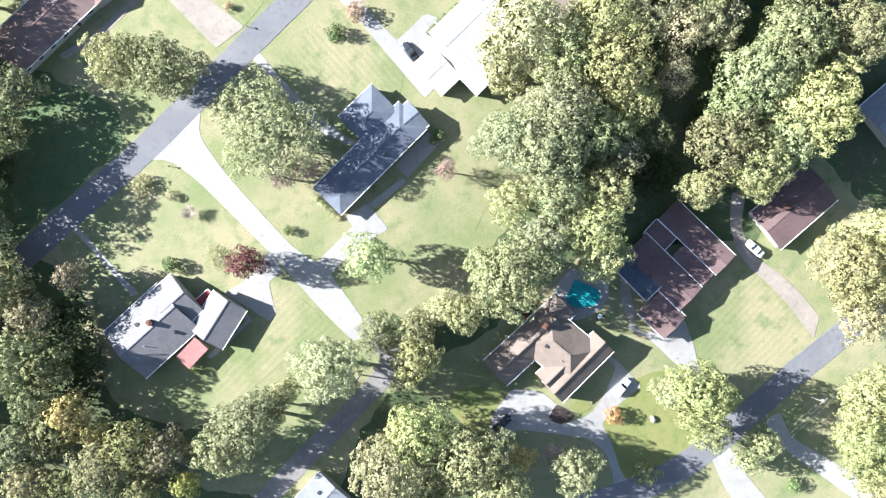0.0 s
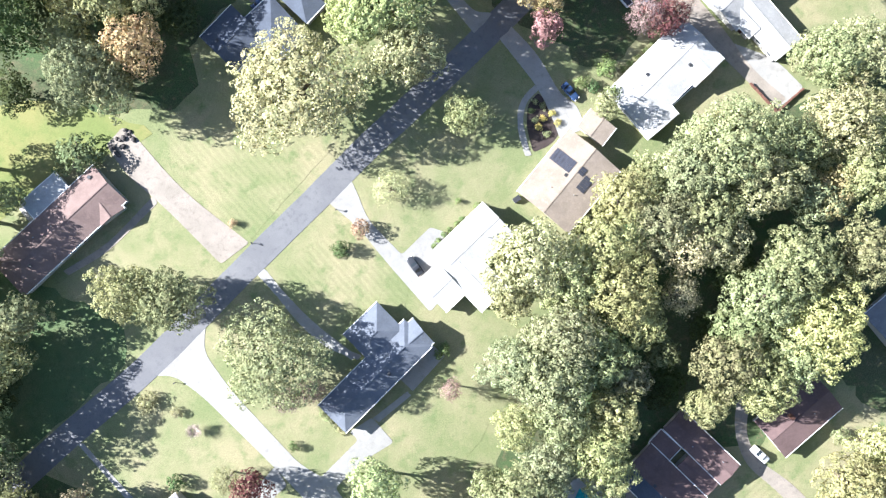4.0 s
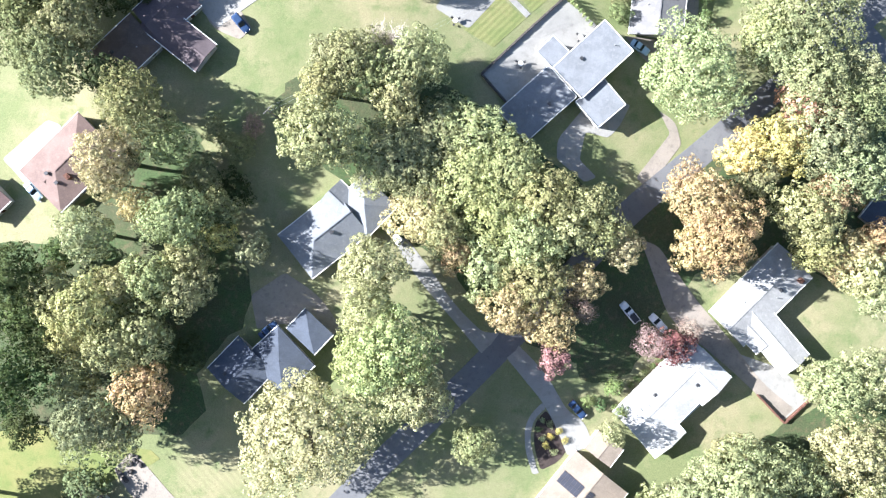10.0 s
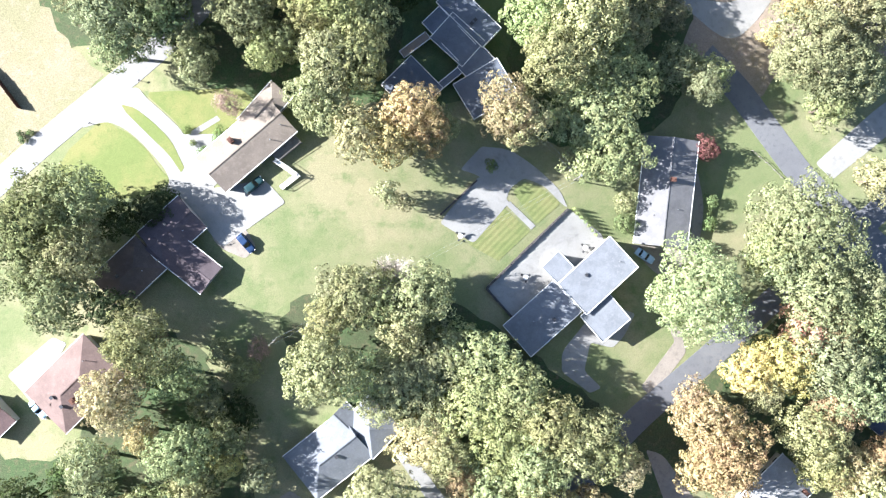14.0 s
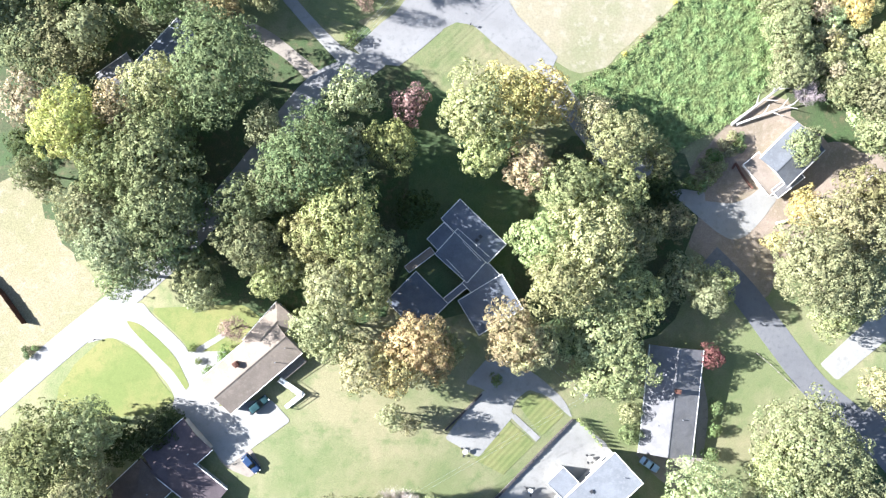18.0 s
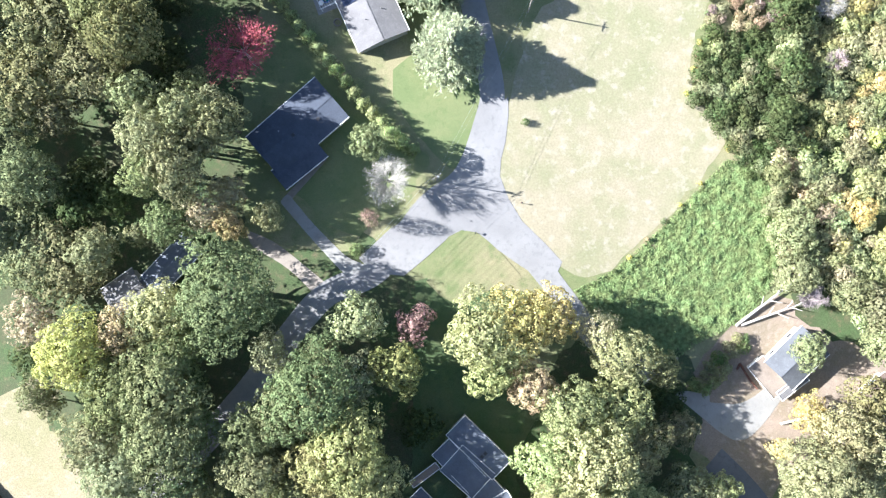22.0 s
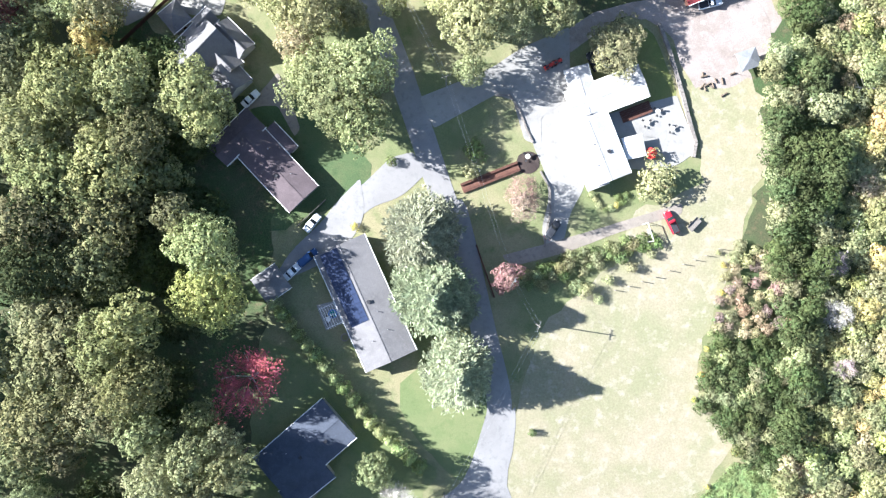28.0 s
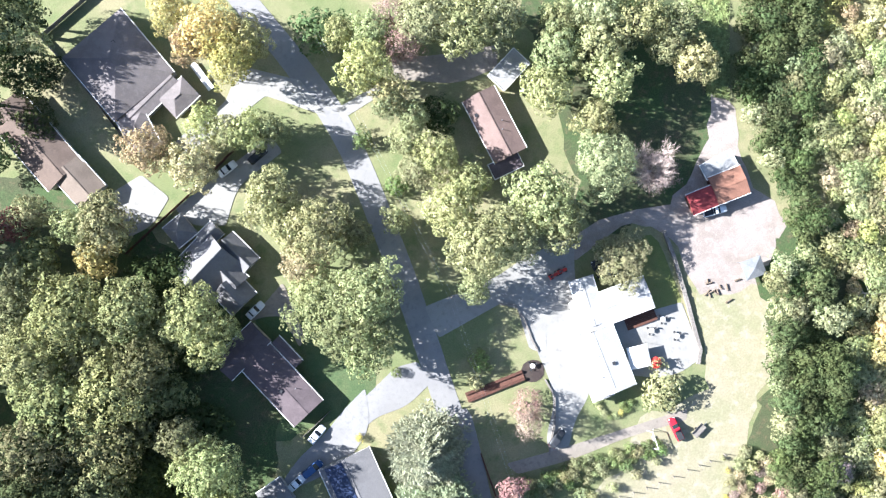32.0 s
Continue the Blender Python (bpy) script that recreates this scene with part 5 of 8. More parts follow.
sheet("patio", [(32.3, 394.6), (50.1, 399.6), (53.8, 389.8), (55.2, 385.6), (50.2, 382.0), (44.5, 380.6), (37.4, 381.3)], CONCRETE, "white concrete terrace behind the house", 0.10)
sheet("driveway", [(6.2, 359.6), (17.5, 362.5), (30.2, 366.2), (51.7, 372.8), (51.7, 370.0), (36.0, 365.6), (23.2, 360.5), (9.0, 356.9)], CONCRETE_OLD, "curved driveway beside the field", 0.09)
sheet("driveway", [(20.8, 412.9), (29.3, 420.0), (49.2, 424.2), (67.9, 422.9), (73.6, 418.6), (72.2, 408.7), (57.8, 407.3), (50.6, 412.9), (42.1, 418.6), (35.0, 418.6), (23.6, 410.1)], PALE_DIRT, "pale dusty yard by the barn", 0.09, 2)
sheet("driveway", [(-61.5, 453.3), (-57.4, 457.5), (-40.7, 453.4), (-35.1, 447.8), (-25.4, 453.5), (-24.0, 451.4), (-35.1, 444.3), (-44.8, 447.8), (-53.2, 450.6), (-65.6, 440.7), (-72.5, 436.5), (-75.3, 439.3), (-62.9, 449.1)], CONCRETE, "pale concrete driveways meeting the road", 0.16)
sheet("driveway", [(-90.4, 426.8), (-83.5, 431.0), (-76.6, 425.4), (-80.7, 418.5), (-86.2, 415.7), (-89.7, 419.9)], CONCRETE, "white concrete pad", 0.10)
sheet("driveway", [(-75.2, 422.6), (-62.8, 432.4), (-51.7, 440.8), (-49.0, 436.6), (-60.0, 428.2), (-62.7, 418.5), (-71.0, 418.5)], CONCRETE, "white concrete driveway beside a fence", 0.10)
sheet("driveway", [(-57.1, 394.9), (-48.8, 404.6), (-46.0, 399.1), (-43.3, 390.8), (-44.6, 388.7), (-48.8, 396.3), (-52.9, 396.3)], CONCRETE_OLD, "concrete drive by the house", 0.10)
sheet("driveway", [(-37.7, 368.6), (-26.7, 378.2), (-21.1, 383.8), (-15.6, 385.1), (-12.8, 379.5), (-18.4, 374.0), (-26.7, 371.3), (-32.2, 364.4)], ASPHALT_PALE, "concrete driveway in dappled shade", 0.11)
sheet("driveway", [(-22.6, 460.5), (-12.8, 460.6), (4.0, 463.5), (4.0, 457.9), (-5.8, 453.6), (-21.2, 454.9)], CONCRETE_OLD, "concrete driveway in shade", 0.09)

# ---- houses, in the order of the flight ----
R = ROOF
b, ms = house(-69.7, -20.2, "single-storey house with grey shingle roofs and a red porch roof", [
    (-68.7, -19.2, 42.5, 17.4, 14.9, dict(roof=R["grey"], pitch=22)),
    (-63.0, -12.5, 41.8, 7.2, 11.6, dict(roof=R["grey"], pitch=22, eave=3.2)),
    (-53.1, -16.7, 57.9, 10.9, 9.3, dict(roof=R["grey"], pitch=22)),
    (-59.3, -24.6, 46.5, 6.5, 4.2, dict(roof=R["salmon"], kind="flat", eave=2.6, windows=False, gutter=False)),
    (-56.4, -11.7, 42.2, 4.0, 2.3, dict(roof=R["red"], kind="flat", eave=2.2, windows=False))])
vents(b, ms[0], [(2, 1, "chimney"), (-3, -2, "pipe"), (-6, -3, "pipe"), (4, -4, "box"), (-1, 3, "box")], 2.9, 22, 15)
b, ms = house(-17.6, 21.2, "L-shaped ranch house with a dark slate-grey hipped roof", [
    (-17.3, 21.5, 45.1, 28.9, 9.3, dict(roof=R["slate"], kind="hip", pitch=18)),
    (-17.4, 31.7, 44.4, 11.2, 9.9, dict(roof=R["slate"], kind="hip", pitch=18, eave=2.95)),
    (-7.9, 30.5, 40.6, 5.6, 7.7, dict(roof=R["slate"], pitch=18, eave=2.8))])
vents(b, ms[0], [(-5, 1, "pipe"), (3, -2, "box"), (6, 2, "pipe")], 2.9, 18, 10)
b, ms = house(3.6, 46.9, "ranch house with a bright pale grey shingle roof", [
    (6.2, 53.4, 44.0, 16.3, 10.5, dict(roof=R["white"], pitch=10)),
    (6.0, 44.9, -46.1, 15.1, 8.6, dict(roof=R["white"], pitch=10, eave=2.9)),
    (-1.5, 42.4, -136.3, 6.7, 10.0, dict(roof=R["white"], pitch=10, eave=2.8))])
vents(b, ms[0], [(3, -1.5, "pipe"), (5, -3, "box"), (6, 2, "pipe")], 2.9, 10, 10)
b, ms = house(27.2, -24.3, "large house with brown and tan hipped roofs beside a pool", [
    (19.9, -23.6, 42.4, 19.7, 8.4, dict(roof=R["umber"], pitch=30)),
    (28.4, -23.7, -39.9, 17.5, 12.8, dict(roof=R["umber"], kind="hip", pitch=27, eave=3.1)),
    (32.9, -28.7, 45.1, 17.6, 7.0, dict(roof=R["umber"], pitch=30, eave=2.9)),
    (28.4, -29.1, 44.6, 10.1, 6.5, dict(roof=R["umber"], pitch=30, eave=3.0)),
    (26.3, -16.6, 41.8, 9.6, 7.0, dict(roof=R["umber"], kind="hip", pitch=22, eave=2.9))])
vents(b, ms[1], [(-6.5, 1.5, "chimney"), (2, -2.5, "pipe"), (-3, -2, "box")], 3.1, 27, 13)
b, ms = house(55.5, -4.4, "rambling house with maroon shingle roofs and a dark flat roof", [
    (62.4, 2.9, -44.0, 19.8, 6.8, dict(roof=R["maroon"], pitch=10)),
    (54.0, -5.6, -44.2, 19.2, 8.0, dict(roof=R["maroon"], pitch=9, eave=3.1)),
    (47.9, -6.5, -45.6, 11.7, 6.0, dict(roof=R["navy"], kind="flat", eave=3.0)),
    (53.8, -16.2, -44.7, 9.0, 7.8, dict(roof=R["maroon"], pitch=15, eave=2.8)),
    (53.3, 3.4, -42.9, 6.7, 4.5, dict(roof=R["maroon"], kind="flat", eave=2.9, windows=False)),
    (61.4, -4.1, -44.9, 10.3, 4.8, dict(roof=R["maroon"], pitch=8, eave=2.8, windows=False))])
vents(b, ms[0], [(3, 1, "pipe"), (-2, -1.5, "pipe"), (6, 1, "pipe")], 2.9, 10, 7)
vents(b, ms[2], [(-2, 1, "box"), (2, 2, "box")], 3.0, 0, 6)
b, ms = house(89.3, 10.8, "long dark brown-roofed house under trees", [
    (87.0, 10.5, 41.1, 18.8, 12.0, dict(roof=R["maroon"], pitch=13))])
vents(b, ms[0], [(-2, 1.5, "chimney"), (3, -2, "pipe")], 2.9, 13, 10)
b, ms = house(-89.0, 60.7, "long ranch house with pinkish brown roof and white patio roof", [
    (-91.4, 55.9, 43.0, 32.9, 11.6, dict(roof=R["pink"], kind="half_hip", pitch=15)),
    (-81.0, 61.9, -52.4, 7.4, 7.2, dict(roof=R["pink"], pitch=16, eave=2.85)),
    (-94.7, 64.2, 41.2, 10.9, 5.0, dict(roof=R["white"], kind="flat", eave=2.6, windows=False))])
vents(b, ms[0], [(-10, -2, "box"), (0, 1.4, "pipe"), (-5, 2.5, "pipe"), (14, 4, "box"), (4, 4, "pipe")], 2.9, 15, 12)
b, ms = house(27.9, 68.8, "ranch house with a pale tan roof carrying solar panels", [
    (29.0, 67.9, 50.5, 19.6, 16.1, dict(roof=R["tan"], pitch=11)),
    (35.8, 80.9, 52.6, 5.4, 7.7, dict(roof=R["tan"], pitch=9, eave=2.6))])
vents(b, ms[0], [(-4, 2.5, "pipe"), (0.5, 1.5, "box"), (-2, -3, "pipe")], 2.9, 11, 14)
for u0, u1, v0, v1, c, r in ((1.2, 4.5, 1.4, 7.2, 2, 6), (2.6, 4.6, -1.8, -0.2, 2, 1), (-0.3, 3.5, -4.6, -2.2, 4, 1)):
    solar(b, ms[0], u0, u1, v0, v1, 2.9, 11, 16.1, c, r, PANEL_GREY)
b, ms = house(54.2, 92.0, "rambling white-roofed house with a sunken back porch", [
    (52.2, 94.0, 44.7, 26.2, 13.2, dict(roof=R["white"], pitch=11)),
    (48.4, 85.9, -49.6, 12.2, 9.7, dict(roof=R["white"], pitch=12, eave=2.85)),
    (60.1, 97.9, -45.4, 10.0, 9.7, dict(roof=R["white"], pitch=14, eave=2.9)),
    # porch block: dark slate colour stands for the shade on it
    (56.0, 90.3, 42.9, 7.7, 3.7, dict(roof=R["slate"], kind="flat", eave=2.3, windows=False))])
vents(b, ms[0], [(-3, 2.6, "box"), (6, -3, "box"), (-9, -2, "pipe"), (-6, 2, "pipe")], 2.9, 11, 12)
b, ms = house(74.9, 111.7, "L-shaped house with pale grey shingle roofs", [
    (74.9, 117.8, 44.8, 24.0, 11.9, dict(roof=R["pale"], pitch=14)),
    (77.0, 108.2, -49.6, 20.5, 8.3, dict(roof=R["pale"], pitch=15, eave=3.0)),
    (72.7, 109.0, -46.5, 10.2, 6.2, dict(roof=R["pale"], kind="half_hip", pitch=14, eave=2.9))])
vents(b, ms[0], [(9, -4, "chimney"), (2, -3, "pipe"), (4, -2.4, "box")], 2.9, 14, 12)
b, ms = house(-26.2, 137.1, "house with steep weathered grey-blue hipped roofs", [
    (-30.8, 132.4, 38.3, 17.0, 13.0, dict(roof=R["steel"], kind="half_hip", pitch=22)),
    (-21.0, 139.1, 45.8, 10.0, 11.1, dict(roof=R["steel"], kind="hip", pitch=24, eave=3.1)),
    (-26.8, 139.9, -43.6, 7.2, 7.6, dict(roof=R["steel"], pitch=24, eave=3.0, windows=False))])
vents(b, ms[0], [(0, 2, "pipe"), (2, -1, "box")], 2.9, 22, 13)
b, ms = house(-41.7, 104.5, "dark navy-roofed house in deep shade", [
    (-50.1, 100.8, 45.9, 10.5, 11.9, dict(roof=R["navy"], pitch=14)),
    (-40.9, 103.0, 42.8, 10.1, 12.8, dict(roof=R["navy"], kind="hip", pitch=15, eave=3.0)),
    (-34.1, 109.7, 46.6, 6.5, 9.0, dict(roof=R["navy"], kind="hip", pitch=15, eave=2.8))])
vents(b, ms[0], [(2, 2, "pipe"), (-2, -1, "pipe"), (-3, 2, "box")], 2.9, 14, 11)
b, ms = house(-91.3, 148.1, "house with faded pink-brown hipped roofs and skylights", [
    (-89.9, 149.2, 44.6, 19.3, 13.8, dict(roof=R["pink"], kind="hip", pitch=18)),
    (-92.8, 147.1, 45.4, 7.3, 7.8, dict(roof=R["pink"], pitch=17, eave=2.8))])
vents(b, ms[0], [(-2, -3, "chimney"), (-5, -2, "box"), (-5, 1, "box"), (6, 2, "pipe"), (4, -3, "pipe")], 2.9, 18, 14)
b, ms = house(-71.5, 179.6, "cross-shaped house with dark chocolate shingle roofs", [
    (-67.0, 185.0, 42.1, 12.8, 10.0, dict(roof=R["plum"], pitch=13)),
    (-77.1, 175.0, 43.3, 14.3, 10.6, dict(roof=R["brown"], kind="hip", pitch=15)),
    (-64.4, 178.4, -38.4, 16.7, 8.0, dict(roof=R["plum"], pitch=13, eave=3.0))])
vents(b, ms[0], [(0, 2, "box"), (2, -2, "pipe")], 2.9, 13, 10)
vents(b, ms[1], [(-2, 1, "box"), (3, -2, "pipe")], 2.9, 15, 10)
b, ms = house(-49.6, 204.2, "long ranch house with a tan shingle roof and carport", [
    (-49.9, 205.0, 40.5, 21.9, 10.8, dict(roof=R["tan"], pitch=18)),
    (-45.8, 213.3, 48.5, 12.1, 6.3, dict(roof=R["tan"], kind="hip", pitch=18, eave=2.8))])
vents(b, ms[0], [(-2, 2.5, "chimney"), (5, -3, "pipe"), (9, -2, "pipe")], 2.9, 18, 12)
b, ms = house(27.7, 169.6, "large modern house with flat grey roofs above a white terrace", [
    (32.9, 174.3, 42.6, 16.7, 10.0, dict(roof=R["steel"], kind="flat", eave=4.2)),
    (34.9, 164.1, 40.1, 8.7, 8.2, dict(roof=R["steel"], kind="flat", eave=3.0)),
    (23.4, 176.2, 44.6, 5.5, 5.4, dict(roof=R["steel"], kind="flat", eave=3.6, windows=False)),
    (19.7, 163.9, 41.8, 16.2, 10.0, dict(roof=R["steel"], kind="flat", eave=3.2))])
vents(b, ms[0], [(6, -1, "pipe"), (-2, 2, "box")], 4.4, 0, 11)
vents(b, ms[3], [(-2, 1, "pipe"), (2, -2, "box")], 3.4, 0, 11)
b, ms = house(51.6, 193.7, "long ranch house with a grey shingle roof", [
    (50.9, 194.6, -96.3, 26.8, 13.3, dict(roof=R["grey"], pitch=17))])
vents(b, ms[0], [(-3, 0.6, "chimney"), (4, 3, "pipe"), (6, -3, "pipe")], 2.9, 17, 12)
b, ms = house(-2.0, 226.8, "flat-roofed modern house of dark blocks round a courtyard", [
    (2.0, 236.4, 45.7, 6.4, 15.3, dict(roof=R["slate"], kind="flat", eave=3.5)),
    (-2.7, 232.0, 43.8, 5.6, 12.6, dict(roof=R["slate"], kind="flat", eave=3.3, windows=False)),
    (-0.7, 230.6, 48.0, 8.1, 10.2, dict(roof=R["slate"], kind="flat", eave=3.4, windows=False)),
    (3.9, 224.9, 42.7, 7.8, 5.2, dict(roof=R["slate"], kind="flat", eave=3.1, windows=False)),
    (6.0, 218.9, 31.1, 12.2, 9.6, dict(roof=R["slate"], kind="flat", eave=3.2)),
    (-11.5, 219.5, 44.7, 9.9, 10.8, dict(roof=R["slate"], kind="flat", eave=3.1)),
    (-1.7, 222.2, 39.3, 7.9, 1.5, dict(roof=R["slate"], kind="flat", eave=2.7, windows=False)),
    (-10.9, 229.6, 36.9, 7.7, 1.8, dict(roof=R["tan"], kind="flat", eave=2.6, windows=False))])
vents(b, ms[0], [(-1, -2, "box"), (0.2, -2, "box"), (-3, 2, "pipe")], 3.7, 0, 9)
b, ms = house(80.6, 252.1, "small grey-roofed house with a white-trimmed gable", [
    (83.1, 256.2, 44.2, 13.2, 10.0, dict(roof=R["membrane"], pitch=17, eave=3.9)),
    (76.2, 251.2, 39.4, 5.0, 10.3, dict(roof=R["tan"], kind="flat", eave=3.0, windows=False)),
    (82.4, 248.8, 37.7, 8.5, 2.7, dict(roof=R["grey"], kind="flat", eave=2.8, windows=False))])
vents(b, ms[0], [(4, -2, "pipe")], 3.9, 17, 9)
b, ms = house(-77.1, 276.2, "house with dark grey roofs deep in the woods", [
    (-82.5, 273.1, 34.8, 9.3, 8.6, dict(roof=R["grey"], pitch=15)),
    (-71.7, 280.0, 46.6, 14.9, 6.7, dict(roof=R["slate"], pitch=13)),
    (-77.0, 275.4, 27.2, 5.3, 3.6, dict(roof=R["grey"], pitch=16, eave=2.7, windows=False))])
b, ms = house(-42.5, 312.7, "dark blue-grey low-roofed house beside a clipped hedge", [
    (-41.6, 313.2, 41.0, 22.1, 12.6, dict(roof=R["navy"], pitch=7, eave=3.2)),
    (-41.1, 304.4, 38.8, 13.0, 5.8, dict(roof=R["navy"], pitch=7, eave=3.0))])
vents(b, ms[0], [(-2, -1, "box"), (2, 2, "pipe"), (-4, 2, "pipe"), (5, -2, "box")], 3.2, 7, 12)
b, ms = house(-25.9, 348.2, "long grey-roofed house with a blue solar roof slope", [
    (-27.1, 348.1, -65.8, 30.9, 13.4, dict(roof=R["grey"], pitch=11))])
solar(b, ms[0], -15.0, 4.0, -5.4, -0.7, 2.9, 11, 13.5, 16, 3)
vents(b, ms[0], [(3, 2, "pipe"), (8, 2.5, "pipe"), (9, -2, "pipe"), (0, 1, "box")], 2.9, 11, 13)
b, ms = house(-50.7, 350.1, "small grey shed roof house under the trees", [
    (-49.8, 352.8, 35.1, 7.1, 7.1, dict(roof=R["grey"], pitch=9, eave=2.4))], "shed", "shed")
b, ms = house(-51.3, 385.7, "wide house with dark plum-brown shingle roofs", [
    (-49.0, 380.9, 133.0, 21.1, 9.5, dict(roof=R["plum"], pitch=9)),
    (-47.0, 388.0, 133.6, 8.3, 2.7, dict(roof=R["plum"], pitch=9, eave=2.9)),
    (-58.0, 388.2, 45.1, 13.4, 6.8, dict(roof=R["plum"], pitch=9, eave=3.0))])
vents(b, ms[0], [(-2, 1, "box"), (-4, -2, "pipe"), (4, -2, "pipe")], 2.9, 9, 10)
b, ms = house(-64.0, 410.4, "steep-gabled house with many crossing grey roof planes", [
    (-65.7, 408.6, 46.6, 12.2, 13.9, dict(roof=R["grey"], pitch=34)),
    (-61.4, 406.6, -44.3, 8.2, 6.6, dict(roof=R["grey"], pitch=38, eave=3.0)),
    (-59.6, 401.9, -46.5, 7.1, 8.1, dict(roof=R["grey"], pitch=38, eave=2.9)),
    (-58.9, 411.8, -44.4, 9.2, 5.8, dict(roof=R["grey"], pitch=36, eave=2.9)),
    (-72.9, 417.2, 39.6, 5.8, 6.3, dict(roof=R["grey"], kind="hip", pitch=34, eave=2.9)),
    (-65.6, 416.3, 44.2, 5.1, 4.5, dict(roof=R["grey"], pitch=36, eave=3.0))])
b, ms = house(-81.0, 449.3, "large house with brown-grey hipped shingle roofs", [
    (-87.9, 457.2, 130.1, 20.1, 18.7, dict(roof=R["taupe"], kind="hip", pitch=18, eave=3.4)),
    (-73.3, 449.5, 43.5, 8.0, 6.4, dict(roof=R["taupe"], kind="hip", pitch=20, eave=3.0)),
    (-83.0, 441.0, 117.5, 9.9, 7.2, dict(roof=R["taupe"], kind="hip", pitch=20, eave=3.0)),
    (-80.0, 449.4, 44.5, 14.8, 5.1, dict(roof=R["taupe"], pitch=14, eave=2.9, windows=False))])
vents(b, ms[0], [(0, 2, "pipe"), (4, -3, "box")], 3.4, 18, 16)
b, ms = house(-102.7, 433.9, "brown-roofed house with a pale gable wing", [
    (-108.0, 438.9, 131.0, 23.0, 11.0, dict(roof=R["brown"], pitch=14)),
    (-97.3, 429.0, 132.3, 9.8, 8.5, dict(roof=R["umber"], pitch=18, eave=2.8))])
vents(b, ms[0], [(0, -2, "pipe"), (4, -1, "box")], 2.9, 14, 12)
b, ms = house(5.2, 444.3, "long house with a faded brown-pink gable roof", [
    (3.1, 443.1, 117.7, 17.2, 8.8, dict(roof=R["pink"], pitch=18)),
    (5.9, 433.2, 25.5, 7.8, 3.9, dict(roof=R["plum"], kind="flat", eave=2.6, windows=False)),
    (6.6, 456.6, 47.1, 9.2, 5.4, dict(roof=R["pale"], kind="flat", eave=2.7, windows=False))])
vents(b, ms[0], [(0, -2, "pipe"), (-2, -1, "pipe"), (4, 3, "box")], 2.9, 18, 9)
b, ms = house(57.9, 428.9, "old barn with red, rust and pale metal roofs", [
    (54.3, 424.8, 22.2, 6.7, 5.4, dict(roof=R["red"], pitch=10, wall=WOOD_RED, windows=False)),
    (61.0, 428.5, 21.4, 8.5, 7.3, dict(roof=R["rust"], pitch=9, wall=WOOD_RED, windows=False)),
    (58.4, 433.5, 27.8, 8.5, 4.0, dict(roof=R["pale"], kind="flat", eave=2.6, wall=WOOD_GREY, windows=False))], "barn", "barn")
b, ms = house(28.6, 392.1, "rambling ranch house with bright white roofs", [
    (31.8, 399.0, 20.7, 19.5, 8.2, dict(roof=R["white"], pitch=8)),
    (29.9, 385.2, 111.5, 15.8, 10.6, dict(roof=R["white"], pitch=8, eave=3.0)),
    (26.8, 384.1, 110.9, 16.9, 5.3, dict(roof=R["white"], pitch=7, eave=2.9)),
    (25.9, 399.9, 106.6, 12.2, 6.0, dict(roof=R["white"], pitch=8, eave=2.9))])
vents(b, ms[1], [(2, 1, "pipe"), (-3, 2, "pipe"), (-1, -2, "box")], 3.0, 8, 10)
b, ms = house(-29.5, -57.7, "grey-roofed house at the end of the lane", [
    (-29.4, -60.9, 47.5, 11.0, 10.6, dict(roof=R["steel"], pitch=12))])
vents(b, ms[0], [(2, 2, "box"), (4, 0, "pipe")], 2.9, 12, 10)
b, ms = house(110.8, 35.8, "blue-grey house among trees", [(112.4, 34.4, 40.4, 13.1, 13.2, dict(roof=R["steel"], pitch=12))])
b, ms = house(110.3, 142.7, "navy-roofed house among trees", [(112.0, 138.8, 50.8, 16.7, 14.8, dict(roof=R["navy"], pitch=12))])
b, ms = house(-110.8, 140.9, "brown-roofed house at the edge of the lawn", [(-109.9, 140.8, 44.3, 7.6, 8.8, dict(roof=R["maroon"], pitch=12))])
b, ms = house(106.8, 248.2, "brown-roofed cottage behind trees", [(106.2, 246.8, 40.7, 7.8, 8.2, dict(roof=R["brown"], pitch=12))])

# ---- trees ----
grove([
    (-72.1, 41.9, 7.0, 18.0, "ol"), (-61.7, 40.2, 7.6, 19.2, "ol"), (-40.0, 27.2, 11.5, 17.0, "lg"), (-97.2, 35.8, 6.6, 17.5, "g!"),
    (-104.8, 26.7, 8.9, 17.0, "g!"), (-107.3, 14.2, 9.6, 17.5, "g!"), (-106.5, 1.4, 8.5, 15.0, "g!"), (-108.0, -10.2, 8.5, 14.0, "ol!"),
    (-105.1, 18.2, 5.9, 14.0, "dg"), (-71.6, 15.3, 2.6, 2.8, "l_"), (-64.7, 12.7, 1.4, 1.9, "l_"), (-60.2, 8.5, 2.4, 3.4, "ba"),
    (-51.3, -1.8, 3.4, 11.1, "sp"), (-45.3, -3.1, 4.2, 12.6, "rd"), (-16.7, -1.8, 5.8, 15.6, "lg"), (0.8, 18.7, 2.9, 10.2, "br"),
    (-0.8, 27.8, 1.5, 2.4, "g_"), (-2.2, 26.2, 1.2, 2.0, "g_"), (-36.9, 4.4, 1.3, 2.2, "g_"), (-37.0, 16.8, 3.6, 11.6, "br")])
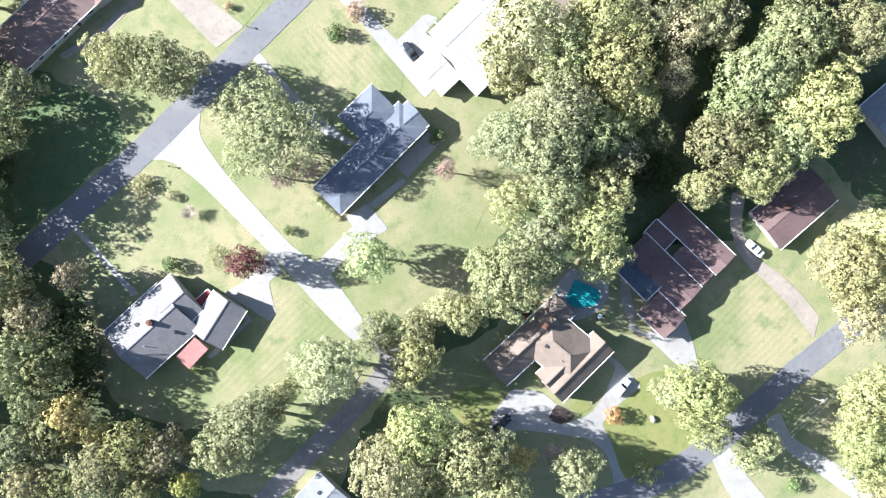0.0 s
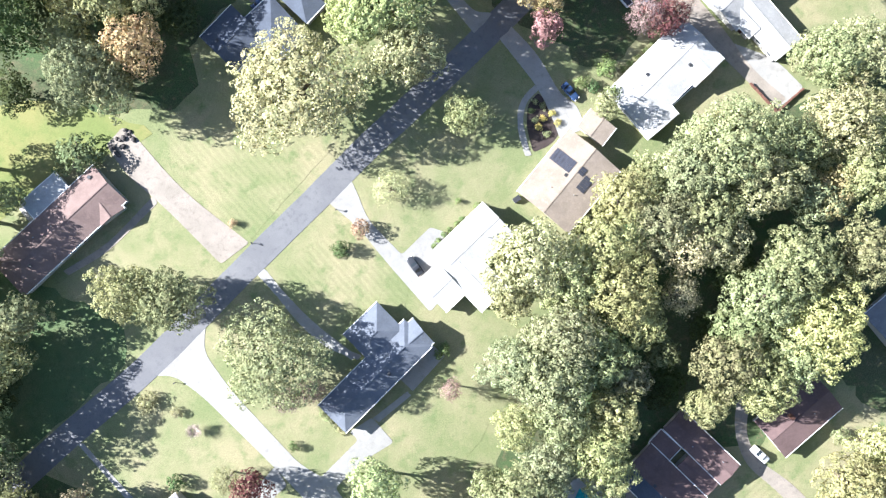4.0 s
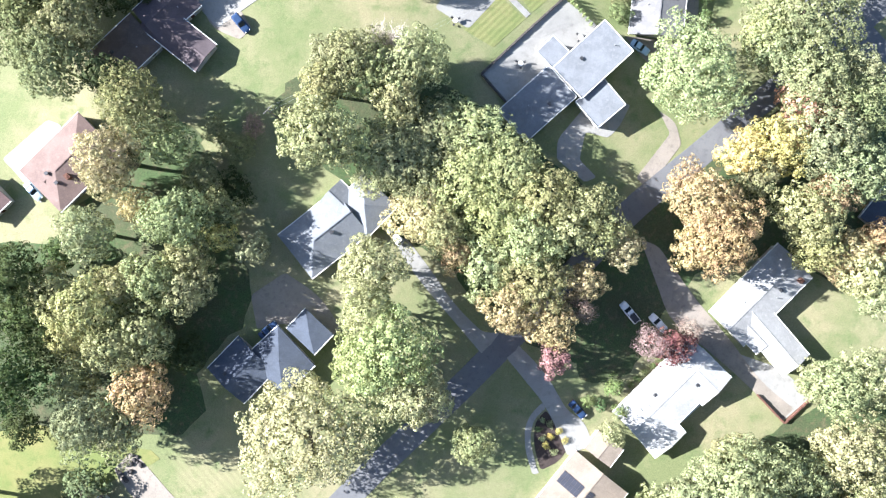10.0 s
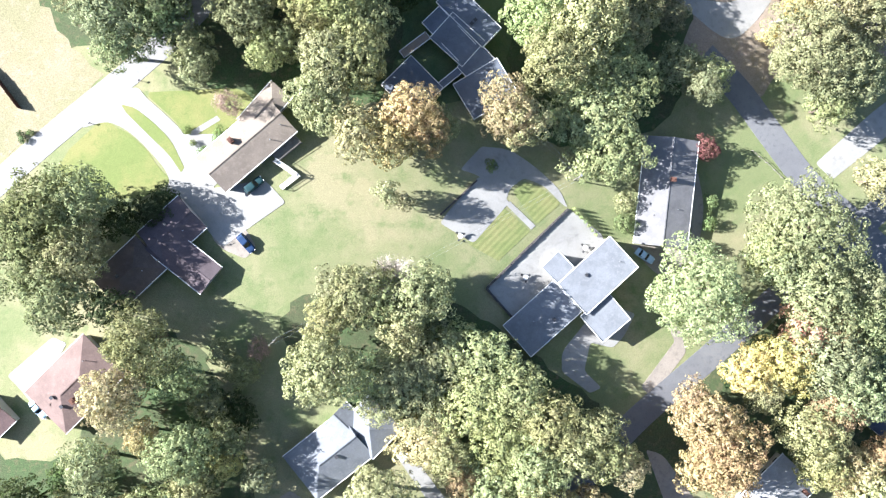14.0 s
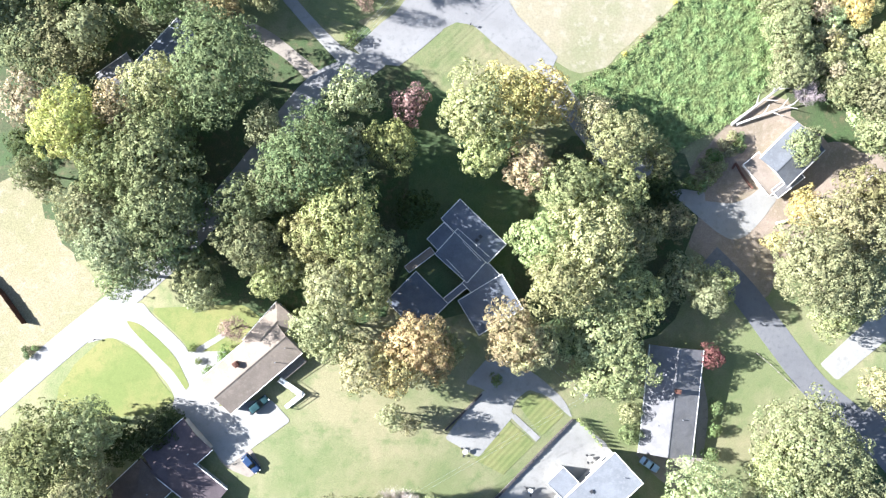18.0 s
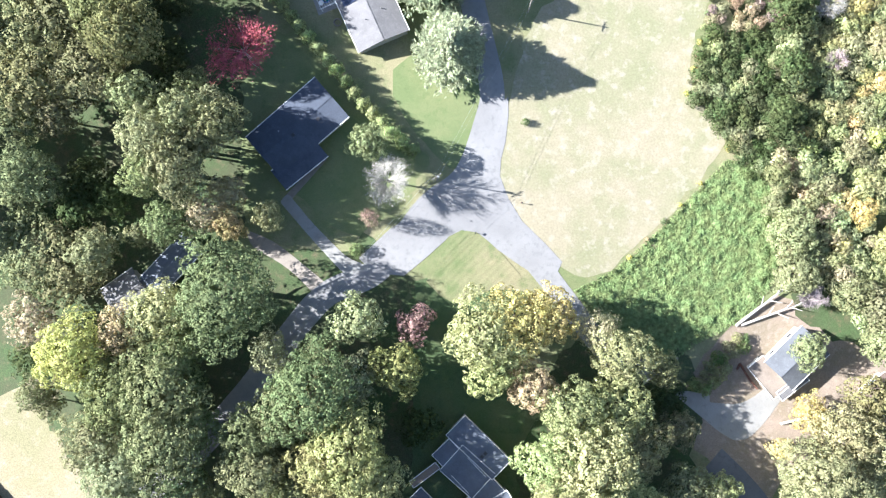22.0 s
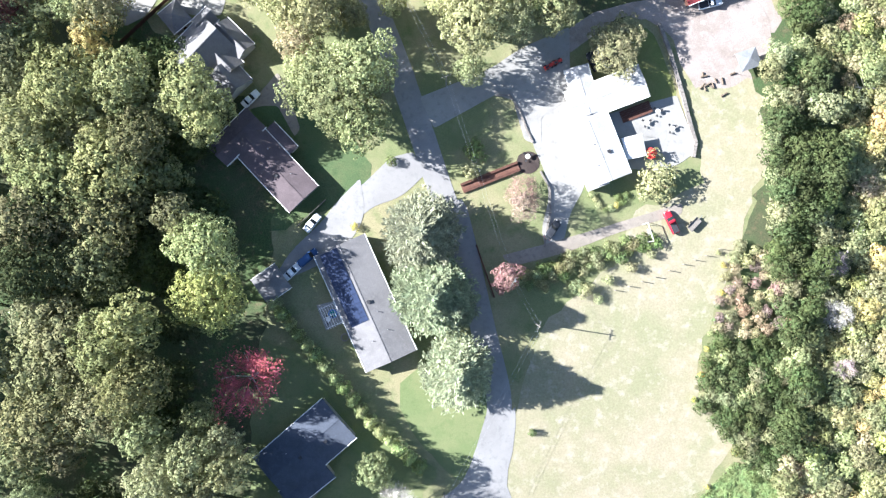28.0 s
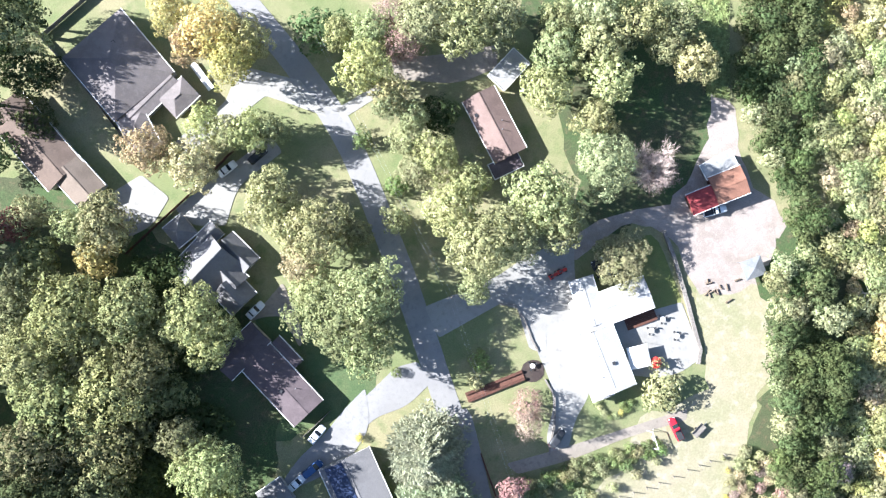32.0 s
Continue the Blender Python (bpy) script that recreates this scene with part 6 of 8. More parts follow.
grove([
    (-31.8, 18.9, 3.4, 11.1, "br"), (-26.2, 50.8, 1.5, 1.0, "d_"), (18.6, 49.1, 9.5, 22.7, "lg"), (14.4, 41.7, 6.2, 16.3, "lg"),
    (27.9, 44.7, 8.0, 19.6, "lg"), (38.8, 42.1, 9.0, 21.5, "yg"), (35.8, 52.6, 8.0, 19.6, "yg"), (44.3, 35.1, 6.3, 16.3, "yg"),
    (55.5, 51.5, 6.9, 17.3, "gb"), (54.7, 40.8, 5.3, 14.4, "gb"), (63.7, 53.1, 6.6, 16.8, "g"), (25.8, 31.6, 9.0, 21.5, "g"),
    (15.6, 24.7, 7.5, 18.7, "bg"), (23.2, 22.6, 9.2, 22.0, "bg"), (34.0, 26.2, 7.6, 18.7, "g"), (41.2, 22.0, 5.6, 14.9, "bg"),
    (26.2, 11.9, 7.2, 18.0, "g"), (38.3, 13.3, 6.8, 17.3, "yg"), (34.9, 4.7, 7.3, 18.2, "yg"), (15.9, 10.6, 5.5, 14.9, "lg")])
grove([
    (15.5, -6.3, 9.5, 22.5, "g"), (23.0, 1.4, 7.2, 18.0, "bg"), (9.8, -3.8, 4.7, 13.5, "g"), (37.3, -1.9, 6.0, 15.6, "lg"),
    (72.9, 40.8, 8.9, 21.1, "g"), (81.0, 48.1, 8.9, 21.1, "g"), (68.7, 33.4, 6.7, 16.8, "g"), (86.9, 33.0, 9.7, 22.5, "yg"),
    (64.7, 25.2, 8.2, 19.6, "yg!"), (73.9, 20.7, 7.7, 18.7, "yg"), (81.3, 26.7, 7.7, 18.7, "lg"), (98.6, 50.7, 8.0, 19.2, "ol"),
    (75.3, 15.7, 4.9, 13.5, "yg"), (61.3, 14.3, 5.1, 14.0, "ol"), (50.3, 27.5, 4.8, 13.5, "ol!"), (53.1, 19.6, 4.8, 13.5, "dg"),
    (50.6, 16.3, 4.0, 12.1, "dg"), (94.1, 45.4, 5.4, 14.4, "g"), (68.8, 46.8, 5.9, 15.4, "dg"), (62.9, 32.5, 4.0, 12.1, "dg")])
grove([
    (97.1, -5.2, 9.6, 22.0, "yg"), (104.6, 3.5, 7.1, 17.3, "yg"), (101.0, -15.5, 6.8, 16.8, "yg"), (60.5, -34.6, 8.3, 19.6, "yg"),
    (55.2, -33.9, 4.9, 13.5, "lg"), (64.9, -44.3, 4.9, 13.5, "ol"), (103.4, -36.5, 8.2, 19.2, "yg"), (101.4, -46.8, 8.2, 19.2, "yg"),
    (107.0, -57.1, 6.1, 15.4, "yg"), (98.6, 4.7, 2.3, 3.6, "l_"), (-6.3, -42.6, 7.8, 19.2, "yg"), (-12.1, -50.1, 8.5, 20.6, "ol"),
    (6.0, -47.3, 8.3, 20.1, "ol"), (13.3, -54.7, 6.6, 16.8, "yg"), (-2.5, -55.8, 6.1, 15.9, "ol"), (19.1, -49.9, 3.2, 10.7, "y"),
    (27.2, -49.3, 3.8, 11.6, "ba"), (31.3, -52.4, 5.9, 15.4, "bg"), (50.6, -55.9, 3.1, 4.9, "l_"), (42.1, -41.4, 2.4, 3.8, "o_")])
grove([
    (78.4, -47.6, 3.9, 11.6, "g"), (74.7, -52.3, 3.3, 10.7, "bg"), (88.8, -59.9, 2.0, 3.1, "g_"), (-25.5, -26.7, 7.7, 19.2, "bp"),
    (-36.7, -33.0, 3.4, 11.1, "ol"), (-15.2, -18.9, 4.5, 13.0, "g"), (-6.4, -26.0, 5.7, 15.4, "yg"), (-6.4, -18.2, 4.7, 13.5, "g"),
    (0.8, -13.7, 4.5, 13.0, "yg"), (5.4, -15.0, 5.0, 14.0, "bp"), (-12.5, -22.4, 2.7, 9.7, "g"), (-44.0, -38.9, 7.4, 18.7, "bg"),
    (-50.1, -45.6, 6.4, 16.8, "bg"), (-39.6, -36.8, 3.9, 12.1, "bg"), (-84.7, -37.4, 5.2, 14.4, "y!"), (-80.5, -42.4, 3.9, 12.1, "y!"),
    (-89.3, -42.3, 6.4, 16.8, "g!"), (-96.4, -44.9, 6.4, 16.8, "g!"), (-77.9, -50.4, 7.4, 18.7, "yg!"), (-70.6, -44.2, 6.4, 16.8, "ol!")])
grove([
    (-63.3, -45.8, 5.7, 15.4, "gb!"), (-59.7, -54.4, 3.7, 11.6, "yb!"), (-94.0, -53.4, 6.4, 16.8, "yg!"), (-86.4, -54.5, 5.2, 14.4, "ol!"),
    (-68.8, -55.2, 5.2, 14.4, "yg!"), (-98.4, -7.6, 6.4, 16.0, "ol!"), (-94.0, -15.2, 6.4, 15.5, "g!"), (-96.5, -25.3, 7.6, 18.0, "g!"),
    (-89.0, -26.2, 6.4, 16.0, "ol!"), (-93.5, -34.1, 5.7, 15.4, "g!"), (-86.3, -16.0, 5.2, 14.4, "dg"), (-83.5, -25.8, 4.7, 13.5, "dg"),
    (-64.7, -3.9, 2.1, 3.6, "d_"), (-59.3, -28.9, 1.2, 2.0, "g_"), (-85.0, -6.4, 3.9, 12.1, "gb!"), (-84.9, -32.3, 4.7, 13.5, "dg")])
grove([
    (-75.5, 148.8, 7.2, 22.0, "pt"), (-69.5, 160.5, 7.4, 23.0, "ol"), (-63.0, 152.0, 5.6, 16.0, "g"), (-79.3, 144.1, 4.3, 13.0, "pt"), (-71.6, 138.3, 4.3, 13.0, "o"),
    (-82.2, 132.3, 6.3, 16.8, "bg"), (-91.5, 127.6, 4.8, 14.0, "dg"), (-61.5, 135.7, 7.2, 18.7, "g"), (-53.4, 132.1, 3.6, 11.6, "y"),
    (-59.8, 127.4, 5.3, 14.9, "yg"), (-67.1, 122.2, 6.3, 16.8, "bg"), (-59.7, 119.8, 5.8, 15.9, "g"), (-81.7, 116.5, 7.5, 19.2, "yg"),
    (-74.4, 121.1, 5.6, 15.4, "yg"), (-76.0, 107.7, 6.6, 17.3, "ol"), (-86.1, 109.7, 5.6, 15.4, "yg"), (-69.1, 110.3, 6.3, 16.8, "g"),
    (-85.9, 98.9, 5.1, 14.4, "ol"), (-82.1, 90.7, 7.3, 18.7, "bg"), (-69.8, 97.0, 6.6, 17.3, "o"), (-75.8, 88.1, 6.1, 16.3, "g")])
grove([
    (-97.5, 123.4, 7.5, 19.2, "dg"), (-95.8, 114.6, 8.2, 20.6, "dg"), (-97.3, 100.8, 8.3, 20.6, "dg"), (-100.5, 88.0, 5.6, 15.4, "dg"),
    (-94.0, 105.9, 6.3, 16.8, "dg"), (-51.0, 142.6, 4.8, 14.0, "dg"), (-57.6, 145.5, 4.8, 9.0, "g"), (-50.5, 152.5, 4.0, 6.5, "ol"), (-55.5, 156.5, 3.2, 5.0, "g"), (-47.0, 157.5, 3.0, 4.5, "br"), (-52.5, 138.3, 4.3, 13.0, "g"),
    (-45.8, 129.0, 3.6, 11.6, "g"), (-88.8, 118.5, 6.3, 16.8, "yg"), (-61.7, 104.6, 4.6, 13.5, "dg"), (-86.7, 73.6, 5.3, 6.0, "d_"),
    (-102.1, 63.3, 3.9, 8.0, "ol"), (-112.4, 71.5, 7.6, 17.0, "g"), (-111.9, 58.7, 7.6, 17.0, "g"), (-110.0, 47.2, 7.7, 17.0, "g"),
    (-33.8, 87.5, 14.1, 19.0, "lg"), (-18.7, 124.8, 7.8, 18.0, "bp"), (-19.3, 114.7, 7.3, 18.0, "bp"), (-14.1, 106.4, 9.5, 22.9, "lg")])
grove([
    (-9.9, 96.3, 7.4, 18.7, "lg"), (-20.6, 104.0, 7.1, 18.2, "yg"), (-7.4, 94.4, 6.4, 16.8, "lg"), (-30.0, 154.0, 8.6, 21.5, "yg"),
    (-14.4, 149.5, 10.3, 13.0, "lg"), (-6.1, 155.1, 9.1, 12.0, "lg"), (-8.1, 137.1, 7.5, 11.0, "pt"), (3.6, 155.2, 9.1, 13.0, "lg"),
    (2.3, 144.8, 9.1, 13.0, "lg"), (12.7, 147.4, 7.8, 15.0, "lg"), (8.8, 136.4, 8.8, 14.0, "lg"), (20.4, 140.8, 7.5, 17.0, "yg"),
    (26.3, 133.9, 6.8, 17.0, "yg"), (16.5, 131.1, 7.7, 17.0, "lg"), (6.9, 124.8, 6.8, 14.0, "lg"), (17.8, 121.4, 8.0, 17.0, "yg"),
    (12.6, 115.6, 6.5, 16.8, "o"), (21.2, 111.8, 6.2, 16.3, "o"), (29.3, 121.1, 5.0, 14.0, "o"), (38.8, 129.8, 5.0, 14.0, "pt")])
grove([
    (31.0, 139.2, 5.7, 17.0, "lg"), (33.8, 132.8, 6.0, 16.0, "lg"), (29.1, 115.2, 4.2, 12.6, "br"), (-2.9, 132.9, 5.2, 14.4, "ol"),
    (-0.3, 128.0, 4.4, 13.0, "o"), (57.6, 139.5, 7.9, 19.2, "o"), (61.9, 132.1, 8.6, 20.6, "o"), (56.8, 129.2, 6.1, 15.9, "o"),
    (54.9, 144.8, 5.1, 14.0, "o"), (76.8, 154.2, 7.2, 17.8, "y"), (68.3, 151.7, 5.9, 15.4, "y"), (86.0, 154.4, 9.3, 21.5, "bg"),
    (93.7, 147.3, 8.8, 20.6, "bg"), (82.4, 136.6, 7.7, 18.7, "yg"), (89.0, 141.8, 6.5, 16.3, "o"), (85.8, 128.9, 6.2, 15.9, "yg"),
    (94.5, 128.4, 5.7, 14.9, "o"), (101.0, 130.5, 5.4, 14.4, "o"), (96.7, 123.5, 6.5, 16.3, "lg"), (90.9, 125.8, 4.6, 13.0, "o")])
grove([
    (72.6, 147.2, 5.4, 14.4, "lg"), (101.7, 118.2, 6.2, 15.9, "bp"), (51.0, 106.0, 4.8, 13.5, "rd"), (46.3, 106.7, 4.8, 13.5, "br"),
    (22.9, 103.3, 4.0, 12.1, "rp"), (55.6, 109.4, 3.5, 11.1, "br"), (4.0, 83.2, 5.0, 9.0, "bp"), (90.0, 96.7, 7.7, 18.7, "g"),
    (97.6, 98.0, 7.7, 18.7, "lg"), (86.2, 97.3, 4.9, 13.5, "bg"), (91.9, 81.6, 9.0, 21.1, "lg"), (100.2, 82.0, 7.7, 18.7, "lg"),
    (64.2, 75.6, 11.1, 24.0, "g"), (56.3, 69.5, 8.6, 20.6, "bg"), (72.4, 66.7, 8.6, 20.6, "g"), (79.0, 75.6, 7.7, 18.7, "g"),
    (90.9, 65.1, 6.2, 15.9, "o"), (86.0, 63.3, 6.4, 16.3, "bg"), (98.0, 68.8, 8.0, 19.2, "lg"), (40.2, 63.5, 7.1, 17.8, "yg")])
grove([
    (46.7, 67.0, 5.6, 14.9, "ol"), (52.5, 70.4, 6.3, 16.3, "bp"), (65.1, 80.7, 5.3, 14.4, "yg"), (60.0, 60.1, 7.9, 19.2, "g"),
    (49.3, 57.7, 7.8, 19.2, "bg"), (88.6, 76.4, 5.4, 14.4, "yg"), (37.2, 85.7, 3.2, 10.7, "g"), (40.3, 89.6, 2.2, 3.6, "g_"),
    (32.4, 92.1, 1.8, 2.9, "g_"), (38.4, 95.8, 2.5, 4.0, "g_"), (35.5, 91.0, 1.6, 2.7, "d_"), (-13.6, 66.0, 4.5, 6.0, "sp"),
    (-21.0, 56.5, 2.4, 4.0, "b_"), (-25.4, 51.7, 2.1, 3.6, "d_"), (7.3, 61.8, 1.2, 2.0, "g_"), (2.5, 63.2, 0.8, 1.3, "g_"),
    (5.5, 58.4, 1.2, 2.0, "g_"), (-51.2, 57.7, 1.1, 1.8, "b_")])
grove([
    (-102.5, 267.0, 6.8, 17.3, "gb!"), (-90.5, 257.5, 5.2, 14.4, "yg"), (-79.4, 250.6, 8.4, 20.6, "kg"), (-69.2, 252.8, 9.6, 22.9, "kg"),
    (-80.2, 264.3, 6.2, 16.3, "pt"), (-74.5, 267.0, 6.0, 15.9, "kg"), (-66.5, 258.7, 7.2, 18.2, "kg"), (-84.8, 240.5, 7.4, 18.7, "bg"),
    (-78.2, 233.3, 8.4, 20.6, "bg"), (-67.6, 240.6, 9.5, 22.9, "kg"), (-76.7, 226.5, 5.9, 15.9, "bg"), (-66.4, 232.2, 5.9, 15.9, "kg"),
    (-62.8, 242.6, 5.9, 15.9, "kg"), (-62.1, 227.2, 4.9, 14.0, "g"), (-60.3, 222.7, 4.4, 13.0, "bp"), (-99.1, 247.3, 4.0, 12.1, "ol!"),
    (-83.9, 257.4, 5.2, 14.4, "kg"), (-105.3, 257.6, 5.3, 14.4, "dg"), (-35.6, 252.0, 10.6, 24.0, "kg"), (-42.6, 246.3, 6.9, 17.8, "kg")])
grove([
    (-50.2, 241.8, 6.9, 17.8, "kg"), (-48.7, 233.3, 7.1, 18.2, "g"), (-28.7, 253.7, 6.7, 17.3, "bg"), (-17.2, 256.1, 6.0, 15.9, "yb"),
    (-27.5, 238.9, 9.3, 22.5, "yg"), (-22.7, 232.2, 7.2, 18.2, "yg"), (-33.5, 235.3, 7.1, 18.2, "yg"), (-29.5, 223.1, 7.4, 18.7, "lg"),
    (-22.6, 223.8, 7.1, 18.2, "yg"), (-40.2, 227.8, 4.9, 14.0, "ol"), (-44.3, 225.9, 4.9, 14.0, "bp"), (-33.5, 215.5, 5.9, 15.9, "bp"),
    (-45.9, 259.9, 5.2, 14.4, "g"), (-12.0, 241.8, 5.2, 14.4, "dg"), (-13.1, 266.1, 4.5, 13.0, "rp"), (-35.7, 247.8, 6.4, 16.8, "lg"),
    (-26.4, 267.9, 6.0, 15.9, "lg"), (2.4, 264.4, 8.9, 21.1, "yg"), (11.6, 267.0, 8.0, 18.7, "y"), (19.0, 268.0, 6.8, 16.5, "y")])
grove([
    (5.2, 255.3, 6.4, 16.3, "yg"), (30.5, 264.5, 5.7, 14.9, "gb"), (36.3, 258.7, 7.5, 18.2, "ol"), (14.6, 251.6, 6.1, 15.9, "pt"),
    (23.8, 246.1, 7.7, 18.7, "yg"), (34.4, 246.2, 8.8, 15.0, "yg"), (28.6, 233.9, 9.9, 22.9, "lg"), (18.3, 234.0, 7.4, 18.2, "lg"),
    (40.9, 235.1, 7.5, 12.0, "yg"), (22.0, 224.7, 8.6, 20.6, "yg"), (36.4, 222.4, 10.3, 14.0, "lg"), (30.9, 212.9, 9.7, 13.0, "lg"),
    (35.0, 204.2, 9.4, 12.0, "lg"), (10.8, 212.3, 7.3, 18.2, "pt"), (49.5, 247.3, 5.2, 14.0, "dg"), (53.8, 225.2, 6.3, 10.0, "g"),
    (62.1, 223.3, 5.4, 9.0, "yg"), (59.4, 220.5, 4.4, 12.6, "g"), (52.4, 239.1, 4.6, 8.0, "g"), (47.1, 254.4, 4.1, 12.1, "ol")])
grove([
    (83.6, 228.4, 10.5, 23.4, "g"), (92.8, 223.1, 9.0, 20.6, "bg"), (90.6, 238.3, 8.5, 19.6, "yg"), (100.3, 246.1, 7.7, 18.2, "yg!"),
    (98.8, 235.0, 7.7, 18.2, "yg!"), (85.5, 242.3, 5.0, 9.0, "y"), (85.0, 258.2, 4.6, 10.0, "ol"), (81.0, 288.0, 6.6, 9.0, "bp"), (82.0, 277.5, 5.6, 8.5, "g"), (77.8, 234.0, 2.8, 9.7, "y"), (81.5, 227.6, 3.9, 11.6, "g"),
    (102.6, 260.3, 6.4, 15.9, "lg!"), (96.3, 271.8, 5.1, 13.5, "ol!"), (101.6, 268.9, 5.6, 14.4, "g!"), (90.4, 215.7, 5.6, 14.4, "g"),
    (-11.2, 211.1, 7.1, 18.2, "o"), (-15.6, 204.7, 6.1, 16.3, "y"), (-7.4, 207.8, 5.4, 14.9, "o"), (-23.2, 206.7, 6.6, 17.3, "pt"),
    (-17.1, 193.5, 3.1, 10.7, "bp"), (-13.0, 191.4, 2.4, 9.2, "bp"), (-29.7, 211.1, 5.4, 14.9, "bp"), (-53.3, 213.9, 3.4, 11.1, "br")])
grove([
    (-4.1, 209.0, 3.9, 12.1, "ol"), (-92.7, 188.3, 9.7, 23.4, "ol!"), (-84.6, 192.3, 7.3, 18.7, "g"), (-95.0, 177.2, 9.6, 23.4, "g!"),
    (-85.8, 178.5, 7.0, 18.2, "ol"), (-78.6, 187.5, 5.1, 14.4, "dg"), (-88.8, 169.5, 8.2, 20.6, "ol!"), (-71.7, 189.4, 4.6, 13.5, "dg"),
    (-69.2, 193.0, 3.1, 10.7, "dg"), (-23.0, 171.0, 7.0, 18.2, "ol"), (-14.9, 174.5, 6.6, 17.3, "ba"), (-28.2, 171.2, 5.3, 14.9, "g"),
    (-18.0, 168.8, 6.3, 16.8, "ol"), (-101.3, 186.5, 7.6, 19.2, "g!"), (-77.5, 167.5, 5.5, 20.0, "dg"), (-9.2, 170.2, 7.6, 19.2, "lg"),
    (-13.0, 163.6, 6.3, 16.8, "yg"), (-29.4, 165.1, 5.8, 15.9, "yg"), (82.0, 184.7, 13.2, 20.0, "ol"), (74.4, 180.5, 6.8, 16.8, "yg")])
grove([
    (84.1, 168.8, 8.8, 20.6, "g"), (96.5, 170.1, 7.1, 17.3, "g"), (55.2, 170.1, 11.6, 20.0, "lg"), (61.0, 205.5, 3.2, 6.5, "rd"),
    (40.4, 192.2, 3.0, 4.9, "l_"), (40.5, 186.6, 2.8, 4.4, "g_"), (75.7, 176.4, 6.8, 16.8, "g"), (95.5, 161.8, 8.1, 19.2, "g"),
    (89.3, 160.2, 6.8, 16.8, "o"), (81.5, 160.3, 6.7, 16.8, "pk"), (63.0, 192.4, 2.0, 3.1, "g_"), (62.5, 187.1, 2.0, 3.1, "g_"),
    (61.4, 180.9, 2.1, 3.3, "g_"), (-64.7, 208.7, 1.1, 1.8, "g_"), (-63.2, 205.7, 0.9, 1.6, "g_"), (-56.8, 207.4, 1.9, 3.1, "g_"),
    (-60.1, 203.4, 1.7, 2.9, "g_"), (-105.6, 208.2, 0.9, 1.6, "d_"), (-103.1, 208.5, 0.9, 1.6, "d_"), (-104.8, 206.8, 1.1, 1.8, "d_")])
grove([
    (7.5, 200.7, 1.6, 2.7, "g_"), (102.7, 197.6, 5.5, 14.4, "lg")])
grove([
    (-55.2, 273.6, 11.6, 24.0, "kg"), (-70.5, 269.5, 7.0, 17.8, "lg"), (-89.7, 260.1, 8.5, 20.6, "yb"), (-101.6, 250.2, 4.0, 12.1, "ol"),
    (14.5, 210.4, 6.5, 16.8, "pt"), (-35.4, 259.5, 4.0, 12.1, "g")])
grove([
    (-102.4, 369.0, 8.5, 20.6, "dg"), (-89.6, 368.1, 7.3, 18.2, "ol!"), (-101.8, 356.1, 8.5, 20.6, "dg"), (-88.9, 356.8, 8.5, 20.6, "g!"),
    (-79.2, 359.7, 7.3, 18.2, "dg"), (-94.4, 340.4, 11.0, 24.0, "g!"), (-101.4, 333.4, 9.7, 24.0, "yg!"), (-83.5, 339.1, 8.5, 26.0, "yg!"), (-76.5, 345.0, 6.5, 25.0, "yg!"),
    (-99.9, 321.3, 9.7, 22.9, "yg!"), (-87.0, 323.9, 8.5, 25.0, "ol!"), (-76.0, 319.0, 6.5, 25.0, "ol!"), (-76.0, 331.0, 7.6, 26.0, "ol!"), (-106.4, 296.4, 5.8, 15.4, "bp!"),
    (-95.0, 280.5, 11.2, 13.5, "ol!"), (-103.1, 282.9, 9.7, 15.0, "g!"), (-86.0, 283.0, 6.0, 16.0, "ol!"),
    (-101.4, 346.7, 7.3, 18.2, "g!"), (-75.1, 369.3, 5.8, 14.0, "dg"), (-72.3, 353.1, 5.3, 14.4, "dg"), (-71.8, 342.0, 4.5, 12.0, "dg")])
grove([
    (-75.4, 321.3, 5.4, 14.0, "dg"), (-71.9, 330.4, 5.0, 13.0, "dg"), 
    # the four from (-102.0, 301.0) on are added dark crowns, filling a gap as shade
    (-80.3, 371.0, 5.5, 15.8, "g!"), (-66.5, 371.0, 6.5, 16.8, "dg"), (-102.0, 301.0, 7.0, 19.0, "kg"), (-91.5, 301.0, 5.6, 17.0, "dg"), (-94.5, 292.5, 6.2, 18.0, "dg"), (-84.5, 296.0, 5.2, 16.0, "dg"),
    (-104.6, 314.2, 6.5, 16.8, "g!"), (-94.8, 314.2, 5.3, 14.4, "ol!"), (-62.1, 361.4, 8.0, 19.6, "ol"),
    (-61.5, 349.8, 8.0, 19.6, "yb"), (-67.7, 366.2, 5.3, 14.4, "ol"), (-53.7, 330.7, 9.8, 14.0, "rb"), (-71.4, 308.5, 7.1, 24.0, "g"),
    (-65.6, 301.5, 7.0, 25.0, "g"), (-73.1, 300.8, 5.4, 22.0, "g"), (-58.5, 316.2, 4.4, 18.0, "g"), (-60.5, 309.0, 4.4, 20.0, "g")])
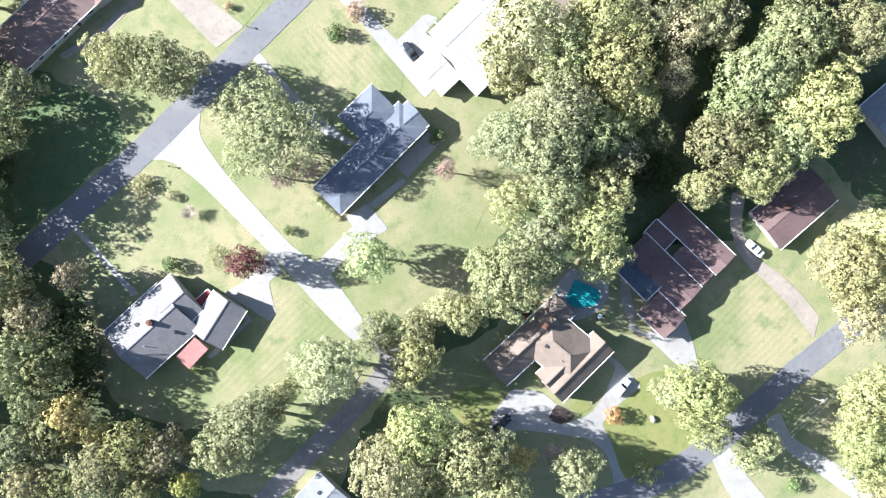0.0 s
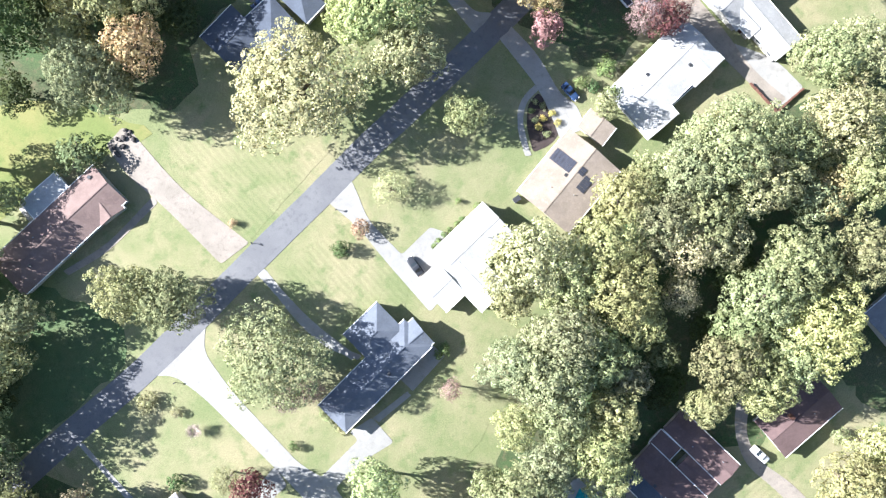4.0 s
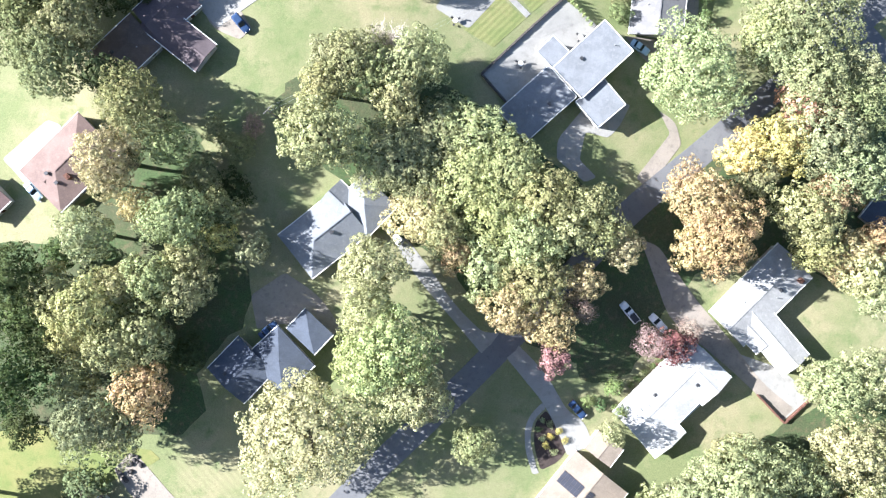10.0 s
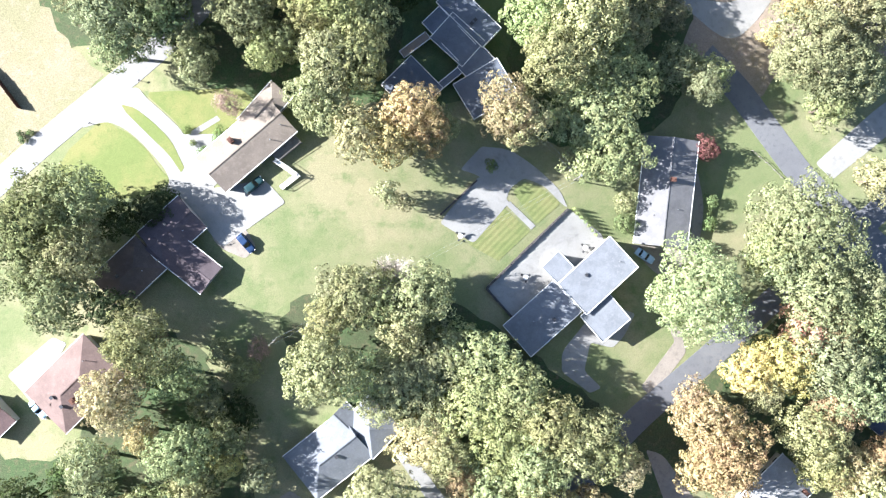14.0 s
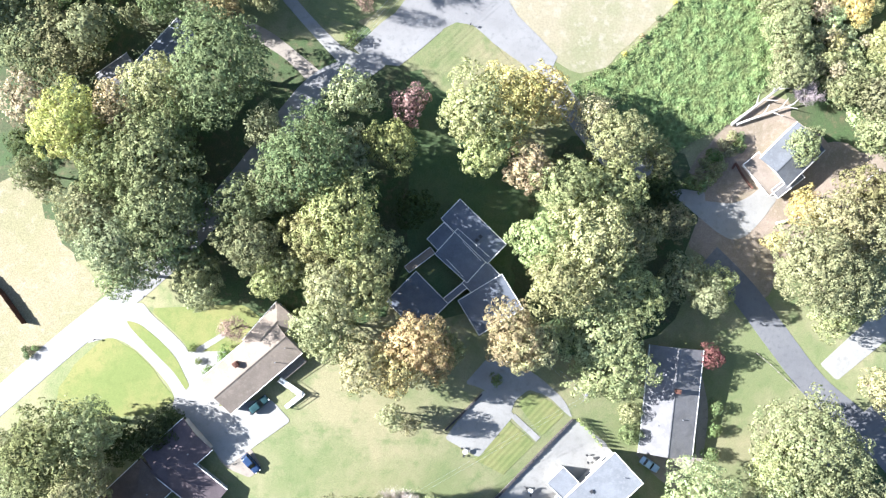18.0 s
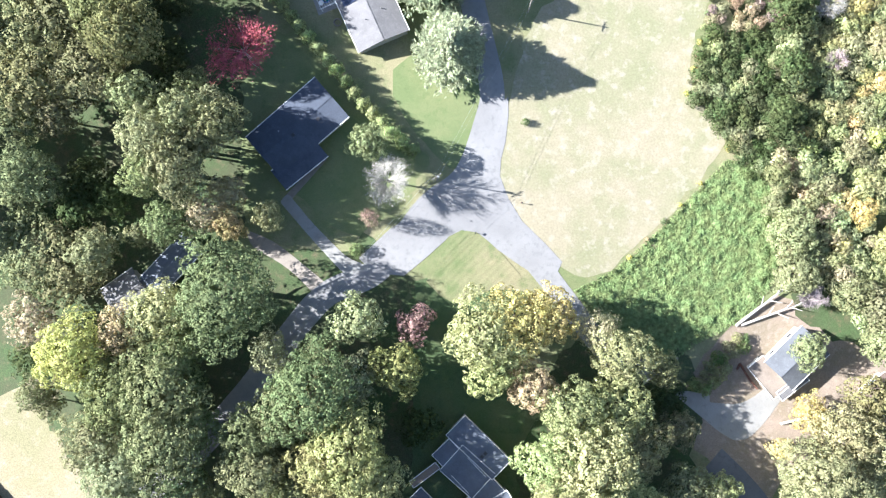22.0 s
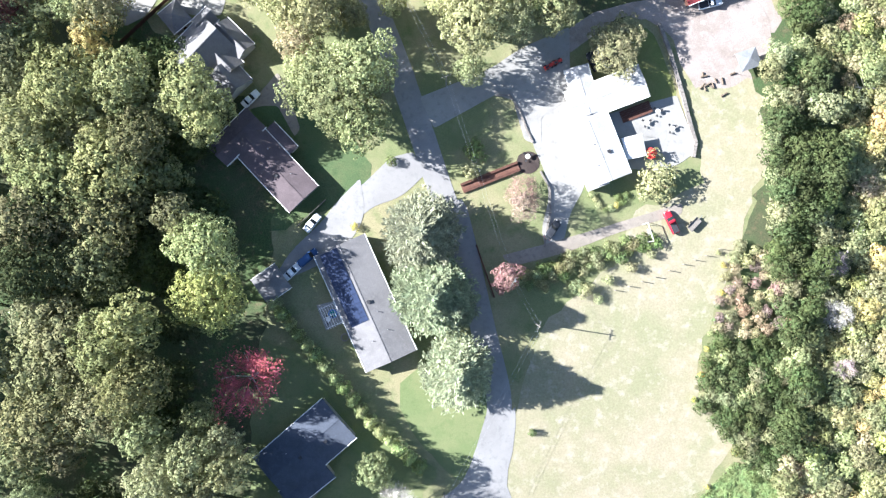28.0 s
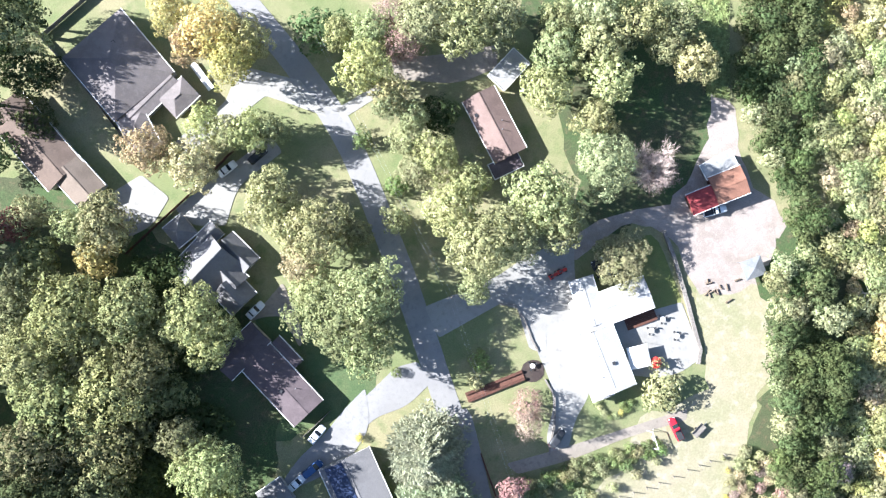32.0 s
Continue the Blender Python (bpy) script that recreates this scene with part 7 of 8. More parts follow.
grove([
    (-66.5, 306.9, 4.6, 22.0, "g"), (-62.1, 292.4, 4.8, 13.5, "pt"), (-57.0, 296.8, 4.4, 11.0, "pt"), (-64.4, 313.6, 6.1, 24.0, "g"),
    (-64.7, 321.5, 4.5, 13.0, "ol"), (-47.7, 291.6, 3.7, 11.6, "ol"), (-70.1, 289.9, 5.5, 14.9, "kg"), (-78.4, 286.9, 3.2, 10.7, "lg!"),
    (-56.2, 312.4, 5.1, 24.0, "g"), (-56.8, 289.7, 4.0, 12.1, "o"), (-24.4, 308.9, 4.5, 13.0, "g"), (-19.8, 300.4, 7.2, 12.0, "ba"),
    (-24.0, 291.2, 2.4, 9.2, "br"), (-27.7, 283.5, 1.9, 3.1, "g_"), (-13.2, 365.0, 10.3, 18.5, "pn"), (-10.7, 350.1, 10.6, 18.0, "pn"),
    (-5.1, 331.6, 9.7, 17.0, "pn"), (10.8, 371.1, 4.0, 12.1, "br"), (7.0, 354.4, 3.8, 9.0, "rp"), (14.0, 315.5, 1.1, 1.8, "g_")])
grove([
    (-5.1, 346.9, 5.3, 14.0, "pn"), (90.0, 345.0, 4.6, 7.0, "ba"), (88.5, 357.5, 4.2, 7.0, "ba"), (92.0, 331.0, 3.6, 6.0, "ba"), (86.5, 271.5, 4.4, 7.0, "ba"), (24.5, 351.8, 2.0, 2.4, "l_"), (30.5, 348.8, 1.4, 1.6, "l_"), (27.1, 351.1, 2.0, 3.1, "l_"), (38.8, 356.5, 1.5, 2.4, "l_"), (43.7, 359.8, 1.3, 2.0, "l_"),
    (32.9, 353.4, 1.4, 2.2, "l_"), (-29.9, 366.6, 1.1, 1.8, "y_"), (-24.8, 354.9, 1.1, 1.8, "l_"), (-24.4, 357.7, 1.0, 1.6, "g_")])
grove([
    (-94.6, 397.5, 9.7, 22.0, "yg!"), (-103.3, 387.2, 8.5, 20.6, "yg!"), (-87.3, 392.3, 8.5, 20.6, "yg!"), (-80.8, 399.3, 7.3, 18.2, "yg!"),
    (-72.8, 394.6, 6.3, 16.3, "yg!"), (-65.8, 397.4, 7.5, 18.7, "lg"), (-63.1, 391.3, 6.0, 15.9, "lg"), (-96.5, 377.1, 11.0, 22.0, "yg!"),
    (-84.0, 379.7, 9.7, 22.9, "yg!"), (-102.7, 367.8, 8.5, 20.6, "ol!"), (-77.5, 385.7, 7.3, 18.2, "ol!"), (-73.7, 378.6, 6.0, 15.0, "ol!"),
    (-107.9, 405.1, 7.5, 18.7, "ol!"), (-103.5, 409.0, 6.3, 16.3, "ol!"), (-90.6, 410.3, 6.0, 15.9, "y!"), (-87.4, 367.8, 9.8, 20.0, "ol!"),
    (-79.2, 405.1, 6.5, 16.8, "dg"), (-69.2, 385.3, 5.3, 14.4, "dg"), (-75.3, 367.2, 6.5, 16.8, "dg"), (-107.9, 397.3, 6.5, 16.8, "g!")])
grove([
    (-103.2, 358.5, 7.8, 19.2, "yg!"), (-92.2, 385.5, 6.5, 16.8, "lg!"), (-80.5, 392.0, 6.5, 16.8, "g!"), (-70.5, 369.5, 5.3, 14.4, "ol!"),
    (-73.2, 407.7, 5.3, 14.4, "dg"), (-107.8, 465.1, 7.6, 18.7, "ol"), (-109.6, 455.3, 7.6, 18.7, "dg"), (-63.9, 463.6, 6.8, 17.3, "y"),
    (-58.5, 457.8, 6.3, 16.3, "yb"), (-69.3, 460.9, 4.5, 13.0, "o"), (-39.7, 465.7, 5.9, 10.0, "d_"), (-27.8, 455.2, 6.3, 16.3, "yg"),
    (-22.0, 449.7, 4.5, 13.0, "yg"), (-34.2, 464.0, 4.0, 12.1, "yg"), (-22.1, 468.6, 4.6, 13.0, "br"), (-12.6, 466.9, 7.6, 18.7, "bp"),
    (-4.0, 465.7, 7.4, 18.2, "lg"), (-16.7, 443.8, 3.8, 11.6, "g"), (-22.0, 447.1, 4.3, 12.6, "g"), (-10.0, 444.9, 5.1, 14.0, "dg")])
grove([
    (-17.7, 438.3, 4.5, 13.0, "g"), (-11.0, 434.2, 5.6, 14.9, "yg"), (-7.4, 422.1, 6.8, 17.3, "yg"), (-15.3, 431.6, 4.5, 13.0, "bp"),
    (-3.3, 428.3, 5.1, 14.0, "yg"), (-0.8, 414.2, 8.1, 19.6, "lg"), (6.5, 415.6, 6.9, 17.3, "lg"), (13.6, 424.7, 7.9, 19.2, "lg"),
    (17.9, 418.2, 6.1, 15.9, "yg"), (17.4, 459.7, 5.9, 15.4, "g"), (14.8, 450.2, 6.1, 15.9, "lg"), (26.2, 443.5, 5.1, 14.0, "yg"),
    (28.4, 432.8, 7.1, 17.8, "g"), (33.8, 410.2, 7.1, 8.0, "ol"), (43.0, 431.5, 5.5, 7.0, "br"), (39.8, 431.5, 6.9, 17.3, "ba"),
    (-55.2, 462.1, 5.3, 14.4, "yg"), (-73.7, 468.7, 5.3, 14.4, "y"), (-26.0, 463.6, 5.3, 14.4, "ol"), (-19.3, 460.9, 5.3, 14.4, "br")])
grove([
    (3.3, 467.4, 6.6, 16.8, "g"), (-67.8, 432.4, 6.3, 16.3, "pt"), (-116.2, 461.9, 7.7, 22.0, "dg"), (-116.7, 447.6, 7.7, 22.0, "dg"),
    (-117.3, 435.2, 6.5, 16.8, "dg"), (-106.5, 443.8, 5.3, 16.0, "dg"), (-108.0, 467.5, 6.5, 20.0, "dg"), (-104.7, 455.0, 4.7, 16.0, "dg"),
    (-78.1, 435.9, 6.0, 15.9, "pt"), (-55.2, 440.2, 4.8, 13.5, "yg"), (-59.9, 440.2, 4.5, 13.0, "yg"), (-65.6, 442.2, 4.5, 13.0, "lg"),
    (-49.6, 424.5, 6.6, 16.8, "lg"), (-38.6, 416.8, 7.8, 19.2, "yg"), (-32.8, 397.3, 11.0, 18.0, "ol"), (-26.9, 402.5, 8.1, 19.6, "lg"),
    (-38.9, 402.4, 6.0, 15.9, "yg"), (-27.6, 390.0, 6.8, 17.3, "ol"), (-87.0, 418.2, 6.8, 17.3, "ol"), (-105.2, 420.9, 4.8, 13.5, "ol")])
grove([
    (-110.3, 418.2, 4.0, 12.1, "rd"), (-45.5, 418.2, 5.8, 15.4, "yg"), (-94.4, 418.2, 5.3, 14.4, "ol"), (-41.7, 409.0, 5.3, 14.4, "pt"),
    (-21.0, 428.0, 2.7, 4.4, "g_"), (-30.0, 416.9, 4.0, 12.1, "g"), (-50.1, 441.0, 4.0, 12.1, "g"), (-29.2, 439.7, 2.7, 4.4, "g_"),
    (-20.7, 419.6, 3.5, 11.1, "bp"), (-21.0, 382.6, 1.4, 2.2, "g_"), (-0.3, 385.3, 2.8, 3.0, "g_"), (-1.7, 379.8, 1.9, 3.1, "l_"),
    (44.0, 378.3, 5.5, 6.0, "l_"), (-2.0, 403.6, 4.0, 12.1, "g"), (11.2, 374.6, 4.7, 7.0, "br"), (18.2, 466.6, 5.4, 14.4, "g"),
    (27.3, 460.9, 6.7, 16.8, "g"), (36.7, 466.3, 6.7, 16.8, "ol"), (30.1, 453.0, 6.1, 15.9, "lg"), (46.6, 466.9, 5.4, 14.4, "g")])
grove([
    (50.7, 457.4, 5.4, 14.4, "lg"), (44.1, 461.6, 4.9, 13.5, "g"), (27.3, 468.9, 6.7, 16.8, "g")])
# woods beside the first lawn
thicket([(-133.7, 51.8), (-109.5, 44.8), (-108.3, 19.1), (-110.6, -5.3), (-134.5, -21.7)], ["dg", "g", "dg"], 4.5, 6.5, 7.5, 2, 1.2, 10.5, "tall woods beside the road")
thicket([(-147.4, 418.5), (-119.2, 418.6), (-118.4, 363.2), (-119.4, 321.7), (-118.8, 288.4), (-148.0, 288.4)], ["dg", "g", "ol"], 5.5, 8.0, 10.0, 12, 1.2, 14.0, "tall woods along the slope")
thicket([(-138.7, -27.2), (-109.5, -21.6), (-110.3, -62.9), (-139.3, -63.1)], ["dg", "g", "ol"], 5.0, 7.0, 9.0, 13, 1.2, 8.0, "tall woods behind the grey-roofed house")
# thickets of the gully
thicket([(71.6, 411.2), (84.6, 411.4), (88.0, 370.5), (85.5, 350.6), (81.6, 332.1), (82.1, 310.4), (76.2, 310.4), (80.1, 332.1), (75.2, 353.4), (72.0, 370.3)], ["g", "dg", "dg", "dg"], 2.6, 4.4, 3.6, 3)
thicket([(57.2, 333.0), (60.0, 338.5), (79.0, 338.0), (81.5, 320.0), (79.5, 303.0), (72.0, 303.0), (64.5, 312.5), (57.0, 321.5)], ["dg", "g", "dg", "dg"], 1.7, 2.7, 2.2, 4, 1.1, 0.8, "dark green vines heaped over scrub")
thicket([(59.8, 340.0), (61.8, 352.0), (66.3, 363.2), (80.0, 358.0), (81.5, 340.0)], ["ol", "b_", "br", "pt", "sp"], 1.2, 2.2, 2.3, 5, 1.1, 0.6)
thicket([(82.6, 350.6), (94.8, 411.7), (117.2, 412.1), (119.5, 263.3), (100.7, 263.4), (94.5, 287.0), (85.9, 298.7), (82.9, 319.1)], ["yg", "ol", "yg", "lg", "pt", "lg", "yb", "ol", "y", "g", "lg"], 1.9, 4.0, 3.3, 6, 0.9, 1.0)
thicket([(71.9, 304.6), (82.1, 310.4), (94.3, 298.7), (97.7, 269.3), (82.7, 278.2), (78.1, 290.0)], ["g", "ol", "lg", "pt", "g"], 2.0, 3.6, 3.2, 7, 1.4, 1.5)
thicket([(63.9, 484.0), (82.6, 484.2), (82.4, 395.9), (77.3, 421.5), (68.6, 438.5), (65.1, 449.8)], ["g", "dg", "dg", "dg"], 2.4, 4.0, 3.4, 8, 1.3, 1.5)
thicket([(82.8, 487.0), (117.2, 487.4), (117.0, 407.2), (84.4, 407.3)], ["pt", "yg", "lg", "yg", "pt", "lg", "ol", "yb"], 1.9, 4.2, 3.4, 9, 0.9, 1.0)
thicket([(9.7, 354.1), (23.2, 359.8), (44.6, 365.7), (46.0, 362.9), (26.0, 355.0), (13.3, 351.3)], ["g_", "g", "ol", "g_"], 1.0, 1.9, 1.7, 10, 1.1, 0.5)
thicket([(56.7, 249.0), (65.7, 259.3), (70.2, 262.3), (71.7, 259.4), (61.1, 247.6)], ["g", "g_", "ol"], 1.2, 2.2, 2.0, 11, 1.1, 0.6)
# 0.74 darkens every crown colour in place of shade between the trees
woods(DEEP, "tall trees deep in the woods, shade darkened into their tints", 77, 0.74)
# clipped row of conical evergreens
row = curve_through([(-49.1, 347.8), (-43.9, 340.9), (-37.7, 333.5), (-32.4, 327.3), (-27.3, 320.6), (-21.7, 315.2), (-16.9, 310.3), (-11.7, 306.1)], 12)
left = 0.0
for p, q in zip(row, row[1:]):
    left -= math.dist(p, q)
    if left <= 0:
        left = 3.0
        ob = tree(p[0], p[1], tree_rng.uniform(2.0, 2.3), tree_rng.uniform(5.0, 5.8), "c_", "clipped row of conical evergreens")


# vines over the field's edge: a leafy blanket
def vine_blanket(pts, seed, label, colour, bump=0.7, leaf=0.17, per=21.0):
    rng = np.random.default_rng(seed)
    xs, ys = [p[0] for p in pts], [p[1] for p in pts]
    area = (max(xs) - min(xs)) * (max(ys) - min(ys))
    vs, fs, total = [], [], 0
    step = 1.0
    grid = {}
    for i, x in enumerate(np.arange(min(xs), max(xs), step)):
        for j, y in enumerate(np.arange(min(ys), max(ys), step)):
            if inside(x, y, pts):
                grid[i, j] = total
                hgt = bump * (0.55 + 0.9 * noise.noise((x * 0.35, y * 0.35, 2)) + 0.4 * noise.noise((x * 0.9, y * 0.9, 5)))
                vs.append([x, y, land(x, y) + max(0.08, hgt) - 0.1])
                total += 1
    for (i, j), k in grid.items():
        if all(c in grid for c in ((i + 1, j), (i, j + 1), (i + 1, j + 1))):
            fs.append([k, grid[i + 1, j], grid[i + 1, j + 1], grid[i, j + 1]])
    for _ in range(int(area * per)):
        x, y = rng.uniform(min(xs), max(xs)), rng.uniform(min(ys), max(ys))
        if not inside(x, y, pts):
            continue
        hgt = bump * (0.55 + 0.9 * noise.noise((x * 0.35, y * 0.35, 2)) + 0.4 * noise.noise((x * 0.9, y * 0.9, 5)))
        p = np.array([x, y, land(x, y) + max(0.08, hgt) + rng.uniform(-0.05, 0.25)])
        nr = np.array([0, 0, 1.0]) + rng.normal(0, 0.45, 3)
        nr /= np.linalg.norm(nr)
        t1 = np.cross(nr, rng.normal(0, 1, 3))
        t1 /= np.linalg.norm(t1)
        t2 = np.cross(nr, t1)
        s = leaf * rng.uniform(0.6, 1.4)
        vs += [list(p - t1 * s), list(p - t2 * s * 0.8), list(p + t1 * s), list(p + t2 * s * 0.8)]
        fs.append([total, total + 1, total + 2, total + 3])
        total += 4
    me = bpy.data.meshes.new("vines")
    me.from_pydata(vs, [], fs)
    me.materials.append(LEAF)
    ob = tagged(new("vines", me), label, "vines", kind="stuff")
    ob.color = (*colour, 1)


vine_blanket([(37.3, 278.9), (49.9, 290.2), (65.9, 306.8), (74.0, 305.0), (79.5, 297.0), (80.5, 286.0), (79.5, 276.0), (72.3, 266.2), (58.8, 259.7), (52.8, 255.6), (42.4, 255.9), (32.2, 264.8), (26.4, 273.5)], 3, "dense green creeping vines covering a slope", (0.215, 0.285, 0.120))
vine_blanket([(49.5, 481.0), (62.4, 481.1), (62.2, 449.8), (56.5, 451.1), (53.7, 462.5)], 4, "green brambles along the gully", (0.255, 0.315, 0.130))

# ---- vehicles ----
for x, y, turn, paint, kind, label in [
        (-7.9, 47.5, 127, "dark", "sedan", "dark grey sedan parked on the white driveway"),
        (78.3, 0.1, 137, "white", "sedan", "white sedan with a dark sunroof on the old driveway"),
        (44.6, -34.4, 48, "white", "suv", "white SUV parked on a concrete pad"),
        (14.7, -42.8, 43, "dark", "suv", "black SUV in the shade beside the driveway"),
        (29.8, 89.9, -48, "navy", "sedan", "dark blue sedan on the driveway by the garden bed"),
        (42.7, 113.5, 129, "white", "pickup", "white pickup truck parked under trees"),
        (49.8, 110.9, 133, "white", "suv", "white SUV parked under trees"),
        (-14.4, 132.2, 129, "white", "suv", "white SUV beside the grey-blue house"),
        (-44.2, 109.9, 40, "navy", "sedan", "dark blue sedan in the shaded court"),
        (-99.8, 142.7, -49, "sky", "sedan", "pale blue sedan beside the pink-brown house"),
        (-48.6, 195.7, 39, "teal", "suv", "dark green car under the carport edge"),
        (-50.3, 181.9, -49, "navy", "suv", "dark blue SUV on the shaded parking pad"),
        (45.8, 178.9, -34, "sky", "sedan", "pale blue sedan on the driveway"),
        (-40.2, 367.6, 50, "white", "sedan", "white sedan parked along the driveway"),
        (-41.3, 359.1, 39, "blue", "van", "blue van parked on the driveway"),
        (-45.0, 355.8, 43, "white", "sedan", "white sedan parked behind a van"),
        (18.9, 366.0, 55, "dark", "suv", "dark jeep parked beside the stone kerb"),
        (48.7, 367.9, 116, "red", "pickup", "dark red pickup truck on the dry field"),
        (-62.2, 432.4, 38, "white", "sedan", "white sedan parked by the fence"),
        (-54.8, 435.7, 41, "dark", "suv", "black SUV parked by the fence"),
        (-55.2, 397.9, 44, "white", "sedan", "white sedan beside the plum-roofed house"),
        (58.2, 422.3, 14, "white", "pickup", "white pickup truck parked in front of the barn"),
        (31.5, 408.8, 121, "white", "pickup", "white pickup truck by the white-roofed house"),
        (28.9, 407.6, 116, "dark", "sedan", "dark sedan by the white-roofed house")]:
    car(x, y, turn, paint, kind, label)

# ---- poles and wires ----
p1 = utility_pole(92.3, -37.1, 10, 40, True)
p2 = utility_pole(-8.0, 300.7, 10, 35, True)
p3 = utility_pole(14.6, 342.8, 10, 70)
p4 = utility_pole(8.5, 353.4, 10, 60, True)
p5 = utility_pole(-7.5, 401.4, 10, 20)
p6 = utility_pole(28.1, 197.6, 10, 60, True)
p7 = utility_pole(-41.9, 159.9, 10, 45)
p8 = utility_pole(-20.0, -30.5, 10, 45)
p9 = utility_pole(1.0, 131.3, 10, 0)
far1, far2 = Vector((-36.1, 269.3, 9.0)), Vector((117.8, -13.6, 2.0))
for a, c, n in ((p1, far2, 3), (p1, Vector((64.9, -62.6, 3.0)), 3), (p2, p3, 2), (p2, far1, 3), (p3, p4, 2), (p4, p5, 2), (p5, Vector((-39.2, 463.4, 8.0)), 2), (p6, p7, 2), (p8, Vector((8.6, -3.1, 10.0)), 2), (p8, Vector((-36.9, -46.7, 12.0)), 2), (p6, Vector((14.3, 210.3, 10.0)), 2)):
    wires(a, c, n)

# ---- pool ----
cx, cy = 34.1, -11.3
ring = [(cx + 7.0 * math.cos(a) * (1 + 0.12 * math.sin(2 * a)), cy + 6.2 * math.sin(a) * (1 + 0.1 * math.cos(3 * a))) for a in (i * math.pi / 12 for i in range(24))]
sheet("pool_deck", ring, CONCRETE, "white concrete deck round the pool", 0.12)
z = land(cx, cy) + 0.2
pool = thing("swimming_pool", cx, cy, z, 0, "kidney-shaped swimming pool with teal water", "pool")
for name, grow, up, mt in (("coping", 1.1, 0.12, CONCRETE_OLD), ("water", 1.0, 0.17, WATER)):
    bm = bmesh.new()
    vs = []
    for i in range(32):
        a = i * math.pi / 16
        r = (3.9 + 0.7 * math.cos(2 * a + 0.7) + 0.35 * math.cos(3 * a)) * grow
        vs.append(bm.verts.new((r * math.cos(a), r * math.sin(a) * 0.95, up)))
    top = bm.faces.new(vs)
    ex = bmesh.ops.extrude_face_region(bm, geom=[top])
    for v in ex["geom"]:
        if isinstance(v, bmesh.types.BMVert):
            v.co.z -= 0.5
    bmesh.ops.recalc_face_normals(bm, faces=bm.faces[:])
    part(name, bm, mt, pool)
deck(22.2, -15.7, 50.0, 5.4, 4.0, 0.5, "reddish stained timber deck beside the pool")

# ---- rocks, logs, garden things ----
def boulder(x, y, r, seed, material, label, group=""):
    rng = np.random.default_rng(seed)
    bm = bmesh.new()
    bmesh.ops.create_icosphere(bm, subdivisions=2, radius=1)
    for v in bm.verts:
        v.co *= 1 + 0.22 * noise.noise(v.co * 1.7 + Vector((seed, 0, 0)))
        v.co = Vector((v.co.x * r * 1.15, v.co.y * r * 0.85, max(v.co.z, -0.4) * r * 0.7))
    ob = part("rock", bm, material)
    ob.matrix_world = pose(x, y, land(x, y) + 0.2 * r + 0.1, 0, 0, float(rng.uniform(0, 360)))
    return tagged(ob, label, "rock", group)


DARK_STONE = shade("dark_rock", (0.05, 0.045, 0.045), (0.08, 0.07, 0.065), 1.0, (0.11, 0.10, 0.09), 2.0, 8.0, 0.3, 0.9, 0.02)
rk = random.Random(3)
for x, y in [(-76.8, 79.9), (-75.6, 79.5), (-76.4, 78.8), (-75.6, 78.3), (-77.2, 78.0), (-78.0, 77.5), (-78.8, 77.8), (-80.3, 75.9), (-79.5, 75.6), (-77.3, 76.0), (-78.8, 74.4), (-78.3, 73.8), (-74.8, 77.6)]:
    boulder(x, y, rk.uniform(0.4, 0.75), rk.randrange(99), DARK_STONE, "dark landscaping rock at the end of the driveway", "landscaping rocks")
for x, y in [(65.0, 256.4), (66.0, 255.4), (67.2, 256.7), (68.1, 256.2), (49.5, 254.9), (49.0, 256.1), (53.0, 255.9), (62.7, 254.2), (61.2, 253.1)]:
    boulder(x, y, rk.uniform(0.35, 0.7), rk.randrange(99), STONE, "pale grey boulder on the bare slope", "pale boulders")
for x, y in [(52.8, -42.8)]:
    boulder(x, y, 0.9, 5, STONE, "pale rounded boulder on the green lawn")


def log(x0, y0, x1, y1, r, label):
    a, c = Vector((x0, y0, land(x0, y0) + r + 0.1)), Vector((x1, y1, land(x1, y1) + r + 0.9))
    ob = thing("fallen_tree", x0, y0, a.z, 0, label, "log")
    d = c - a
    part("trunk", tube(bmesh.new(), (0, 0, 0), d, r, r * 0.55, 9), BARK_PALE, ob)
    for k, (u, w, up) in enumerate(((0.45, 0.9, 0.5), (0.6, -1.0, 0.6), (0.75, 0.8, 0.8), (0.85, -0.7, 0.6), (0.97, 0.5, 0.9))):
        side = Vector((-d.y, d.x, 0)).normalized() * w + d.normalized() * 0.9 + Vector((0, 0, up))
        part("limb", tube(bmesh.new(), d * u, d * u + side * 2.2, r * 0.4, r * 0.12, 6), BARK_PALE, ob)


for q, r in ((((68.7, 264.1), (82.9, 274.9)), 0.42), (((70.2, 264.2), (85.2, 269.6)), 0.36), (((80.5, 238.8), (95.6, 242.4)), 0.38), (((92.7, 356.4), (96.1, 366.4)), 0.28), (((101.3, 401.5), (95.2, 401.8)), 0.3), (((90.0, 360.2), (99.8, 360.5)), 0.3)):
    log(*q[0], *q[1], r, "fallen pale tree trunk with broken limbs")

# flower bed with golden shrubs
for x, y in [(21.2, 87.4), (23.1, 86.4), (21.2, 83.0), (23.1, 83.4), (26.7, 82.4), (22.1, 81.3), (25.3, 84.7), (24.0, 79.6), (20.2, 85.2)]:
    tree(x, y, rk.uniform(0.75, 1.0), rk.uniform(0.8, 1.1), rk.choice(["y_", "y_", "l_", "d_"]), "golden shrubs in the flower bed")
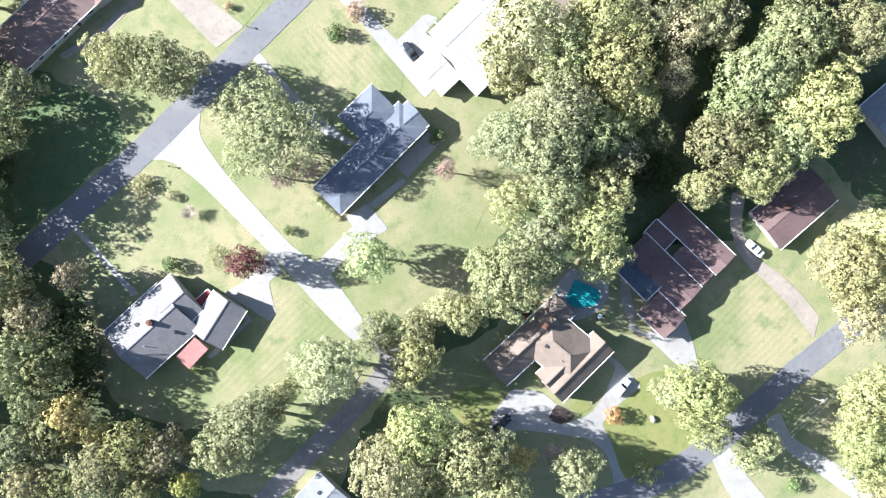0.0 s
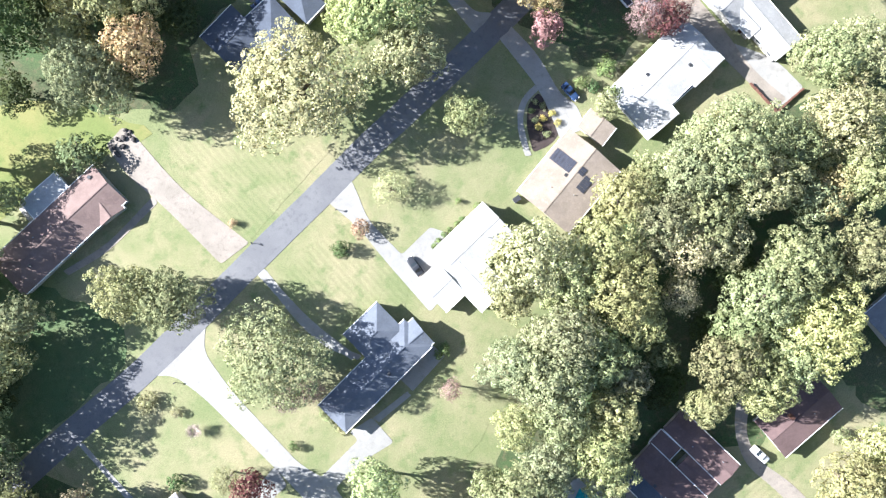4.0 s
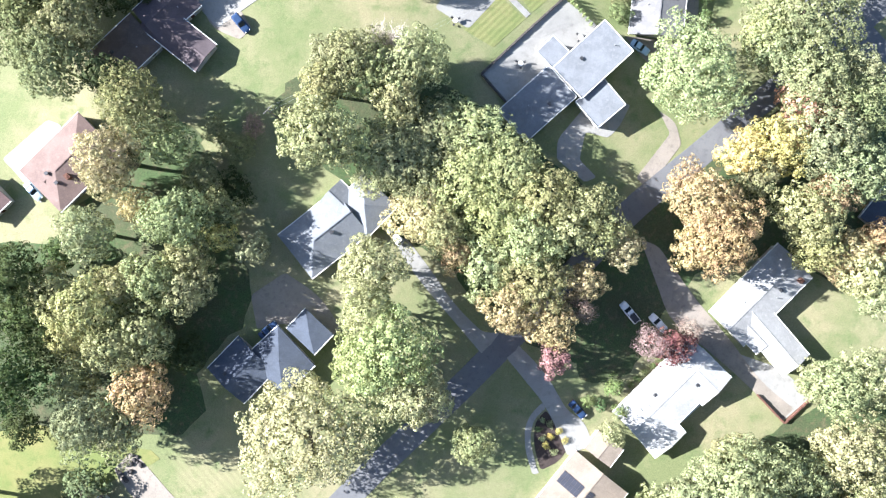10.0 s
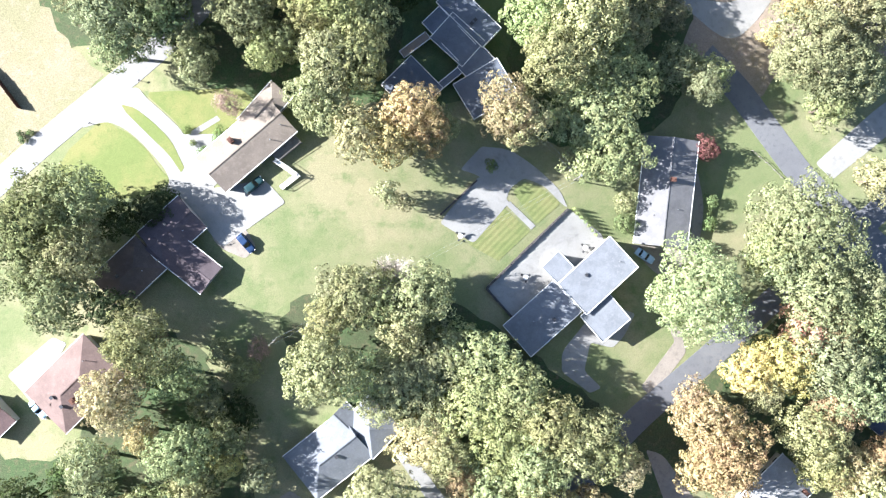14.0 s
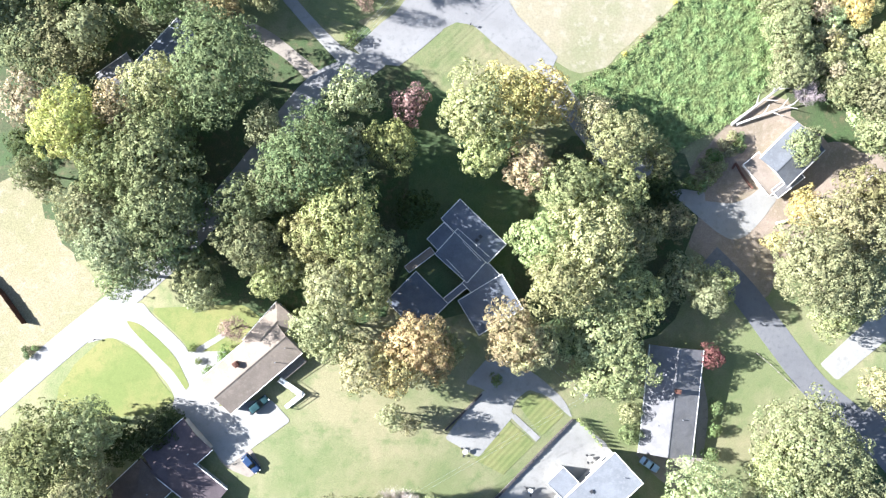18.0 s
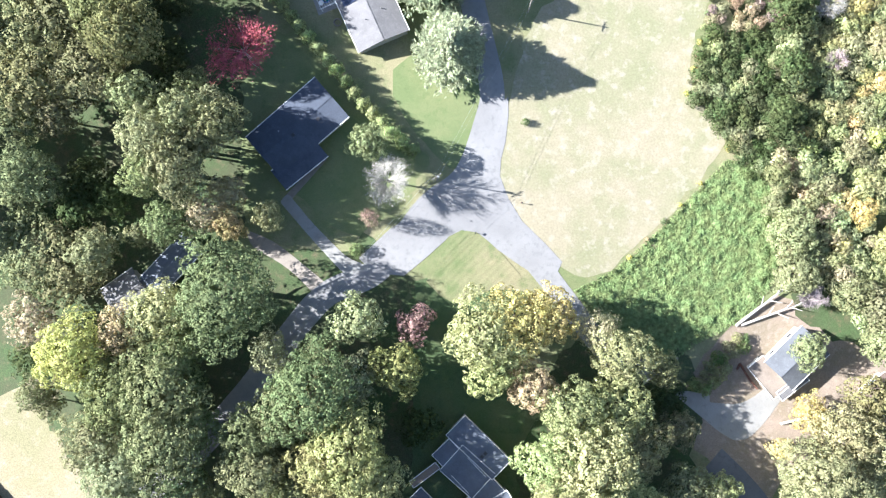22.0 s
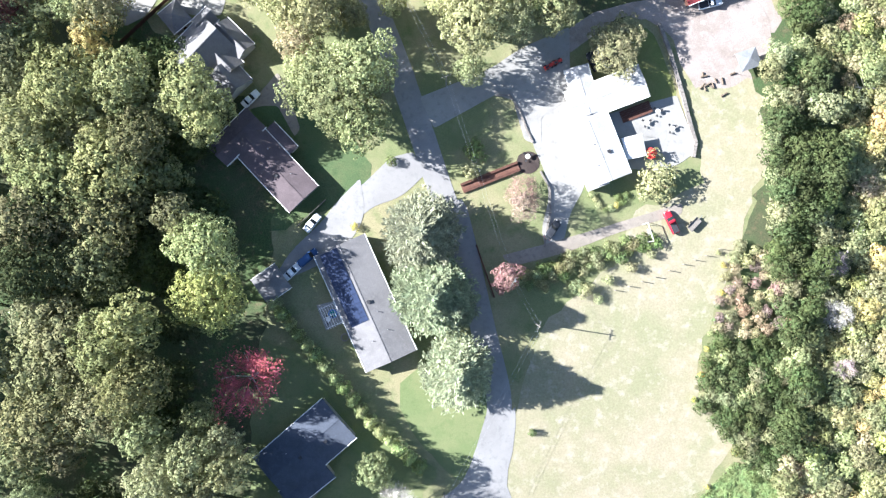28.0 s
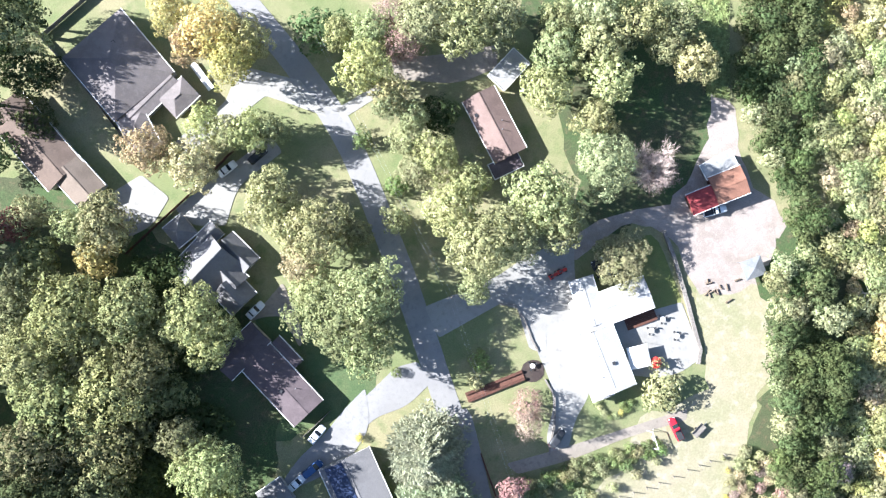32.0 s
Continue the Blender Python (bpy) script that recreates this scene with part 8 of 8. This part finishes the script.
# foundation shrubs
for x, y in [(-30.1, 12.1), (-29.1, 11.0), (-28.1, 10.2), (-27.0, 9.2), (-26.1, 8.3), (-25.0, 7.5)]:
    tree(x, y, 0.85, 0.9, "l_", "foundation shrubs along the slate-roofed house")
for x, y in [(-3.4, 52.3), (-2.3, 53.6), (-1.0, 55.0), (0.4, 56.2), (2.1, 57.7), (3.4, 58.8)]:
    tree(x, y, 0.8, 0.9, "g_", "foundation shrubs by the white driveway")
for x, y in [(42.9, 95.7), (44.6, 97.2), (46.5, 98.7), (48.6, 100.3), (50.3, 101.9)]:
    tree(x, y, 0.9, 1.0, "g_", "foundation shrubs along the white-roofed house")
for x, y in [(27.9, 190.4), (28.7, 189.3), (29.7, 188.3), (30.7, 187.3), (31.6, 186.3), (32.4, 185.2), (33.3, 184.1)]:
    tree(x, y, 0.55, 2.6, "c_", "row of slim evergreens on the terrace")
for x, y in [(29.4, 373.5), (30.5, 372.1), (32.0, 371.0), (33.4, 371.4), (34.8, 372.1), (36.2, 372.9), (35.1, 374.0), (37.2, 374.6), (28.7, 374.7)]:
    tree(x, y, rk.uniform(0.8, 1.2), 1.1, rk.choice(["l_", "g_", "y_"]), "shrubs round the white-roofed house")
for x, y in [(60.8, 360.3), (62.0, 357.2), (61.8, 353.8), (61.6, 350.2), (61.0, 346.8), (60.1, 343.4), (59.1, 339.8), (58.3, 336.0), (57.5, 332.5), (57.0, 329.4), (55.9, 326.2), (55.1, 323.1), (58.0, 320.5), (60.1, 318.5), (62.8, 317.3), (65.2, 315.5), (66.2, 309.3), (58.9, 300.6), (53.7, 295.1), (49.6, 290.8), (45.1, 286.3), (40.7, 281.7), (36.9, 278.2)]:
    tree(x, y, rk.uniform(0.6, 0.9), rk.uniform(1.3, 1.8), rk.choice(["l_", "b_", "y_", "d_"]), "weedy tufts along the old field fence")

fence([(31.1, 349.9), (38.2, 351.9), (44.7, 354.2), (51.9, 357.4), (57.6, 359.6), (64.8, 362.9)], "thin wire fence on wooden posts", 1.5, 3.4, 2, None, 0.09, False, 0.006)
fence([(-86.8, 411.6), (-80.7, 417.4), (-72.4, 425.1), (-60.0, 437.7)], "dark stained board fence along the driveway", 1.8, 2.4, 2, WOOD_RED, 0.08, True)
fence([(-108.0, 464.6), (-95.6, 475.6)], "weathered grey board fence", 1.8, 2.4, 2, None, 0.08, True)
fence([(-108.0, 464.6), (-98.9, 454.6), (-84.3, 435.8)], "weathered grey board fence behind the house", 1.6, 2.4, 2, None, 0.08, True)
fence([(-43.8, 366.8), (-36.9, 373.3)], "dark board fence beside the driveway", 1.5, 2.4, 2, WOOD_GREY, 0.08, True)
fence([(-118.2, 228.0), (-111.6, 221.8), (-105.7, 214.3)], "tall dark stained timber screen beside the dry field", 2.4, 2.6, 2, WOOD_RED, 0.1, True)
fence([(74.6, 205.6), (78.2, 202.7), (84.1, 197.0)], "split rail fence in the shade", 1.0, 2.5, 2)
stone_wall("retaining_wall", [(45.5, 417.2), (48.0, 410.9), (50.1, 403.9), (51.8, 398.2), (53.3, 392.6), (54.8, 387.7), (54.2, 384.1)], STONE, "dry-laid field stone retaining wall round the terrace", 0.8, 0.9, 1.0)
stone_wall("retaining_wall", [(4.6, 399.1), (8.3, 399.1), (10.7, 395.2), (12.6, 390.3), (14.0, 387.5)], STONE, "curved stone kerb round the front lawn", 0.45, 0.45, 0.8)
stone_wall("retaining_wall", [(15.8, 380.5), (18.2, 376.3), (18.4, 370.0), (17.3, 365.1), (16.9, 361.6)], STONE, "curved stone kerb round the front lawn", 0.45, 0.45, 0.8)
stone_wall("retaining_wall", [(6.3, 171.1), (16.5, 181.0), (26.5, 190.4)], DARK_STONE, "low dark stone wall along the terrace", 0.7, 0.5, 1.2)
stone_wall("retaining_wall", [(6.3, 171.1), (14.4, 162.0)], DARK_STONE, "low dark stone wall at the terrace end", 0.7, 0.5, 1.2)
stone_wall("retaining_wall", [(69.0, 252.8), (69.9, 254.3), (72.0, 250.7), (74.3, 247.8)], BRICK, "low brick wall beside the curved driveway", 0.7, 0.4, 0.9)
stone_wall("retaining_wall", [(75.1, 92.8), (81.9, 85.7), (88.6, 91.6)], BRICK, "low brick wall round the parking court", 0.9, 0.35, 1.0)
stone_wall("retaining_wall", [(-4.8, 188.8), (4.1, 197.2)], DARK_STONE, "low stone wall at the patio edge", 0.5, 0.4, 1.0)
stone_wall("retaining_wall", [(-0.1, 362.3), (4.5, 349.1)], BRICK, "low brick wall along the roadside lawn", 0.5, 0.35, 1.0)


# long brick stair from the road up to the white-roofed house
def brick_stair(x0, y0, x1, y1, width, steps):
    d = math.dist((x0, y0), (x1, y1))
    ang = math.degrees(math.atan2(y1 - y0, x1 - x0))
    z0, z1 = land(x0, y0) + 0.1, land(x1, y1) + 0.3
    base = thing("stairway", x0, y0, z0, ang, "long reddish brick stairway between low brick side walls", "stairs")
    for i in range(steps):
        part("tread", boxed(i * d / steps + 0.02, (i + 1) * d / steps, -width / 2, width / 2, (z1 - z0) * i / steps - 1.0, (z1 - z0) * (i + 1) / steps), BRICK, base)
        for s in (-1, 1):
            part("side_wall", boxed(i * d / steps + 0.02, (i + 1) * d / steps - 0.02, s * (width / 2 + 0.3) - 0.3, s * (width / 2 + 0.3) + 0.3, (z1 - z0) * i / steps - 1.0, (z1 - z0) * (i + 1) / steps + 0.45), WOOD_RED, base)


brick_stair(-3.6, 376.1, 10.4, 381.7, 1.3, 16)
sheet("brick_landing", [(9.8, 381.2), (10.4, 384.3), (12.9, 385.4), (15.2, 384.4), (15.5, 381.6), (13.6, 379.9), (11.2, 380.1)], MULCH, "round brick landing at the head of the stair", 0.16, 2)


def side_table_set(x, y, seed):
    rng = random.Random(seed)
    t = thing("patio_table", x, y, land(x, y) + 0.2, rng.uniform(0, 90), "round white patio table on a terrace", "table")
    part("tabletop", tube(bmesh.new(), (0, 0, 0.70), (0, 0, 0.74), 0.6, 0.6, 18), TRIM, t)
    part("pedestal", tube(bmesh.new(), (0, 0, 0), (0, 0, 0.7), 0.05, 0.05, 8), STEEL, t)
    part("foot", tube(bmesh.new(), (0, 0, 0), (0, 0, 0.04), 0.3, 0.28, 12), STEEL, t)
    for k in range(3):
        a = rng.uniform(0, 0.6) + k * 2.1
        c = thing("patio_chair", x + 1.05 * math.cos(a), y + 1.05 * math.sin(a), land(x, y) + 0.2, math.degrees(a) + 90, "dark metal patio chair drawn up to a table", "chair", "patio chairs")
        part("seat", boxed(-0.24, 0.24, -0.24, 0.24, 0.42, 0.46, None, 0.01), DARK_METAL, c)
        part("backrest", boxed(-0.24, 0.24, -0.28, -0.24, 0.46, 0.88, None, 0.01), DARK_METAL, c)
        for sx in (-0.2, 0.2):
            for sy in (-0.2, 0.2):
                part("leg", tube(bmesh.new(), (sx, sy, 0), (sx, sy, 0.42), 0.018, 0.018, 6), DARK_METAL, c)


for i, (x, y) in enumerate(((12.6, 384.0), (42.3, 392.6), (48.7, 391.2), (45.1, 395.4), (30.7, 180.9), (15.8, 173.8), (-0.0, 183.7), (38.8, -16.7), (-36.3, 344.0))):
    side_table_set(x, y, i)


def umbrella(x, y, material, label):
    o = thing("patio_umbrella", x, y, land(x, y) + 0.2, 0, label, "umbrella")
    part("pole", tube(bmesh.new(), (0, 0, 0), (0, 0, 2.5), 0.03, 0.03, 8), STEEL, o)
    bm = bmesh.new()
    bmesh.ops.create_cone(bm, segments=8, radius1=1.5, radius2=0.03, depth=0.55, cap_ends=False, matrix=Matrix.Translation((0, 0, 2.3)))
    bmesh.ops.solidify(bm, geom=bm.faces[:], thickness=0.02)
    part("canopy", bm, material, o)
    part("base", tube(bmesh.new(), (0, 0, 0), (0, 0, 0.1), 0.28, 0.25, 14), DARK_METAL, o)


umbrella(43.0, 384.8, RED_PAINT, "red patio umbrella on the white terrace")


def canopy(x, y, turn, L, W, h, material, label):
    o = thing("canopy", x, y, land(x, y) + 0.1, turn, label, "canopy")
    for sx in (-1, 1):
        for sy in (-1, 1):
            part("leg", tube(bmesh.new(), (sx * L / 2, sy * W / 2, 0), (sx * L / 2, sy * W / 2, h), 0.04, 0.04, 6), STEEL, o)
    for p in ([(-L / 2, -W / 2, h), (L / 2, -W / 2, h), (0, 0, h + 1.0)], [(L / 2, -W / 2, h), (L / 2, W / 2, h), (0, 0, h + 1.0)], [(L / 2, W / 2, h), (-L / 2, W / 2, h), (0, 0, h + 1.0)], [(-L / 2, W / 2, h), (-L / 2, -W / 2, h), (0, 0, h + 1.0)]):
        part("fabric_panel", slab(p, 0.03), material, o)


canopy(38.7, 386.3, 12.6, 5.2, 5.5, 2.5, TRIM, "white fabric canopy on the terrace")
canopy(67.3, 408.1, 20.0, 5.3, 4.8, 2.4, ROOF["steel"], "grey pitched canopy tent in the yard")

# paddling pool, utility box, tractor, trailer, cold frames
cx, cy = -35.3, 345.3
o = thing("paddling_pool", cx, cy, land(cx, cy) + 0.12, 0, "small bright blue paddling pool on a patio", "pool")
bm = bmesh.new()
for i in range(16):
    a, c = 6.2832 * i / 16, 6.2832 * (i + 1) / 16
    tube(bm, (math.cos(a) * 1.0, math.sin(a) * 1.0, 0.15), (math.cos(c) * 1.0, math.sin(c) * 1.0, 0.15), 0.15, 0.15, 8)
part("rim", bm, BLUE_VINYL, o)
part("water", tube(bmesh.new(), (0, 0, 0.02), (0, 0, 0.16), 0.95, 0.95, 24), WATER, o)
cx, cy = 16.7, 63.7
o = thing("utility_box", cx, cy, land(cx, cy) + 0.06, 35, "grey-green metal utility box on a lawn", "box")
part("cabinet", boxed(-0.9, 0.9, -0.6, 0.6, 0, 0.9, None, 0.05), STEEL, o)
part("lid", boxed(-0.95, 0.95, -0.65, 0.65, 0.9, 1.0, None, 0.03), DARK_METAL, o)
for (x, y), turn in zip(((19.9, 407.4), (17.7, 406.2)), (25, 30)):
    o = thing("tractor", x, y, land(x, y) + 0.12, turn, "small red garden tractor parked by the drive", "tractor")
    part("hood", boxed(0.1, 1.3, -0.38, 0.38, 0.45, 1.0, None, 0.08), RED_PAINT, o)
    part("seat", boxed(-0.75, -0.2, -0.28, 0.28, 0.75, 0.9, None, 0.05), DARK_METAL, o)
    part("fender", boxed(-1.1, -0.05, -0.6, 0.6, 0.55, 0.72, None, 0.06), RED_PAINT, o)
    part("steering_wheel", tube(bmesh.new(), (0.0, 0, 1.1), (-0.04, 0, 1.14), 0.2, 0.2, 12), DARK_METAL, o)
    for sx, r in ((-0.65, 0.45), (0.95, 0.28)):
        for sy in (-1, 1):
            part("wheel", tube(bmesh.new(), (sx, sy * 0.45, r), (sx, sy * 0.7, r), r, r, 14), RUBBER, o)
cx, cy, tu = 54.6, 367.4, 47
o = thing("utility_trailer", cx, cy, land(cx, cy) + 0.1, tu, "low open utility trailer on the dry field", "trailer")
part("bed", boxed(-1.8, 1.8, -0.8, 0.8, 0.5, 0.62), WOOD_GREY, o)
part("tongue", tube(bmesh.new(), (1.8, 0, 0.5), (3.0, 0, 0.45), 0.05, 0.05, 6), STEEL, o)
for sy in (-1, 1):
    part("side_rail", boxed(-1.8, 1.8, sy * 0.8 - 0.03, sy * 0.8 + 0.03, 0.62, 0.95), DARK_METAL, o)
    part("wheel", tube(bmesh.new(), (-0.2, sy * 0.85, 0.32), (-0.2, sy * 1.05, 0.32), 0.32, 0.32, 14), RUBBER, o)
for i in range(6):
    u = i / 5
    cx, cy = [a + (c - a) * u for a, c in zip((-70.6, 457.9), (-66.7, 452.6))]
    o = thing("cold_frame", cx, cy, land(cx, cy) + 0.05, -52, "white raised garden frame in a row beside the house", "planter", "white garden frames")
    part("box", boxed(-0.55, 0.55, -0.8, 0.8, 0, 0.6, None, 0.02), TRIM, o)
    part("lid", boxed(-0.6, 0.6, -0.85, 0.85, 0.6, 0.66, None, 0.01), TRIM, o)
# garden swing frame and fire pit
cx, cy, tu = 43.1, 365.4, -72
o = thing("swing_frame", cx, cy, land(cx, cy) + 0.05, tu, "white timber garden swing frame at the field edge", "swing")
part("top_beam", boxed(-2.4, 2.4, -0.07, 0.07, 2.2, 2.35), TRIM, o)
for sx in (-2.3, 2.3):
    for sy in (-0.9, 0.9):
        part("leg", tube(bmesh.new(), (sx, sy, 0), (sx, 0, 2.3), 0.07, 0.07, 6), TRIM, o)
part("bench_seat", boxed(-0.8, 0.8, -0.25, 0.25, 0.5, 0.56), TRIM, o)
cx, cy = -32.4, 339.5
o = thing("fire_pit", cx, cy, land(cx, cy) + 0.05, 0, "round stone fire pit beside the long house", "fire pit")
for i in range(12):
    a = 6.2832 * i / 12
    part("stone", boxed(-0.24, 0.24, -0.14, 0.14, 0, 0.35, pose(0.85 * math.cos(a), 0.85 * math.sin(a), 0, 0, 0, math.degrees(a) + 90), 0.03), STONE, o)
# decks and a carport stair
deck(-41.1, 204.4, 39.4, 7.3, 2.8, 1.2, "weathered timber back deck with a white rail", WOOD_GREY)
deck(-41.2, 199.8, -34.6, 6.3, 1.1, 1.0, "narrow white-railed timber walkway behind the house", TRIM)
deck(-40.2, 196.6, -141.9, 5.3, 1.1, 0.6, "narrow white-railed timber stair down to the lawn", TRIM)
deck(39.7, 395.3, 21.1, 7.9, 3.0, 0.4, "reddish timber deck behind the white-roofed house", WOOD_RED, False)
# mailboxes
for (x, y), turn in zip(((-26.7, 61.0), (-46.6, 53.0), (-88.3, 210.6), (-76.5, 220.8), (-65.1, 19.7), (13.1, 295.3), (1.5, 287.8)), (40, 130, 30, 60, 40, 10, 70)):
    o = thing("mailbox", x, y, land(x, y), turn, "dark metal mailbox on a wooden post", "mailbox", "roadside mailboxes")
    part("post", boxed(-0.05, 0.05, -0.05, 0.05, -0.3, 1.05), WOOD_GREY, o)
    part("box", boxed(-0.3, 0.3, -0.12, 0.12, 1.05, 1.32, None, 0.05), DARK_METAL, o)
    part("flag", boxed(-0.05, 0.0, 0.12, 0.14, 1.15, 1.4), RED_PAINT, o)
# joints in the broad driveway
for a, c in zip(((-8.4, 401.0), (-4.5, 401.7), (-1.0, 402.7), (3.4, 402.6), (-7.7, 396.8)), ((-7.3, 396.8), (-2.9, 397.2), (0.6, 398.0), (4.6, 399.4), (4.8, 402.4))):
    d = math.dist(a, c)
    nx, ny = -(c[1] - a[1]) / d * 0.12, (c[0] - a[0]) / d * 0.12
    sheet("driveway_joint", [(a[0] - nx, a[1] - ny), (c[0] - nx, c[1] - ny), (c[0] + nx, c[1] + ny), (a[0] + nx, a[1] + ny)], MULCH, "dark joint between driveway slabs", 0.17, skirt=0.0)
# white pergola over the patio of the long house
cx, cy = -34.9, 345.3
o = thing("pergola", cx, cy, land(cx, cy) + 0.06, 24, "white timber pergola with an open grid of slats", "pergola")
for sx in (-2.3, 2.3):
    for sy in (-2.5, 2.5):
        part("post", boxed(sx - 0.07, sx + 0.07, sy - 0.07, sy + 0.07, -0.3, 2.4), TRIM, o)
for sy in (-2.5, 0, 2.5):
    part("beam", boxed(-2.7, 2.7, sy - 0.06, sy + 0.06, 2.4, 2.58), TRIM, o)
for k in range(9):
    part("slat", boxed(-2.44 + k * 0.6, -2.36 + k * 0.6, -2.9, 2.9, 2.58, 2.68), TRIM, o)
# cut logs left lying in the yard
lr = random.Random(12)
for k in range(11):
    lx, ly, turn = 60.1 + lr.uniform(-4.0, 4.0), 402.3 + lr.uniform(-3.0, 3.0), lr.uniform(0, 180)
    o = part("cut_log", tube(bmesh.new(), (-0.5, 0, 0), (0.5 + lr.uniform(0, 1.0), 0, 0), 0.24, 0.2, 10), BARK)
    o.matrix_world = pose(lx, ly, land(lx, ly) + 0.26, 0, 0, turn)
    tagged(o, "cut log lying on the pale trampled yard", "log", "cut logs in the yard")
